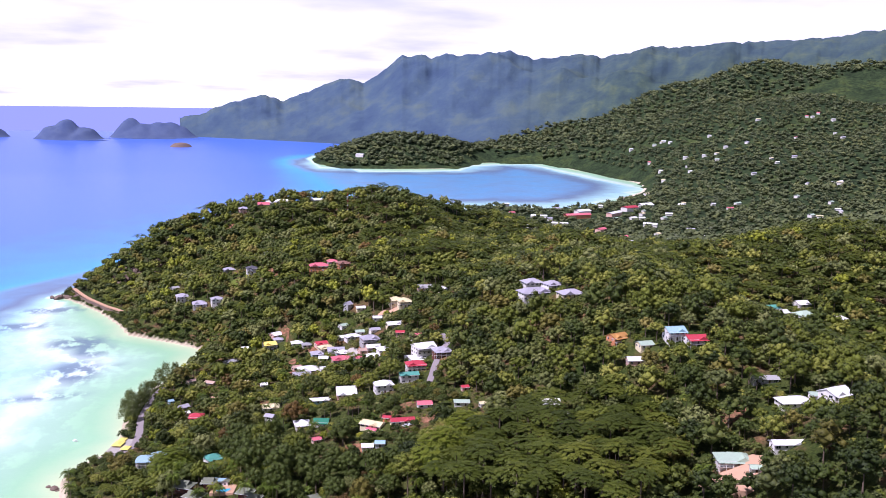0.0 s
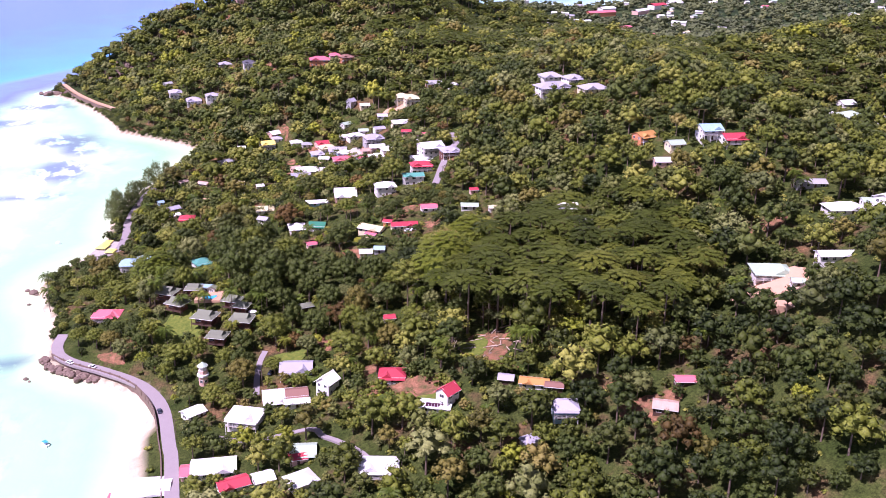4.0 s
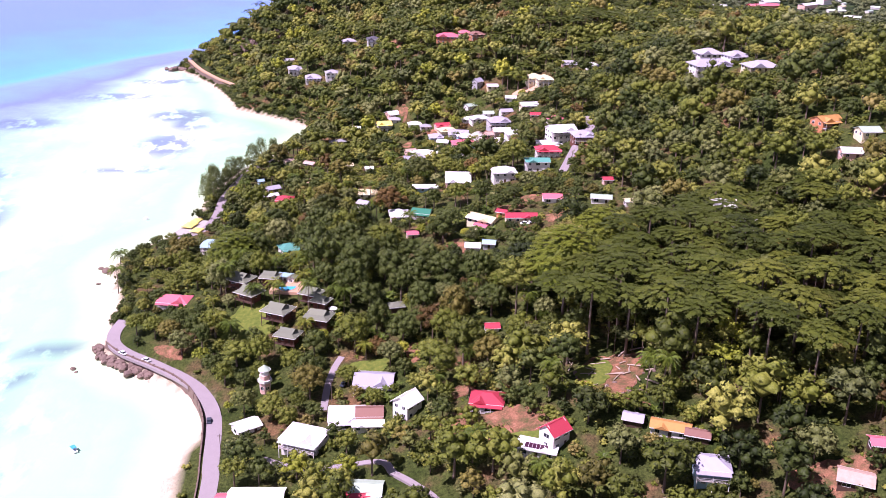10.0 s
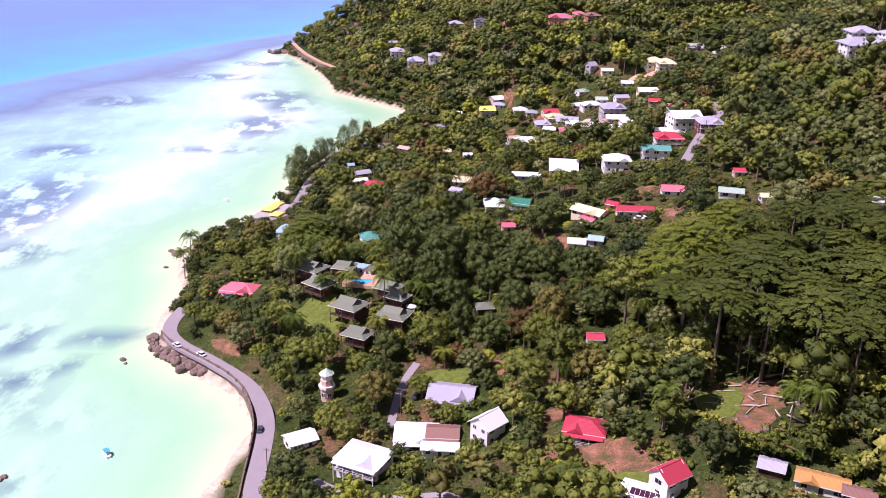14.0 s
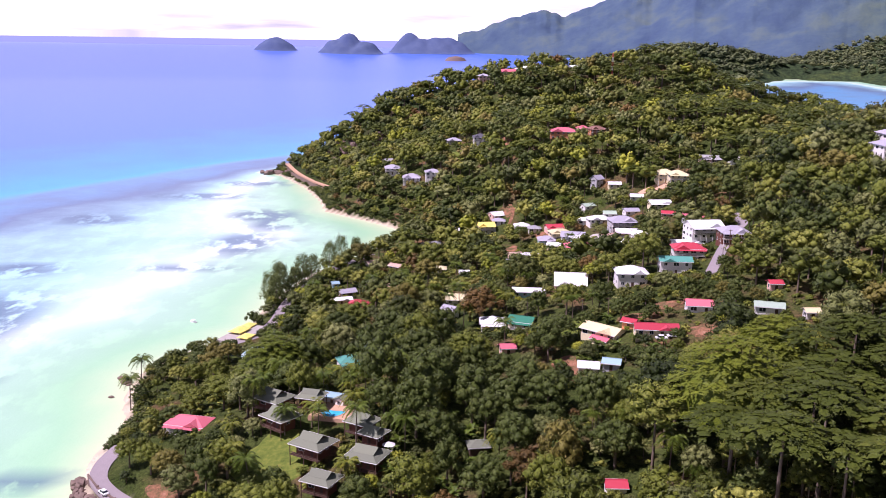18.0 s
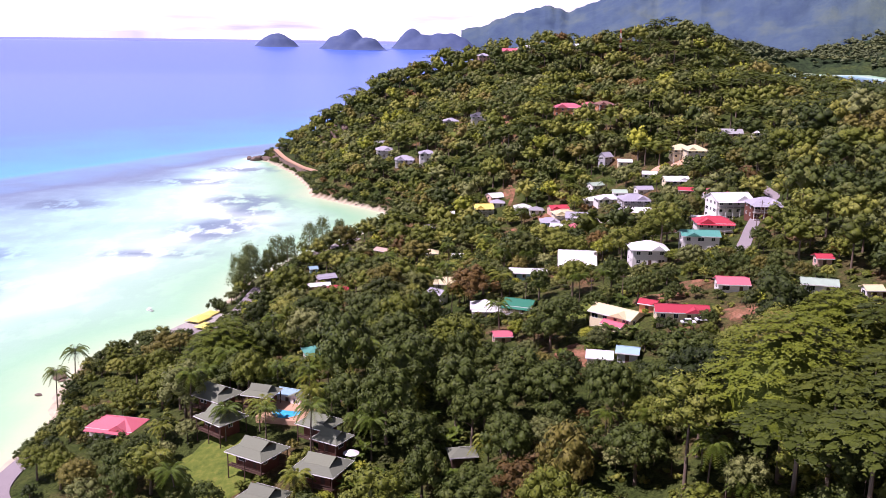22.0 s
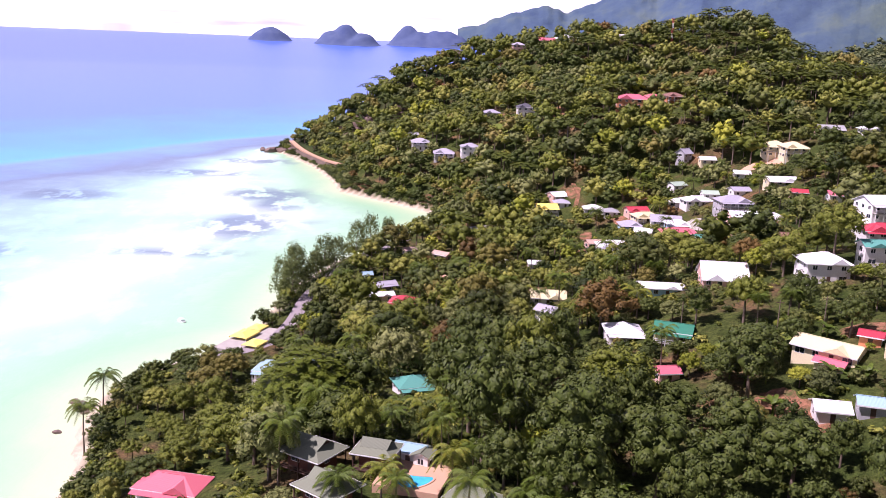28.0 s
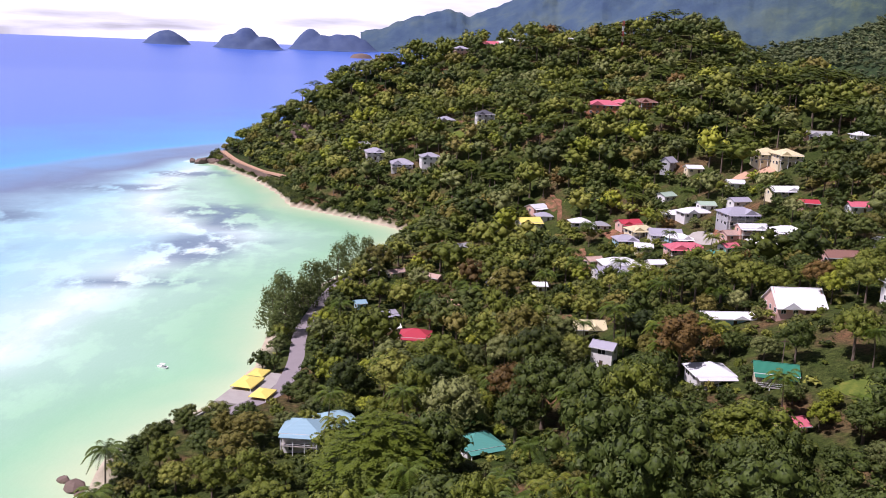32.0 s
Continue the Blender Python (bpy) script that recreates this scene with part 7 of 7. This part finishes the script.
for i in range(3):
    ph = (8.5, 10.5, 7.0)[i]
    root = tagged(new("coconut_palm"), ("tall coconut palm with drooping fronds", "slender coconut palm with arching fronds", "short coconut palm with yellowing fronds")[i], "palm", "coconut palms")
    cv, cf = palm_crown(60 + i)
    bend = (0.9, -0.6, 0.5)[i]
    part("crown", fill_mesh("crown", cv + [bend, 0, ph], cf, [M["frond"]], np.full(len(cv), (0.3, 0.5, 0.75)[i])), None, root)
    tv, tf = tube([(0, 0, -0.6), (0, 0, ph * 0.3), (bend * 0.4, 0, ph * 0.7), (bend, 0, ph)], [0.26, 0.18, 0.15, 0.12], 7)
    part("trunk", fill_mesh("trunk", tv, tf, [M["bark"]]), None, root)
    PALMS.append(root)
px = [-117, -114, -39, -35, -53, -28, -8, 54, -52, -12, -43, 0, -56, -12, 17, 32, -26, -37, -45, -34, -24, -20, -12, -30, -42, -55, -47, -8, 2, 7, 10, -50, 20, 38, 46, -49, -26, 11, 28, -14, 35, 154, 140, 170, 49, 23, 89, -28, -36, -22, -18, -10, -58, -62, -44]
py = [379, 357, 333, 336, 419, 395, 296, 271, 367, 290, 359, 300, 333, 322, 403, 445, 312, 300, 297, 293, 303, 309, 300, 322, 328, 331, 336, 310, 320, 341, 335, 387, 276, 267, 276, 430, 401, 386, 547, 588, 447, 176, 172, 158, 208, 210, 176, 318, 320, 318, 325, 330, 312, 300, 322]
zones = [((-60, 20), (270, 340), 26), ((-70, 60), (340, 520), 28), ((20, 140), (480, 640), 30), ((0, 130), (120, 260), 30), ((120, 240), (130, 230), 16)]
for (xa, xb), (ya, yb), n in zones:
    px += list(rt.uniform(xa, xb, n))
    py += list(rt.uniform(ya, yb, n))
px, py = np.array(px, float), np.array(py, float)
ok = (spot_limit(px, py) > 0) & (shore_distance(px, py) > 6)
ok[:55] = np.hypot(SPOTS[:, 0, None] - px[:55], SPOTS[:, 1, None] - py[:55]).min(0) > 0.5
for i, (qx, qy) in enumerate(zip(px[ok], py[ok])):
    s = rt.uniform(0.8, 1.2)
    m = pose(qx, qy, on_ground(qx, qy), 0, 0, rt.uniform(0, 360)) @ Matrix.Diagonal((s, s, s * rt.uniform(0.85, 1.2), 1))
    k = PALMS[i % 3]
    if i < 3:
        k.matrix_basis = m
    else:
        copy_thing(k, Matrix()).matrix_basis = m


# ---- banana clumps ----
def banana_crown(seed):
    """Broad arching leaves round a short stem."""
    rng = np.random.default_rng(seed)
    v, f = [], []
    for i in range(11):
        a, ln, tilt = i * 2.4 + rng.uniform(-0.3, 0.3), rng.uniform(1.8, 2.7), rng.uniform(0.5, 1.25)
        for j in range(6):
            t = j / 5
            out, up = ln * t * math.cos(tilt * (1 - 0.55 * t)), 1.6 + ln * t * math.sin(tilt) - 1.0 * t ** 2.4
            w = 0.42 * math.sin(math.pi * min(0.12 + t * 0.86, 1.0)) ** 0.6
            for s in (-1, 0, 1):
                v.append((math.cos(a) * out - math.sin(a) * w * s, math.sin(a) * out + math.cos(a) * w * s, up + 0.12 * abs(s)))
        k = len(v) - 18
        for j in range(5):
            for s in (0, 1):
                q = k + j * 3 + s
                f += [(q, q + 1, q + 4), (q, q + 4, q + 3)]
    return np.array(v), np.array(f)


BANANAS = []
for i in range(2):
    root = tagged(new("banana_plant"), "banana plant with broad pale green leaves", "banana plant", "banana plants of the gardens")
    cv, cf = banana_crown(90 + i)
    part("leaves", fill_mesh("leaves", cv, cf, [M["frond"]], np.full(len(cv), (0.25, 0.4)[i])), None, root)
    tv, tf = tube([(0, 0, -0.5), (0, 0, 1.0), (0.05, 0, 1.9)], [0.22, 0.17, 0.12], 7)
    part("stem", fill_mesh("stem", tv, tf, [M["grass"]]), None, root)
    BANANAS.append(root)
bx = np.concatenate([rt.uniform(-12, 18, 46), rt.uniform(-5, 14, 14), rt.uniform(30, 75, 22), rt.uniform(60, 100, 20)])
by = np.concatenate([rt.uniform(256, 300, 46), rt.uniform(190, 225, 14), rt.uniform(315, 360, 22), rt.uniform(150, 200, 20)])
ok = spot_limit(bx, by) > 0
for i, (qx, qy) in enumerate(zip(bx[ok], by[ok])):
    s = rt.uniform(0.9, 1.5)
    k = BANANAS[i] if i < 2 else copy_thing(BANANAS[i % 2], Matrix())
    k.matrix_basis = pose(qx, qy, on_ground(qx, qy), 0, 0, rt.uniform(0, 360)) @ Matrix.Scale(s, 4)


# ---- casuarinas by the beach, and two bare trees ----
def casuarina(seed, h):
    rng = np.random.default_rng(seed)
    pieces = []
    for i in range(26):
        t = 0.22 + 0.78 * i / 25
        a, out = i * 2.4, h * 0.30 * (1.15 - t) + 0.8
        c = np.array([math.cos(a) * out, math.sin(a) * out, h * t])
        n = 60
        d = rng.normal(0, 1, (n, 3))
        d /= np.linalg.norm(d, axis=1, keepdims=True)
        pieces.append(cards(rng, c + d * [1.15, 1.15, 1.3] * rng.uniform(0.3, 1.1, (n, 1)) * h * 0.12, d + [0, 0, 0.6], 0.36, 0.5))
    return soup(pieces)


for i, (qx, qy, h) in enumerate(((-88, 500, 17), (-84, 507, 19), (-86, 516, 18), (-84, 490, 16), (-77, 528, 17), (-73, 540, 14), (-66, 563, 16), (-60, 575, 17), (-52, 590, 13), (-78, 520, 12), (-86, 492, 9))):
    root = tagged(new("casuarina_tree"), "feathery grey-green casuarina leaning over the beach", "tree", "casuarinas by the beach")
    root.matrix_basis = pose(qx, qy, on_ground(qx, qy), 0, -4, 40 * i)
    cv, cf = casuarina(70 + i, h)
    part("crown", fill_mesh("crown", cv, cf, [M["needle"]], np.full(len(cv), 0.5)), None, root)
    tv, tf = trunk(80 + i, h * 0.8, 0.22, 5, 0.22, 0.3)
    part("trunk", fill_mesh("trunk", tv, tf, [M["bark"]]), None, root)
